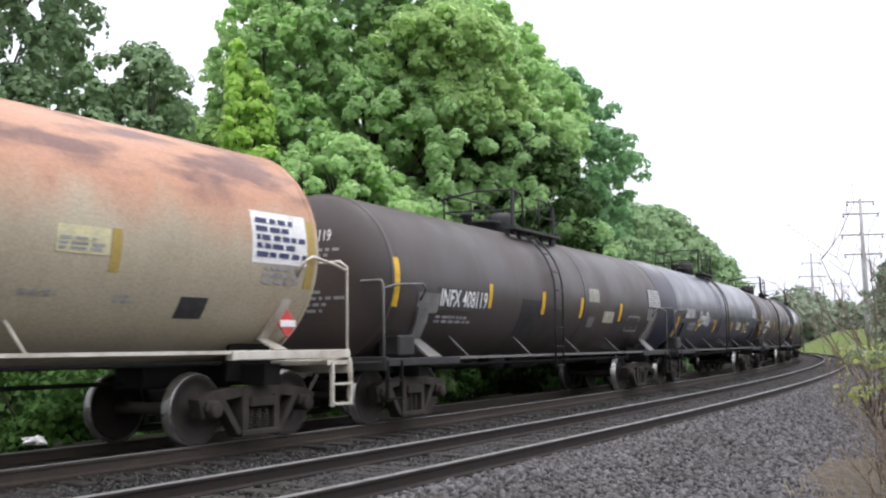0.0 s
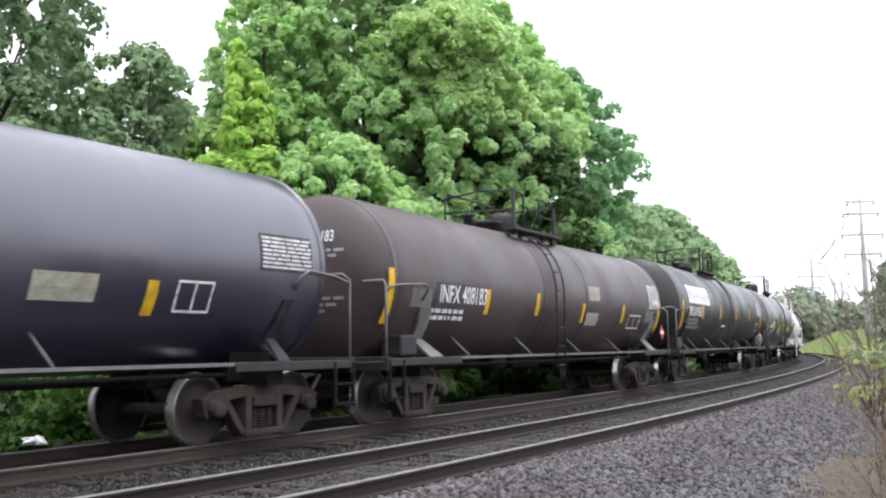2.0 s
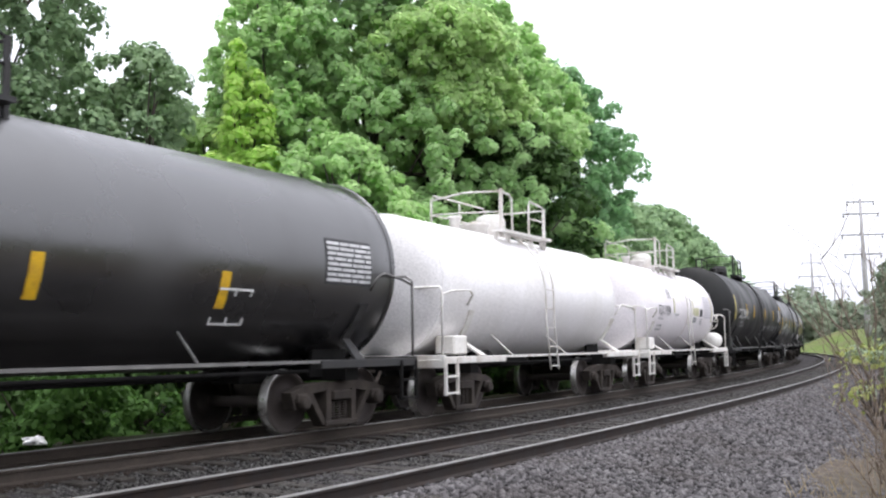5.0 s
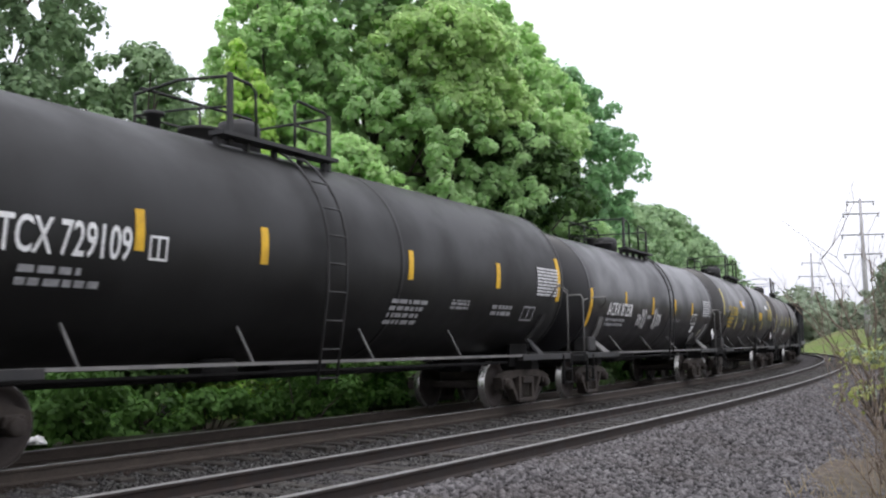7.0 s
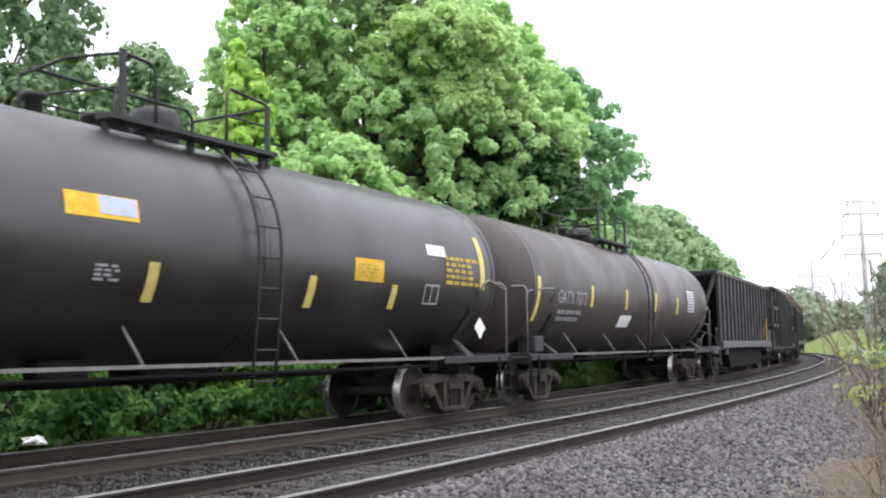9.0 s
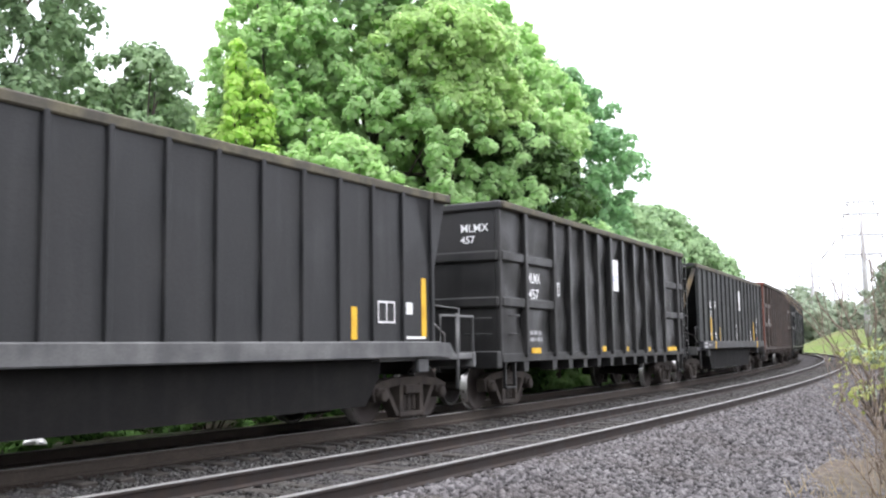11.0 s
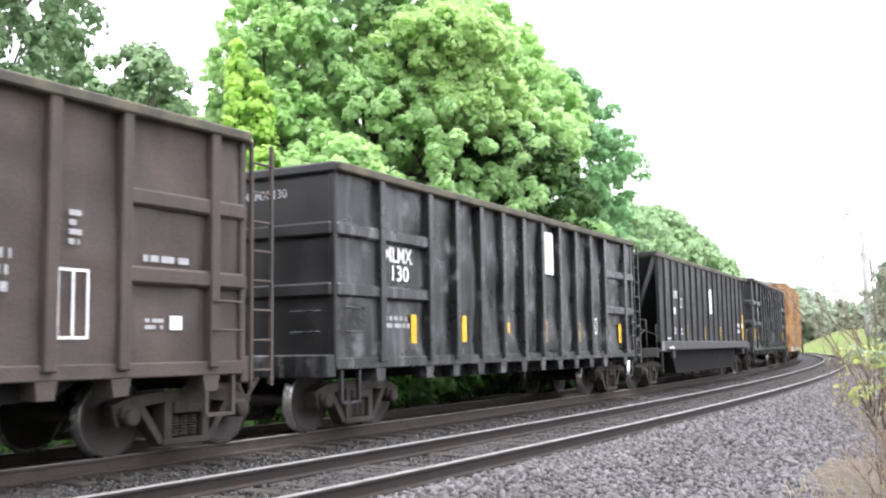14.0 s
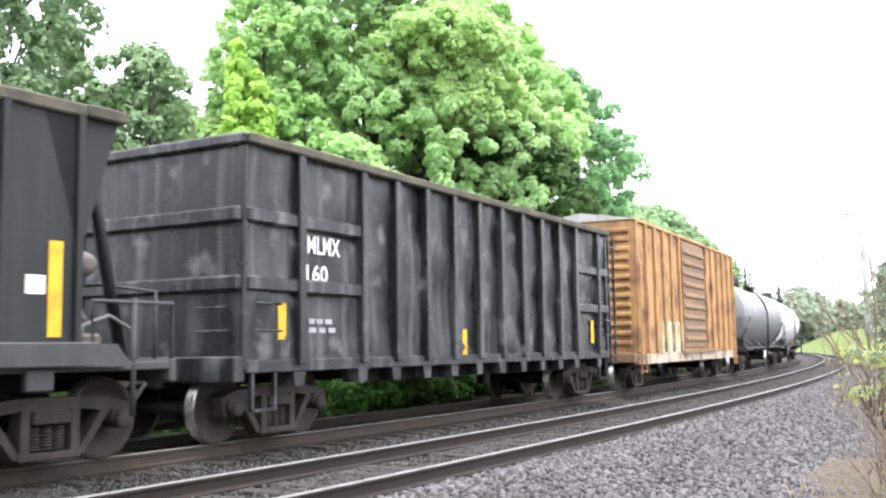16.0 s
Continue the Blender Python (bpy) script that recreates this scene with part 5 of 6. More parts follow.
word(C1, "INFX 408119", -5.74, 1.93, 0.29, WHITE, K1, 1.77)
panel(C1, -6.51, -5.78, 1.80, 2.13, GREY_STEEL, K1, "bracket_plate")
small_print(C1, -5.78, 1.63, 1.55, 0.15, GREYTXT, K1, 2, 13)
panel(C1, -7.30, -7.14, 1.87, 2.65, YELLOW, K1, "reflector_strip")
panel(C1, -3.88, -3.75, 1.94, 2.39, YELLOW, K1, "reflector_strip")
panel(C1, -1.34, -1.18, 1.88, 2.35, YELLOW, K1, "reflector_strip")
panel(C1, 0.91, 1.07, 1.85, 2.31, YELLOW, K1, "reflector_strip")
panel(C1, 3.68, 3.84, 1.82, 2.26, YELLOW, K1, "reflector_strip")
panel(C1, -2.33, -1.28, 1.44, 2.16, BLACK_STEEL, K1, "dark_patch", "darker repainted patch")
panel(C1, 1.44, 2.14, 2.24, 2.55, CREAM_LABEL, K1, "label_plate")
panel(C1, 2.56, 3.30, 1.77, 2.04, CREAM_LABEL, K1, "label_plate")
panel(C1, 1.54, 1.95, 1.65, 1.89, GREY_STEEL, K1, "label_plate")
small_print(C1, 1.48, 2.27, 0.61, 0.24, GREYTXT, K1, 3, 23)
outline_box(C1, 4.43, 5.41, 1.58, 1.97, GREYTXT, K1)
panel(C1, 6.07, 7.18, 2.22, 2.77, BLACKTXT, K1, "data_panel", "black data panel with pale rows")
small_print(C1, 6.10, 2.25, 1.05, 0.49, GREYTXT, K1, 8, 425)
panel(C1, 6.03, 6.82, 1.88, 2.20, GREY_STEEL, K1, "bracket_plate")
word(C2, "GLNX 3611", -6.46, 2.05, 0.29, WHITE, K2, 1.32)
panel(C2, -7.43, -7.28, 1.46, 2.07, YELLOW, K2, "reflector_strip")
panel(C2, -4.48, -4.32, 1.64, 2.07, YELLOW, K2, "reflector_strip")
panel(C2, -1.68, -1.52, 1.62, 2.05, YELLOW, K2, "reflector_strip")
panel(C2, 1.63, 1.79, 1.59, 2.03, YELLOW, K2, "reflector_strip")
panel(C2, 4.31, 4.47, 1.62, 2.02, YELLOW, K2, "reflector_strip")
scribble(C2, -4.39, 1.83, 1.56, 0.49, WHITE, K2, 33)
small_print(C2, -5.89, 1.66, 1.23, 0.26, GREYTXT, K2, 2, 34)
small_print(C2, -2.38, 1.97, 0.67, 0.10, GREYTXT, K2, 1, 35)
panel(C2, 2.79, 3.61, 1.75, 2.05, CREAM_LABEL, K2, "label_plate")
outline_box(C2, 4.76, 5.35, 1.67, 2.05, WHITE, K2)
panel(C2, 6.14, 7.18, 2.24, 2.74, BLACKTXT, K2, "data_panel", "black data panel with pale rows")
small_print(C2, 6.17, 2.27, 0.98, 0.44, GREYTXT, K2, 8, 438)
panel(C3, -6.01, -4.02, 1.89, 2.32, BLACKTXT, K3, "number_panel")
word(C3, "INFX 408183", -5.88, 1.99, 0.30, WHITE, K3, 1.77)
small_print(C3, -6.11, 1.67, 1.51, 0.23, WHITE, K3, 2, 41)
panel(C3, -6.84, -6.16, 1.88, 2.19, GREY_STEEL, K3, "bracket_plate")
panel(C3, -7.56, -7.40, 1.60, 2.47, YELLOW, K3, "reflector_strip")
panel(C3, -4.10, -3.94, 1.82, 2.28, YELLOW, K3, "reflector_strip")
panel(C3, -1.73, -1.57, 1.85, 2.30, YELLOW, K3, "reflector_strip")
panel(C3, 0.95, 1.11, 1.74, 2.18, YELLOW, K3, "reflector_strip")
panel(C3, 3.80, 3.96, 1.79, 2.23, YELLOW, K3, "reflector_strip")
panel(C3, 1.34, 2.07, 2.27, 2.60, CREAM_LABEL, K3, "label_plate")
panel(C3, 1.29, 2.09, 1.69, 1.98, CREAM_LABEL, K3, "label_plate")
small_print(C3, 1.41, 2.32, 0.60, 0.22, GREYTXT, K3, 3, 50)
small_print(C3, 1.36, 1.74, 0.65, 0.19, GREYTXT, K3, 2, 51)
outline_box(C3, 4.39, 5.36, 1.65, 2.00, WHITE, K3)
panel(C3, 5.97, 6.97, 2.18, 2.87, BLACKTXT, K3, "data_panel")
small_print(C3, 5.99, 2.19, 0.97, 0.67, GREYTXT, K3, 12, 54)
panel(C3, 6.44, 6.99, 2.31, 2.45, WHITE, K3, "label_plate")
panel(C3, 5.79, 6.47, 1.83, 2.13, GREY_STEEL, K3, "bracket_plate")
panel(C3, 6.87, 7.03, 1.59, 2.45, YELLOW, K3, "reflector_strip")
emblem(C4, -7.09, -3.78, 2.52, 3.09, K4)
word(C4, "PROX 41838", -7.08, 2.12, 0.30, WHITE, K4, 1.81)
small_print(C4, -7.16, 1.70, 1.84, 0.36, GREYTXT, K4, 3, 60)
panel(C4, -8.08, -7.92, 1.71, 2.57, YELLOW, K4, "reflector_strip")
panel(C4, -5.05, -4.89, 2.05, 2.48, YELLOW, K4, "reflector_strip")
panel(C4, -1.94, -1.82, 2.11, 2.57, YELLOW, K4, "reflector_strip")
panel(C4, 1.26, 1.40, 2.13, 2.58, YELLOW, K4, "reflector_strip")
panel(C4, 4.40, 4.56, 2.13, 2.60, YELLOW, K4, "reflector_strip")
panel(C4, -1.36, -0.67, 1.84, 1.89, WHITE, K4, "label_strip")
small_print(C4, 0.81, 1.58, 0.94, 0.28, GREYTXT, K4, 3, 67)
panel(C4, 6.36, 7.41, 2.37, 2.97, BLACKTXT, K4, "data_panel")
small_print(C4, 6.38, 2.38, 1.03, 0.58, GREYTXT, K4, 10, 69)
outline_box(C4, 6.15, 6.78, 1.74, 2.07, WHITE, K4)
panel(C4, 7.47, 7.63, 1.84, 2.55, YELLOW, K4, "reflector_strip")
small_print(C4, 6.28, 1.56, 0.41, 0.12, GREYTXT, K4, 3, 72)
word(C5, "TEIX 23528", -6.12, 1.95, 0.32, WHITE, K5, 1.89)
small_print(C5, -6.10, 1.65, 1.49, 0.22, GREYTXT, K5, 2, 74)
panel(C5, -7.22, -7.06, 1.61, 2.42, YELLOW, K5, "reflector_strip")
panel(C5, -4.30, -4.14, 1.75, 2.19, YELLOW, K5, "reflector_strip")
panel(C5, -1.69, -1.53, 1.77, 2.25, YELLOW, K5, "reflector_strip")
panel(C5, 0.83, 0.99, 1.75, 2.23, YELLOW, K5, "reflector_strip")
panel(C5, 3.55, 3.71, 1.73, 2.19, YELLOW, K5, "reflector_strip")
panel(C5, -1.59, -0.83, 1.69, 1.97, CREAM_LABEL, K5, "label_plate")
outline_box(C5, 3.55, 4.16, 1.53, 1.99, WHITE, K5)
panel(C5, 5.59, 6.70, 2.13, 2.79, BLACKTXT, K5, "data_panel", "black data panel with pale rows")
small_print(C5, 5.62, 2.16, 1.05, 0.60, GREYTXT, K5, 8, 482)
word(C7, "TLX 11934", -3.44, 2.09, 0.27, BLACKTXT, K7, 1.35)
panel(C7, -1.66, -1.52, 2.17, 2.63, OLIVE, K7, "reflector_strip")
panel(C7, 0.81, 0.93, 2.17, 2.64, OLIVE, K7, "reflector_strip")
panel(C7, 3.61, 3.77, 1.96, 2.89, OLIVE, K7, "reflector_strip")
panel(C7, 1.03, 1.69, 2.14, 2.40, OLIVE, K7, "label_plate")
panel(C7, 1.87, 2.23, 2.13, 2.37, BLACKTXT, K7, "label_plate")
panel(C7, 0.96, 1.41, 1.92, 2.09, GREYTXT, K7, "label_plate")
small_print(C7, -3.40, 1.94, 0.54, 0.10, GREYTXT, K7, 2, 90)
small_print(C7, -3.32, 1.62, 0.79, 0.21, GREYTXT, K7, 2, 91)
small_print(C7, -2.36, 2.58, 0.46, 0.29, GREYTXT, K7, 5, 92)
small_print(C7, -1.53, 2.07, 0.55, 0.09, GREYTXT, K7, 2, 93)
small_print(C7, 2.43, 2.07, 1.18, 0.79, FAINT, K7, 9, 94)
small_print(C7, 1.87, 1.87, 0.48, 0.20, GREYTXT, K7, 3, 95)
word(C8, "CTCX 729109", -6.44, 2.21, 0.36, WHITE, K8, 1.89)
small_print(C8, -5.93, 1.86, 1.09, 0.25, GREYTXT, K8, 2, 97)
panel(C8, -4.50, -4.37, 2.32, 2.79, YELLOW, K8, "reflector_strip")
panel(C8, -2.39, -2.25, 2.31, 2.79, YELLOW, K8, "reflector_strip")
panel(C8, 1.19, 1.33, 2.30, 2.77, YELLOW, K8, "reflector_strip")
panel(C8, 4.27, 4.42, 2.30, 2.77, YELLOW, K8, "reflector_strip")
panel(C8, -7.40, -7.24, 2.12, 3.06, YELLOW_PALE, K8, "reflector_strip")
outline_box(C8, -4.29, -4.01, 2.23, 2.51, WHITE, K8)
panel(C8, 6.07, 7.09, 2.23, 2.82, BLACKTXT, K8, "data_panel")
small_print(C8, 6.07, 2.23, 1.02, 0.59, GREYTXT, K8, 9, 105)
small_print(C8, 0.85, 1.58, 1.19, 0.43, GREYTXT, K8, 4, 106)
small_print(C8, 2.72, 1.87, 0.82, 0.14, GREYTXT, K8, 2, 107)
small_print(C8, 4.28, 1.79, 1.10, 0.23, GREYTXT, K8, 2, 108)
outline_box(C8, 5.62, 6.16, 1.73, 2.01, GREYTXT, K8)
panel(C8, 7.06, 7.22, 2.15, 3.06, YELLOW, K8, "reflector_strip")
small_print(C8, 2.73, 1.96, 0.68, 0.09, GREYTXT, K8, 2, 111)
word(C9, "ACFX 87258", -5.03, 1.96, 0.31, WHITE, K9, 1.95)
small_print(C9, -5.04, 1.68, 2.12, 0.22, GREYTXT, K9, 2, 113)
panel(C9, -3.70, -3.58, 2.25, 2.56, YELLOW, K9, "reflector_strip")
panel(C9, -1.16, -1.02, 2.05, 2.52, YELLOW, K9, "reflector_strip")
panel(C9, 1.20, 1.35, 2.06, 2.55, YELLOW, K9, "reflector_strip")
panel(C9, 3.35, 3.50, 2.13, 2.51, YELLOW, K9, "reflector_strip")
panel(C9, -6.40, -6.24, 1.65, 2.54, YELLOW, K9, "reflector_strip")
scribble(C9, -2.51, 1.68, 0.84, 0.52, WHITE, K9, 119)
scribble(C9, -0.93, 1.68, 0.79, 0.58, WHITE, K9, 120)
outline_box(C9, 3.45, 4.05, 1.85, 2.17, WHITE, K9)
panel(C9, 4.84, 5.90, 2.12, 2.65, BLACKTXT, K9, "data_panel")
small_print(C9, 4.87, 2.12, 1.03, 0.53, GREYTXT, K9, 7, 123)
panel(C9, -1.57, -1.16, 1.93, 2.02, GREYTXT, K9, "label_plate")
small_print(C9, 1.21, 1.88, 0.87, 0.10, GREYTXT, K9, 2, 125)
panel(C9, 3.78, 4.00, 1.60, 1.79, WHITE, K9, "label_strip")
word(C10, "UTLX 220889", -5.82, 2.28, 0.34, YELTXT, K10, 2.07)
small_print(C10, -5.83, 1.81, 1.25, 0.43, YELTXT, K10, 3, 128)
panel(C10, -6.81, -6.65, 2.25, 3.21, YELLOW_PALE, K10, "reflector_strip")
panel(C10, -3.92, -3.76, 1.79, 2.23, YELLOW_PALE, K10, "reflector_strip")
panel(C10, -1.68, -1.52, 1.77, 2.22, YELLOW_PALE, K10, "reflector_strip")
panel(C10, 1.24, 1.40, 1.79, 2.23, YELLOW_PALE, K10, "reflector_strip")
panel(C10, 3.31, 3.47, 1.83, 2.20, YELLOW_PALE, K10, "reflector_strip")
panel(C10, 2.29, 3.04, 2.22, 2.56, YELLOW, K10, "placard", "bright yellow placard")
small_print(C10, 2.36, 2.27, 0.60, 0.22, YELTXT, K10, 4, 135)
panel(C10, -2.86, -1.86, 2.65, 2.91, YELLOW, K10, "emblem_plate", "yellow framed plate")
panel(C10, -2.41, -1.89, 2.70, 2.90, BLUE, K10, "emblem_panel")
panel(C10, 4.37, 4.96, 2.75, 2.93, WHITE, K10, "label_plate")
outline_box(C10, 4.28, 4.74, 1.93, 2.26, GREYTXT, K10)
small_print(C10, 4.94, 2.27, 1.22, 0.52, YELTXT, K10, 5, 140)
panel(C10, 6.16, 6.32, 2.25, 3.21, YELLOW_PALE, K10, "reflector_strip")
small_print(C10, -2.44, 1.97, 0.36, 0.20, GREYTXT, K10, 4, 142)
word(C11, "GATX 7073", -6.31, 2.14, 0.28, GREYTXT, K11, 1.78)
small_print(C11, -6.19, 1.74, 1.69, 0.29, GREYTXT, K11, 2, 144)
panel(C11, -7.48, -7.32, 1.73, 2.65, YELLOW_PALE, K11, "reflector_strip")
panel(C11, -4.20, -4.04, 2.11, 2.60, YELLOW_PALE, K11, "reflector_strip")
panel(C11, -1.55, -1.39, 2.12, 2.62, YELLOW_PALE, K11, "reflector_strip")
panel(C11, 1.15, 1.31, 2.14, 2.66, YELLOW_PALE, K11, "reflector_strip")
panel(C11, 3.49, 3.65, 2.11, 2.62, YELLOW_PALE, K11, "reflector_strip")
panel(C11, -1.79, -0.85, 1.68, 1.97, WHITE, K11, "label_plate")
panel(C11, 4.71, 5.65, 2.17, 2.93, BLACKTXT, K11, "data_panel", "black data panel with pale rows")
small_print(C11, 4.74, 2.20, 0.88, 0.70, GREYTXT, K11, 8, 551)
panel(C12, 3.32, 3.46, 1.34, 1.82, YELLOW, K12, "reflector_strip")
panel(C12, 5.25, 5.39, 1.38, 2.34, YELLOW, K12, "reflector_strip")
outline_box(C12, 3.99, 4.46, 1.59, 1.93, WHITE, K12)
panel(C12, 4.77, 4.98, 1.74, 1.93, WHITE, K12, "label_plate")
panel(C12, 4.77, 5.36, 1.35, 1.39, WHITE, K12, "label_strip")
word(C13, "MLMX", -5.54, 2.49, 0.20, WHITE, K13, 0.63)
word(C13, "457", -5.51, 2.16, 0.20, WHITE, K13, 0.51)
panel(C13, -0.37, 0.22, 2.56, 3.33, WHITE, K13, "sign_panel", "white sign panel")
outline_box(C13, -4.06, -3.82, 2.28, 2.56, WHITE, K13)
small_print(C13, -5.49, 1.28, 0.72, 0.27, GREYTXT, K13, 2, 161)
panel(C13, -1.33, -0.95, 1.07, 1.19, YELLOW, ("flat", 1.524), "reflector_strip")
panel(C13, 0.48, 0.80, 1.06, 1.17, YELLOW, ("flat", 1.524), "reflector_strip")
panel(C13, 2.44, 2.74, 1.04, 1.15, YELLOW, ("flat", 1.524), "reflector_strip")
panel(C13, 4.48, 5.39, 1.03, 1.14, YELLOW, ("flat", 1.524), "reflector_strip")
panel(C13, -5.46, -5.00, 1.07, 1.18, YELLOW, ("flat", 1.524), "reflector_strip")
word(C14, "ML", -5.09, 2.43, 0.24, WHITE, K14, 0.48)
word(C14, "MX", -4.28, 2.43, 0.25, WHITE, K14, 0.47)
word(C14, "217", -5.09, 2.10, 0.23, WHITE, K14, 0.45)
panel(C14, -4.79, -4.63, 1.33, 2.11, YELLOW, K14, "reflector_strip")
panel(C14, -3.34, -3.18, 1.32, 1.79, YELLOW, K14, "reflector_strip")
panel(C14, -1.75, -1.59, 1.32, 1.77, YELLOW, K14, "reflector_strip")
panel(C14, 0.73, 0.89, 1.32, 1.77, YELLOW, K14, "reflector_strip")
panel(C14, 2.39, 2.55, 1.33, 1.77, YELLOW, K14, "reflector_strip")
panel(C14, 4.34, 4.50, 1.33, 2.08, YELLOW, K14, "reflector_strip")
panel(C14, 0.74, 1.23, 2.50, 3.27, WHITE, K14, "sign_panel", "white sign panel")
scribble(C14, -0.16, 1.34, 0.50, 0.40, WHITE, K14, 177)
scribble(C14, -0.12, 1.66, 0.34, 0.40, WHITE, K14, 178)
small_print(C14, -5.08, 1.38, 0.30, 0.23, WHITE, K14, 2, 178)
small_print(C14, -4.27, 1.39, 0.38, 0.22, WHITE, K14, 2, 179)
outline_box(C14, 3.35, 3.62, 1.33, 1.72, WHITE, K14)
word(C15, "SHWX", -5.58, 2.46, 0.24, WHITE, K15, 0.74)
word(C15, "00628", -5.62, 2.15, 0.26, WHITE, K15, 1.00)
panel(C15, -0.38, 0.05, 2.87, 3.61, WHITE, K15, "sign_panel", "white sign panel with green shapes")
panel(C15, -0.30, -0.03, 3.20, 3.54, GREEN, K15, "sign_shape")
panel(C15, -0.31, -0.04, 2.65, 2.83, GREEN, K15, "sign_shape")
small_print(C15, -5.60, 1.25, 0.79, 0.23, GREYTXT, K15, 2, 186)
scribble(C15, -1.26, 1.21, 0.31, 0.51, WHITE, K15, 187)
scribble(C15, 0.57, 1.14, 0.38, 0.59, WHITE, K15, 188)
scribble(C15, -3.18, 1.60, 0.46, 0.25, WHITE, K15, 189)
small_print(C15, 1.62, 1.70, 0.27, 0.53, GREYTXT, K15, 3, 190)
small_print(C15, 2.56, 1.77, 0.30, 0.50, GREYTXT, K15, 3, 191)
outline_box(C15, 3.37, 3.77, 1.34, 2.08, WHITE, K15)
panel(C15, 4.91, 5.09, 1.45, 1.61, WHITE, K15, "label_plate")
small_print(C15, 4.49, 2.19, 0.73, 0.13, GREYTXT, K15, 1, 194)
small_print(C15, 4.53, 1.44, 0.32, 0.15, GREYTXT, K15, 2, 195)
small_print(C15, 3.50, 2.31, 0.17, 0.41, GREYTXT, K15, 4, 196)
word(C16, "MLMX", -5.91, 2.55, 0.24, WHITE, K16, 0.83)
word(C16, "130", -5.69, 2.26, 0.24, WHITE, K16, 0.50)
panel(C16, -5.11, -4.95, 1.28, 1.74, YELLOW, K16, "reflector_strip")
panel(C16, -3.36, -3.20, 1.30, 1.76, YELLOW, K16, "reflector_strip")
panel(C16, -1.57, -1.41, 1.21, 1.67, YELLOW, K16, "reflector_strip")
panel(C16, 0.29, 0.43, 1.29, 1.75, YELLOW, K16, "reflector_strip")
panel(C16, 2.19, 2.33, 1.30, 1.74, YELLOW, K16, "reflector_strip")
panel(C16, 4.97, 5.13, 1.27, 1.73, YELLOW, K16, "reflector_strip")
panel(C16, 0.25, 0.85, 2.72, 3.62, WHITE, K16, "sign_panel", "white sign panel")
small_print(C16, -5.91, 1.50, 0.81, 0.23, GREYTXT, K16, 2, 204)
outline_box(C16, 3.13, 3.41, 1.48, 1.84, WHITE, K16)
word(C17, "MLMX", -5.68, 2.58, 0.23, WHITE, K17, 0.64)
panel(C17, -5.68, -5.33, 2.11, 2.30, WHITE, K17, "mark_patch")
outline_box(C17, -4.79, -4.48, 2.32, 2.60, WHITE, K17)
panel(C17, -3.97, -3.81, 1.33, 1.80, YELLOW, K17, "reflector_strip")
panel(C17, -1.41, -1.25, 1.34, 1.80, YELLOW, K17, "reflector_strip")
panel(C17, 1.19, 1.32, 1.34, 1.80, YELLOW, K17, "reflector_strip")
panel(C17, 5.71, 5.87, 1.36, 2.34, YELLOW, K17, "reflector_strip")
panel(C17, -0.64, -0.04, 2.24, 3.06, WHITE, K17, "sign_panel", "white sign panel")
small_print(C17, -5.68, 1.49, 0.35, 0.23, WHITE, K17, 2, 214)
small_print(C17, -4.80, 1.46, 0.36, 0.25, WHITE, K17, 2, 215)
small_print(C17, 4.58, 1.56, 0.48, 0.47, WHITE, K17, 2, 216)
panel(C17, 5.45, 5.67, 1.79, 1.98, WHITE, K17, "label_plate")
panel(C17, -6.51, -5.99, 1.37, 1.41, WHITE, K17, "label_strip")
word(C18, "MLMX", -5.72, 2.53, 0.25, WHITE, K18, 0.77)
word(C18, "160", -5.74, 2.14, 0.23, WHITE, K18, 0.49)
panel(C18, -1.23, -1.07, 1.06, 1.52, YELLOW, K18, "reflector_strip")
panel(C18, 5.05, 5.21, 1.27, 1.79, YELLOW, K18, "reflector_strip")
small_print(C18, -5.69, 1.41, 0.75, 0.24, GREYTXT, K18, 2, 223)
panel(C18, -6.34, -6.18, 1.34, 1.82, YELLOW, K18, "reflector_strip")
panel(C19, -4.63, -1.97, 0.71, 1.88, PALE_GREEN, K19, "graffiti_patch", "pale green sprayed graffiti patch")
end_word(C13, LEN[13], "MLMX", -0.68, 3.42, 0.15, WHITE)
end_word(C13, LEN[13], "457", -0.68, 3.2, 0.14, WHITE)
end_panel(C15, LEN[15], -1.40, 0.2, 3.04, 3.66, ORANGE, "end_patch", "bright orange primer patch")
end_panel(C15, LEN[15], -1.2, -0.25, 3.25, 3.62, BLACKTXT, "end_number_panel", "", 0.012)
end_word(C15, LEN[15], "SHWX", -0.45, 3.47, 0.1, WHITE)
end_word(C15, LEN[15], "00628", -0.45, 3.32, 0.11, WHITE)
end_word(C16, LEN[16], "MLMX 130", 0.2, 3.45, 0.13, GREYTXT)
panel(C14, -6.38, -5.92, 1.20, 1.27, GREYTXT, ("flat", 1.632), "label_strip")
panel(C14, -6.40, -5.92, 1.09, 1.16, GREYTXT, ("flat", 1.632), "label_strip")
small_print(C14, -5.76, 1.13, 0.58, 0.10, GREYTXT, ("flat", 1.632), 1, 301)
panel(C14, -4.56, -4.42, 1.06, 1.30, YELLOW, ("flat", 1.632), "reflector_strip")
panel(C17, -6.55, -6.0, 1.10, 1.15, WHITE, ("flat", 1.632), "label_strip")
small_print(C13, -0.30, 2.78, 0.48, 0.17, BLUE, K13, 2, 238)
small_print(C14, 0.78, 2.57, 0.41, 0.24, GREYTXT, K14, 2, 239)
small_print(C17, -0.59, 2.34, 0.47, 0.42, BLUE, K17, 3, 240)
panel(C14, 4.60, 4.74, 1.06, 1.30, YELLOW, ("flat", 1.632), "reflector_strip")
panel(C14, 5.0, 5.14, 1.62, 1.82, WHITE, K14, "label_plate")
panel(C14, 5.16, 5.25, 1.36, 1.46, RED, K14, "label_plate", "small red label")
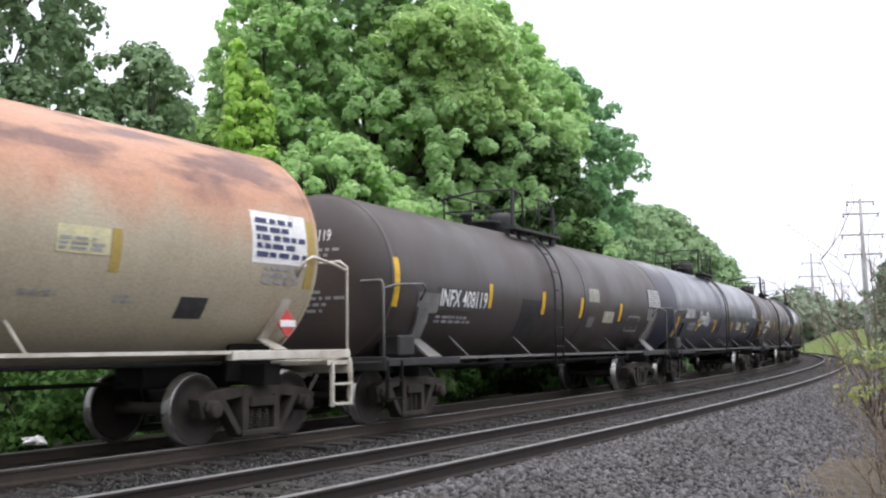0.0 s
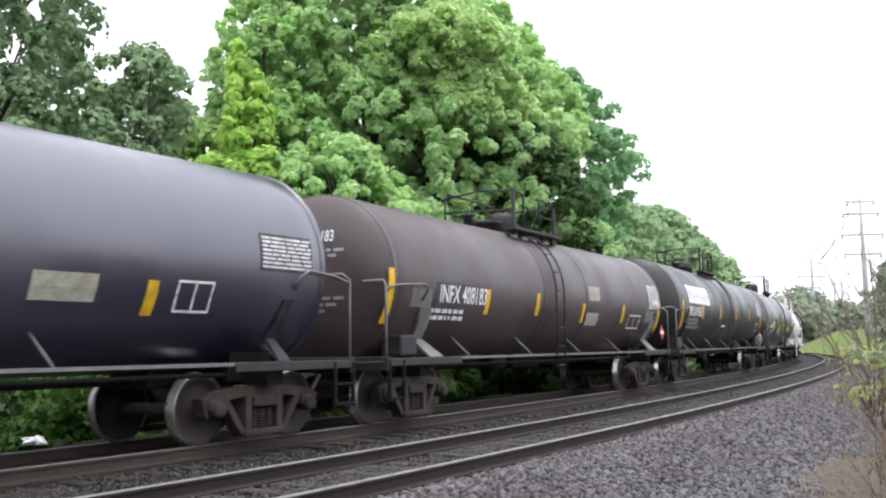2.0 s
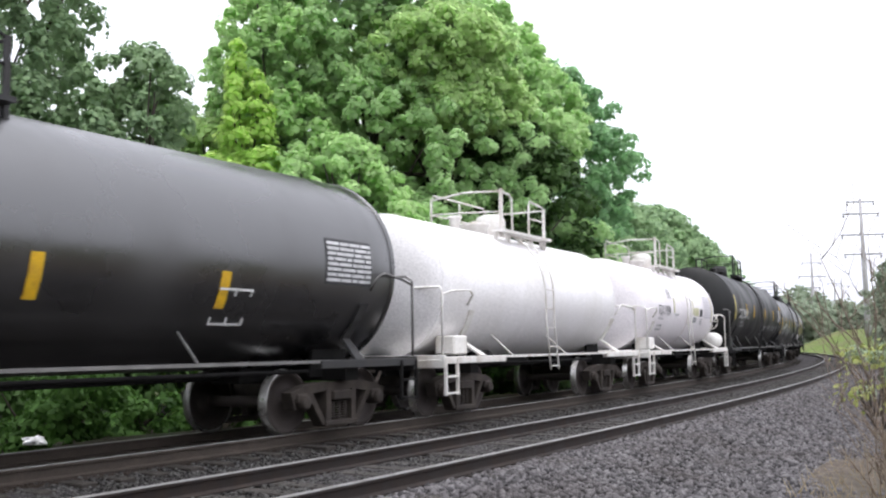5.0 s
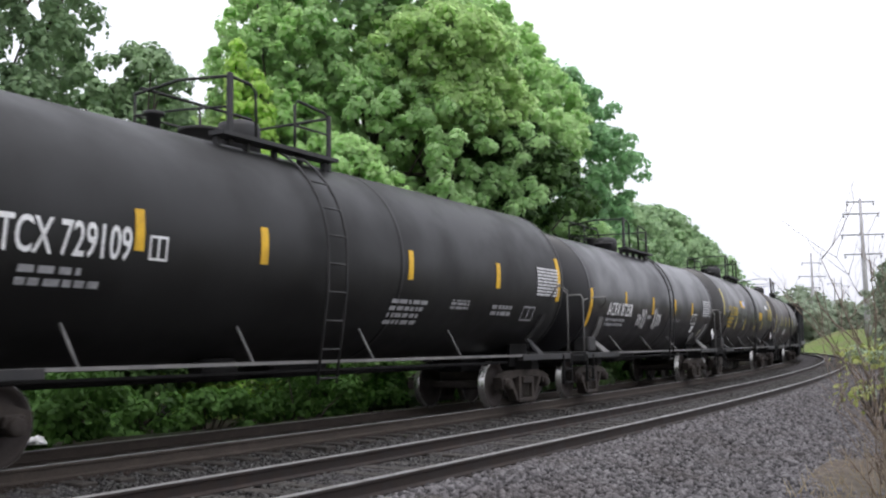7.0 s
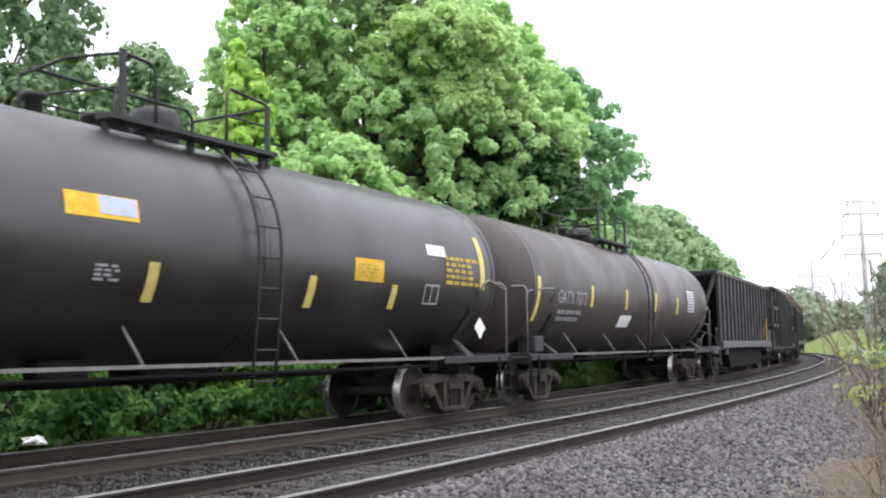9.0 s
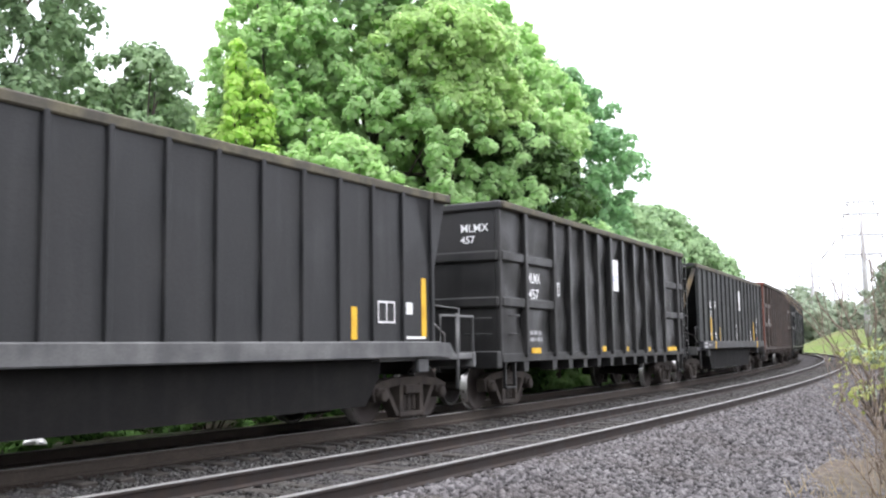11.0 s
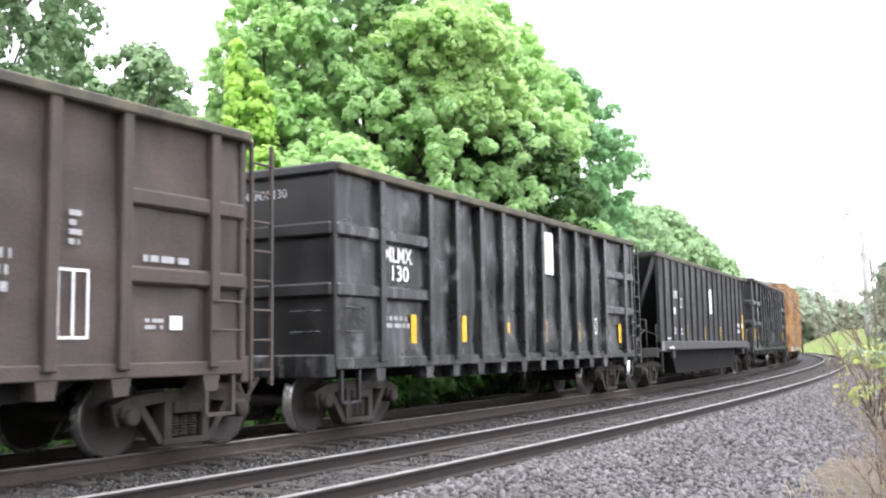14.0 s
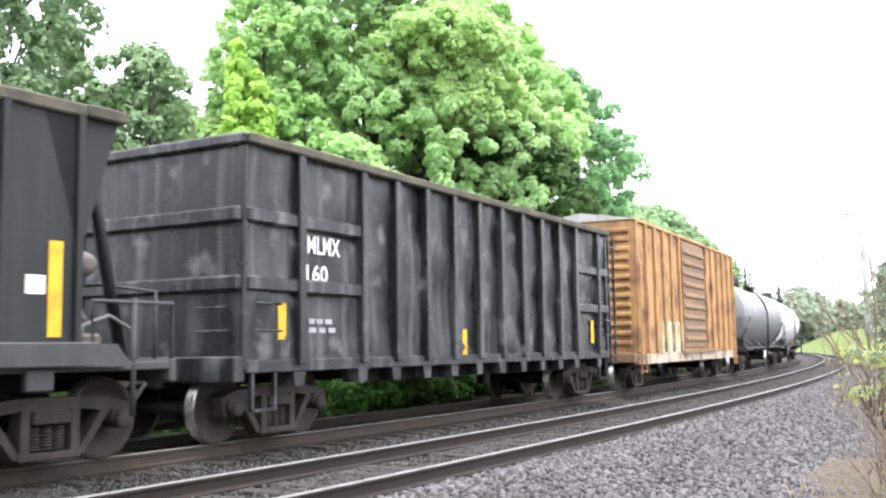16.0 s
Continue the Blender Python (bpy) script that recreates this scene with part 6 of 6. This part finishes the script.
scribble(C14, 4.92, 2.02, 0.42, 0.26, WHITE, K14, 180)
panel(C17, -7.30, -6.86, 1.04, 1.30, GREY_STEEL, ("flat", 1.60), "corner_plate", "scuffed pale grey corner plate")
for z, y0, y1 in ((3.50, 0.53, 0.09), (3.33, 0.58, 0.30), (3.19, 0.52, -0.21), (3.01, 0.46, 0.30)):
    k = (3.68 - z) / 2.61
    x = -LEN[17] / 2 + 0.50 + 2.47 * k
    part("end_lettering", box(x - 0.05, x - 0.02, y1, y0, z - 0.03, z + 0.04), GREYTXT, C17, "small painted lettering on the slope sheet")
diamond(C9, 4.45, 1.42, 0.22, GREY_STEEL, K9)
diamond(C1, 6.70, 1.42, 0.22, GREY_STEEL, K1)
panel(C9, 5.05, 5.2, 1.5, 1.7, CREAM_LABEL, K9, "label_plate")

# ---------------------------------------------------------------- vegetation
def leaf_cloud(centres, radii, per, size, seed, flat=0.9):
    """Small folded leaves over the shells of many tufts; each leaf faces outwards and a little up."""
    rng = np.random.default_rng(seed)
    c, r = np.asarray(centres, float), np.asarray(radii, float)
    n = len(c) * per
    idx = np.repeat(np.arange(len(c)), per)
    d = rng.normal(size=(n, 3))
    d /= np.linalg.norm(d, axis=1)[:, None]
    d[:, 2] = np.where(d[:, 2] < -0.55, -d[:, 2] * 0.5, d[:, 2])
    rr = r[idx] * (0.62 + 0.45 * rng.random(n) ** 0.7)
    p = c[idx] + d * rr[:, None] * np.array([1, 1, flat])
    sz = size * (0.6 + 0.8 * rng.random(n))
    nrm = d * 0.95 + rng.normal(size=(n, 3)) * 0.32 + np.array([0, 0, 0.40])
    nrm /= np.linalg.norm(nrm, axis=1)[:, None]
    t = np.cross(nrm, rng.normal(size=(n, 3)))
    t /= np.linalg.norm(t, axis=1)[:, None] + 1e-9
    b = np.cross(nrm, t)
    q = np.stack([p - t * sz[:, None] * 0.55, p + b * sz[:, None] * 0.46 - nrm * sz[:, None] * 0.10, p + t * sz[:, None] * 0.6, p - b * sz[:, None] * 0.46 - nrm * sz[:, None] * 0.10], 1)
    faces = np.array([(0, 1, 2), (0, 2, 3)])[None] + 4 * np.arange(n)[:, None, None]
    return array_mesh("leaves", q.reshape(-1, 3), faces.reshape(-1, 3))


def tree(name, x, y, height, spread, base, leaf, label, seed, clumps=110, per=260, size=0.17, clump=1.0, trunk=0.22, group="trees behind the train", cone=False):
    rng = random.Random(seed)
    t = tagged(new(name), label, "tree", group)
    t.location = (x, y, -0.6)
    height += 0.6
    base += 0.6
    mid, half = (height + base) / 2, (height - base) / 2
    cs, rs = [], []
    lobes = [(rng.uniform(0, 6.28), rng.uniform(-0.5, 0.8), rng.uniform(0.12, 0.3)) for _ in range(7)]
    for k in range(clumps):
        z = rng.uniform(-0.97, 1.0)
        a = rng.uniform(0, 2 * math.pi)
        if cone:
            z = 1 - 2 * math.sqrt(rng.random())
        rim = 0.12 + 0.88 * (1 - z) / 2 if cone else math.sqrt(max(0.02, 1 - abs(z) ** 2.3))
        bulge = 1 + sum(g * math.cos(a - la) * max(0, 1 - abs(z - lz) * 1.4) for la, lz, g in lobes)
        way = Vector((math.cos(a) * rim, math.sin(a) * rim, z))
        bulge *= 1 + 0.30 * noise.noise(way * 2.1 + Vector((seed, 0, 0))) + 0.20 * noise.noise(way * 5.0 + Vector((0, seed, 0)))
        rr = spread * rim * bulge * rng.uniform(0.5, 1.0) ** 0.5
        cr = clump * rng.uniform(0.55, 1.15)
        cs.append((rr * math.cos(a), rr * math.sin(a), mid + z * half - cr * 0.3))
        rs.append(cr)
    part_mesh("crown", leaf_cloud(cs, rs, per, size, seed), leaf, t)
    bm = bmesh.new()
    top = Vector((rng.uniform(-0.4, 0.4), rng.uniform(-0.4, 0.4), base + half * 1.3))
    trunk_pts = [Vector((0, 0, -0.1)), Vector((0.05, 0, base * 0.6)), top * 0.6 + Vector((0.1, 0.05, 0)), top]
    bm_tube(bm, trunk_pts, trunk, trunk * 0.3, 9)
    order = sorted(range(len(cs)), key=lambda k: rng.random())[:min(26, clumps // 14)]
    for k in order:
        c = Vector(cs[k])
        f = rng.uniform(0.25, 0.9)
        s = trunk_pts[1].lerp(top, f)
        m = s.lerp(c, 0.5) + Vector((0, 0, rng.uniform(0.0, 0.5)))
        bm_tube(bm, [s, m, c], trunk * 0.35, 0.02, 5)
    part("trunk", bm, BARK, t)
    return t


def bush(x, y, w, h, leaf, seed, clumps=14, per=170, size=0.13, label="leafy green bush at the track edge", z0=-0.6, group="bushes by the far track"):
    rng = random.Random(seed)
    t = tagged(new("bush"), label, "bush", group)
    t.location = (x, y, z0)
    cs = [(rng.uniform(-w, w) * 0.8, rng.uniform(-w, w) * 0.6, rng.uniform(0.15, 0.95) * h) for _ in range(clumps)]
    rs = [rng.uniform(0.3, 0.55) * min(1.3, max(0.6, h * 0.6)) for _ in range(clumps)]
    part_mesh("foliage", leaf_cloud(cs, rs, per, size, seed), leaf, t)
    bm = bmesh.new()
    for c in cs[:9]:
        bm_tube(bm, [(c[0] * 0.2, c[1] * 0.2, -0.05), (c[0] * 0.6, c[1] * 0.6, c[2] * 0.6), c], 0.03, 0.008, 4)
    part("stem_tangle", bm, BARK, t)
    return t


tree("maple_tree", -10.7, 21.5, 12.6, 2.9, 1.0, LEAF_DARK, "dark green broadleaf tree with gaps in its crown", 11, 700, 80, 0.13, 0.36)
tree("maple_tree", -6.9, 22.0, 8.0, 1.25, 5.2, LEAF_DARK, "slim dark green tree with spreading twigs", 41, 66, 80, 0.13, 0.28, 0.06)
tree("maple_tree", -8.9, 28.5, 8.9, 2.2, 0.0, LEAF_DARK, "low dark green tree between taller crowns", 43, 680, 80, 0.14, 0.38, 0.12)
tree("maple_tree", -8.7, 24.5, 6.4, 2.3, -0.3, LEAF_DARK, "low dense dark green tree", 49, 380, 90, 0.14, 0.40, 0.1)
tree("maple_tree", -6.5, 26.6, 7.4, 1.25, -0.4, LEAF_OLIVE, "slim yellow-green young tree", 50, 300, 70, 0.14, 0.32, 0.08)
tree("maple_tree", -4.6, 27.6, 12.6, 2.0, 1.0, LEAF_BRIGHT, "tall fresh green tree at the edge of the wood", 52, 760, 66, 0.15, 0.31, 0.16)
tree("maple_tree", 0.9, 34.0, 13.2, 3.2, 5.6, LEAF_BRIGHT, "tall fresh green tree with rounded clumps", 42, 950, 66, 0.16, 0.36)
tree("maple_tree", -2.05, 29.5, 14.4, 3.9, 2.2, LEAF_COOL, "tall cool green maple with dense rounded tufts", 12, 2100, 64, 0.15, 0.31)
tree("maple_tree", 0.3, 28.2, 11.0, 2.5, 7.4, LEAF_OLIVE, "yellow-green maple crown hanging over dark shade", 44, 560, 64, 0.15, 0.31, 0.16)
tree("maple_tree", 2.7, 37.0, 12.2, 3.8, 2.4, LEAF_MID, "tall green broadleaf tree with shaded crown", 13, 1200, 72, 0.17, 0.40)
# added dark tree: its leaf colour paints the shaded zone below the crown
tree("maple_tree", 1.7, 30.2, 8.6, 2.3, -0.4, LEAF_SHADE, "understorey tree with shade in its dark leaf colour", 45, 360, 90, 0.16, 0.45, 0.14)
tree("maple_tree", 3.9, 34.0, 5.8, 2.2, -0.4, LEAF_COOL, "green young tree below the tall crowns", 53, 300, 72, 0.15, 0.36, 0.14)
tree("maple_tree", -5.2, 25.6, 9.4, 1.9, -0.4, LEAF_LIME, "slender lime-green young tree", 14, 460, 66, 0.14, 0.31, 0.1, cone=True)
tree("maple_tree", -5.75, 25.0, 6.0, 1.8, -0.4, LEAF_LIME, "bushy lime-green young tree", 48, 300, 72, 0.14, 0.34, 0.1)
tree("maple_tree", -2.6, 25.2, 6.6, 2.3, -0.4, LEAF_BRIGHT, "low fresh green young tree with tufted leaves", 46, 520, 64, 0.14, 0.30, 0.12)
tree("maple_tree", -1.0, 26.0, 5.2, 1.7, -0.4, LEAF_COOL, "low green sapling with tufted leaves", 47, 220, 70, 0.14, 0.34, 0.08)
# trees along the curve, slightly haze-greyed by leaf colour
tree("maple_tree", 6.9, 45.0, 8.2, 3.0, 0.0, LEAF_MIDHAZE, "medium fresh green tree", 15, 520, 72, 0.17, 0.44, 0.15)
tree("maple_tree", 12.0, 56.0, 8.9, 3.1, 0.0, LEAF_MIDHAZE, "medium green tree on the curve", 16, 420, 64, 0.22, 0.5, 0.15)
tree("maple_tree", 17.8, 71.0, 9.0, 3.3, 0.0, LEAF_MIDHAZE, "green tree on the curve", 17, 340, 60, 0.26, 0.6, 0.15)
tree("maple_tree", 23.2, 85.0, 8.8, 3.0, 0.0, LEAF_MIDHAZE, "green tree far along the curve", 18, 260, 56, 0.3, 0.7, 0.15)
tree("maple_tree", 27.6, 100.0, 6.8, 2.8, 0.0, LEAF_MIDHAZE, "small green tree far along the curve", 19, 200, 56, 0.34, 0.7, 0.15)
# floor sheet behind the far track, coloured dark to paint the woods' shade
SHADED_FLOOR = ground_mat("shaded_woodland_floor", (0.016, 0.013, 0.009), (0.04, 0.032, 0.022), (0.02, 0.028, 0.012), 0.8, 14)
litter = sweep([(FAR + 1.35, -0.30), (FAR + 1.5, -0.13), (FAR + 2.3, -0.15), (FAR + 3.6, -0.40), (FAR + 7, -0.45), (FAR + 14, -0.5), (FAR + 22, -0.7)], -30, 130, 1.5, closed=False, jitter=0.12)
structure(part("woodland_floor", litter, SHADED_FLOOR, smooth=True), "woodland floor with the trees' shade in its dark colour", "ground")
rng = random.Random(5)
# low bushes, mostly in the shade-darkened undergrowth colour
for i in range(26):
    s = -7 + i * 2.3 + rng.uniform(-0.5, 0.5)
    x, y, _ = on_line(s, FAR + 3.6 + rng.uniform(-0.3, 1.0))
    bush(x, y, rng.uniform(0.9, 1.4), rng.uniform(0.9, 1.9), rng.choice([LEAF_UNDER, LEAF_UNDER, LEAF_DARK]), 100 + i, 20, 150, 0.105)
# taller thicket: shade painted into its leaves, and it blocks sky light from behind
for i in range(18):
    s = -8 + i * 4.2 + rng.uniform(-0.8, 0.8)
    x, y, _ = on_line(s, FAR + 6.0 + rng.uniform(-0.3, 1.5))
    bush(x, y, rng.uniform(1.6, 2.4), rng.uniform(2.2, 3.6), LEAF_SHADE, 200 + i, 24, 200, 0.17, "tall thicket with shade in its dark leaf colour", group="thicket behind the far track")


def litter_bag(x, y, z, size, seed):
    """A crumpled white bag caught in the bushes."""
    bm = bmesh.new()
    bmesh.ops.create_icosphere(bm, subdivisions=3, radius=size)
    for v in bm.verts:
        k = 1 + 0.5 * noise.noise(v.co * 9 + Vector((seed, 0, 0))) + 0.3 * noise.noise(v.co * 23)
        v.co = Vector((v.co.x * k * 1.3, v.co.y * k, max(-size * 0.3, v.co.z * k * 0.6)))
    ob = part("plastic_bag", bm, WHITE)
    ob.location = (x, y, z)
    return tagged(ob, "crumpled white plastic bag among the bushes", "litter")


litter_bag(-5.95, 14.6, -0.10, 0.13, 3)


# unseen trees added behind the camera to darken light and reflections on the tanks
for i in range(8):
    tree("maple_tree", -24 + i * 6.6, -15.0 - (i * 31 % 5), 9.5 + (i * 17 % 4) * 0.7, 3.6, 0.0, LEAF_DARK, "unseen tree added behind the camera to dim reflections", 500 + i, 60, 60, 0.45, 1.1, 0.2, "trees on the near side")


# far side of the curve: grassy bank, woods with haze put into the leaf colour
def bank(name, s0, s1, lats, heights, material, label):
    bm = sweep(list(zip(lats, heights)), s0, s1, 2.0, closed=False, jitter=0.5)
    structure(part(name, bm, material, smooth=True), label, "bank")


GRASSY = ground_mat("spring_grass_bank", (0.0820, 0.1312, 0.0287), (0.1804, 0.2378, 0.0656), (0.1640, 0.1640, 0.0738), 0.25, 5)
bank("grass_bank", 66, 150, [-4.0, -6.0, -9.0, -13.0, -20.0, -34.0], [-0.62, -0.3, 1.0, 2.6, 3.2, 2.4], GRASSY, "spring green grassy bank outside the curve")
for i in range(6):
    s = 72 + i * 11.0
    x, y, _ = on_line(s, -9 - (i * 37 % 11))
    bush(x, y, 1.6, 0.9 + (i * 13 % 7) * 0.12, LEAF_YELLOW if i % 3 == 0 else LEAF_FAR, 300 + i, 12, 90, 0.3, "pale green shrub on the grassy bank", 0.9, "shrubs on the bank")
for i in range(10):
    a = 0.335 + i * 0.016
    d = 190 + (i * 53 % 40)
    tree("far_tree", d * a * 1.02, d, 9.0 + (i * 29 % 5) * 0.8 - i * 0.25, 5.5, 0.0, LEAF_HAZE, "distant tree with haze in its leaf colour", 400 + i, 40, 90, 0.9, 2.6, 0.3, "distant woods")
# pole-line trees share the haze-tinted leaf colour
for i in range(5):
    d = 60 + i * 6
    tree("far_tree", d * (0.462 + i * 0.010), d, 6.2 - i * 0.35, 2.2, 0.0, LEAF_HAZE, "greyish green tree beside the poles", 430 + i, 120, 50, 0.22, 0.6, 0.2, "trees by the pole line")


# pole line
def power_pole(x, y, height, arms, label, r=0.36, tilt=0.0):
    p = tagged(new("power_pole"), label, "power pole", "pole line")
    p.matrix_basis = pose(x, y, -0.7, 0, tilt, 0)
    bm = bmesh.new()
    bm_tube(bm, [(0, 0, 0), (0, 0, height * 0.5), (0, 0, height + 0.7)], r, r * 0.35, 10)
    part("pole", bm, WOOD_POLE, p)
    for z, half in arms:
        arm = part("crossarm", box(-half, half, -0.09, 0.09, z + 0.66, z + 0.84, 0.02), STEEL_ARM, p)
        for sx in (-1, 1):
            part("insulator", lathe([(0, 0.04), (0.05, 0.13), (0.3, 0.13), (0.35, 0.04)], (sx * half * 0.92, 0, z + 0.25), "z", 8), STEEL_ARM, arm)
    return p


power_pole(56.0, 130.5, 20.2, [(19.7, 1.9), (18.1, 2.5), (15.3, 2.9), (12.7, 2.6)], "tall grey power pole with four crossarms", 0.5, -1.3)
power_pole(79.2, 212.0, 20.2, [(18.0, 2.2), (15.1, 3.0), (12.7, 1.8)], "tall grey power pole farther along the line", 0.5)
power_pole(118.0, 298.0, 20.5, [(18.5, 2.2)], "distant grey wooden power pole", 0.5)
power_pole(125.0, 310.0, 21.5, [(18.5, 2.2)], "distant grey wooden power pole", 0.5)


# bare twiggy shrubs, dry grass and a yellow-green bush on the verge
def twig_shrub(x, y, h, lean, seed, stems=7, label="bare brown twiggy shrub", thick=0.008):
    rng = random.Random(seed)
    t = tagged(new("bare_shrub"), label, "shrub", "bare shrubs on the verge")
    t.location = (x, y, -0.45)
    bm = bmesh.new()

    def grow(p, d, length, r, depth):
        pts = [p]
        for k in range(4):
            d = (d + Vector((rng.uniform(-0.25, 0.25), rng.uniform(-0.25, 0.25), rng.uniform(-0.12, 0.2)))).normalized()
            pts.append(pts[-1] + d * length / 4)
        bm_tube(bm, pts, r, r * 0.45, 4)
        if depth:
            for k in range(rng.randint(2, 4)):
                q = pts[rng.randint(1, 4)]
                e = (d + Vector((rng.uniform(-0.9, 0.9), rng.uniform(-0.9, 0.9), rng.uniform(-0.3, 0.6)))).normalized()
                grow(q, e, length * rng.uniform(0.4, 0.7), r * 0.55, depth - 1)

    for k in range(stems):
        d = Vector((lean + rng.uniform(-0.5, 0.5), rng.uniform(-0.4, 0.4), 1)).normalized()
        grow(Vector((rng.uniform(-0.15, 0.15), rng.uniform(-0.15, 0.15), 0)), d, h * rng.uniform(0.45, 0.8), thick, 2)
    part("branch_tangle", bm, TWIG, t)
    return t


twig_shrub(5.45, 12.2, 2.2, -0.3, 21, 4)
twig_shrub(6.1, 13.6, 2.1, -0.2, 22, 4)
twig_shrub(6.95, 15.5, 2.0, -0.25, 23, 4)
twig_shrub(4.75, 10.8, 1.2, -0.3, 24, 5)
twig_shrub(8.8, 19.5, 2.4, -0.3, 25, 4)
twig_shrub(7.9, 18.0, 2.0, -0.3, 51, 4)
twig_shrub(10.4, 24.0, 2.2, -0.3, 52, 4)
twig_shrub(12.4, 28.0, 2.2, -0.2, 53, 4)
twig_shrub(5.05, 11.4, 1.5, -0.1, 56, 5)
twig_shrub(15.6, 36.5, 6.6, -0.4, 26, 5, "bare thin-branched young tree", 0.035)
twig_shrub(19.6, 44.0, 8.5, -0.35, 27, 4, "bare thin-branched young tree", 0.045)
bush(8.75, 20.0, 0.8, 1.5, LEAF_YELLOW, 31, 7, 15, 0.12, "sparse yellow-green leafy bush on the verge", -0.4, "verge bushes")
bush(9.9, 23.0, 1.0, 1.6, LEAF_YELLOW, 32, 8, 18, 0.12, "sparse yellow-green leafy bush on the verge", -0.4, "verge bushes")
bush(12.5, 28.5, 1.6, 1.4, LEAF_FAR, 33, 14, 110, 0.14, "grey-green low bush on the verge", -0.4, "verge bushes")


def dry_grass(count, seed):
    rng = np.random.default_rng(seed)
    s = 1 + 40 * rng.random(count) ** 1.4
    lat = -3.8 - 4.5 * rng.random(count) ** 0.8
    x, y = on_line_many(s, lat)
    z = height_at(lat) - 0.02
    h = 0.08 + 0.22 * rng.random(count) ** 2
    a = rng.random(count) * 6.28
    wx, wy = np.cos(a) * 0.008, np.sin(a) * 0.008
    lx, ly = rng.normal(size=count) * h * 0.5, rng.normal(size=count) * h * 0.5
    v = np.stack([np.stack([x - wx, y - wy, z], -1), np.stack([x + wx, y + wy, z], -1), np.stack([x + lx, y + ly, z + h], -1)], 1)
    ob = part_mesh("dry_grass", array_mesh("dry_grass", v.reshape(-1, 3), np.arange(count * 3).reshape(-1, 3)), GRASS_DRY)
    tagged(ob, "dry straw-coloured grass on the verge", "grass", kind="stuff")


dry_grass(9000, 9)


# ---------------------------------------------------------------- the train's run
def car_pose(joint, length, t):
    s = joint - SPEED * t
    ax, ay, _ = on_line(s + 2.0, FAR)
    bx, by, _ = on_line(s + length - 2.0, FAR)
    return pose((ax + bx) / 2, (ay + by) / 2, 0.0, -LEAN, 0, math.degrees(math.atan2(by - ay, bx - ax)))


def motions():
    for car, joint, length in zip(CARS, JOINTS, LEN):
        times = [k * 0.25 for k in range(65)]
        walk(car, [(t, car_pose(joint, length, t)) for t in times])
    front = {car: (joint, length) for car, joint, length in zip(CARS, JOINTS, LEN)}
    for wheelset, car, off in WHEELSETS:
        joint, length = front[car]
        u = joint + length / 2 + off
        # the wheel rolls while it passes before the camera; far off it is hidden in the curve
        t0 = max(0.0, (u - 34) / SPEED)
        t1 = min(16.0, (u + 8) / SPEED)
        where = Matrix.Translation(wheelset.location)
        rows = [(0.0, where)] if t0 > 0.05 else []
        k0, k1 = math.ceil(t0 * FPS), math.floor(t1 * FPS)
        turn = 0.0
        for k in range(k0, k1 + 1):
            turn = -(k - k0) * SPEED / FPS / WR
            rows.append((k / FPS, where @ Matrix.Rotation(turn, 4, "Y")))
        if not rows or rows[-1][0] < 15.95:
            rows.append((16.0, where @ Matrix.Rotation(turn, 4, "Y")))
        if len(rows) < 2:
            rows = [(0.0, where), (16.0, where)]
        walk(wheelset, rows)


motions()
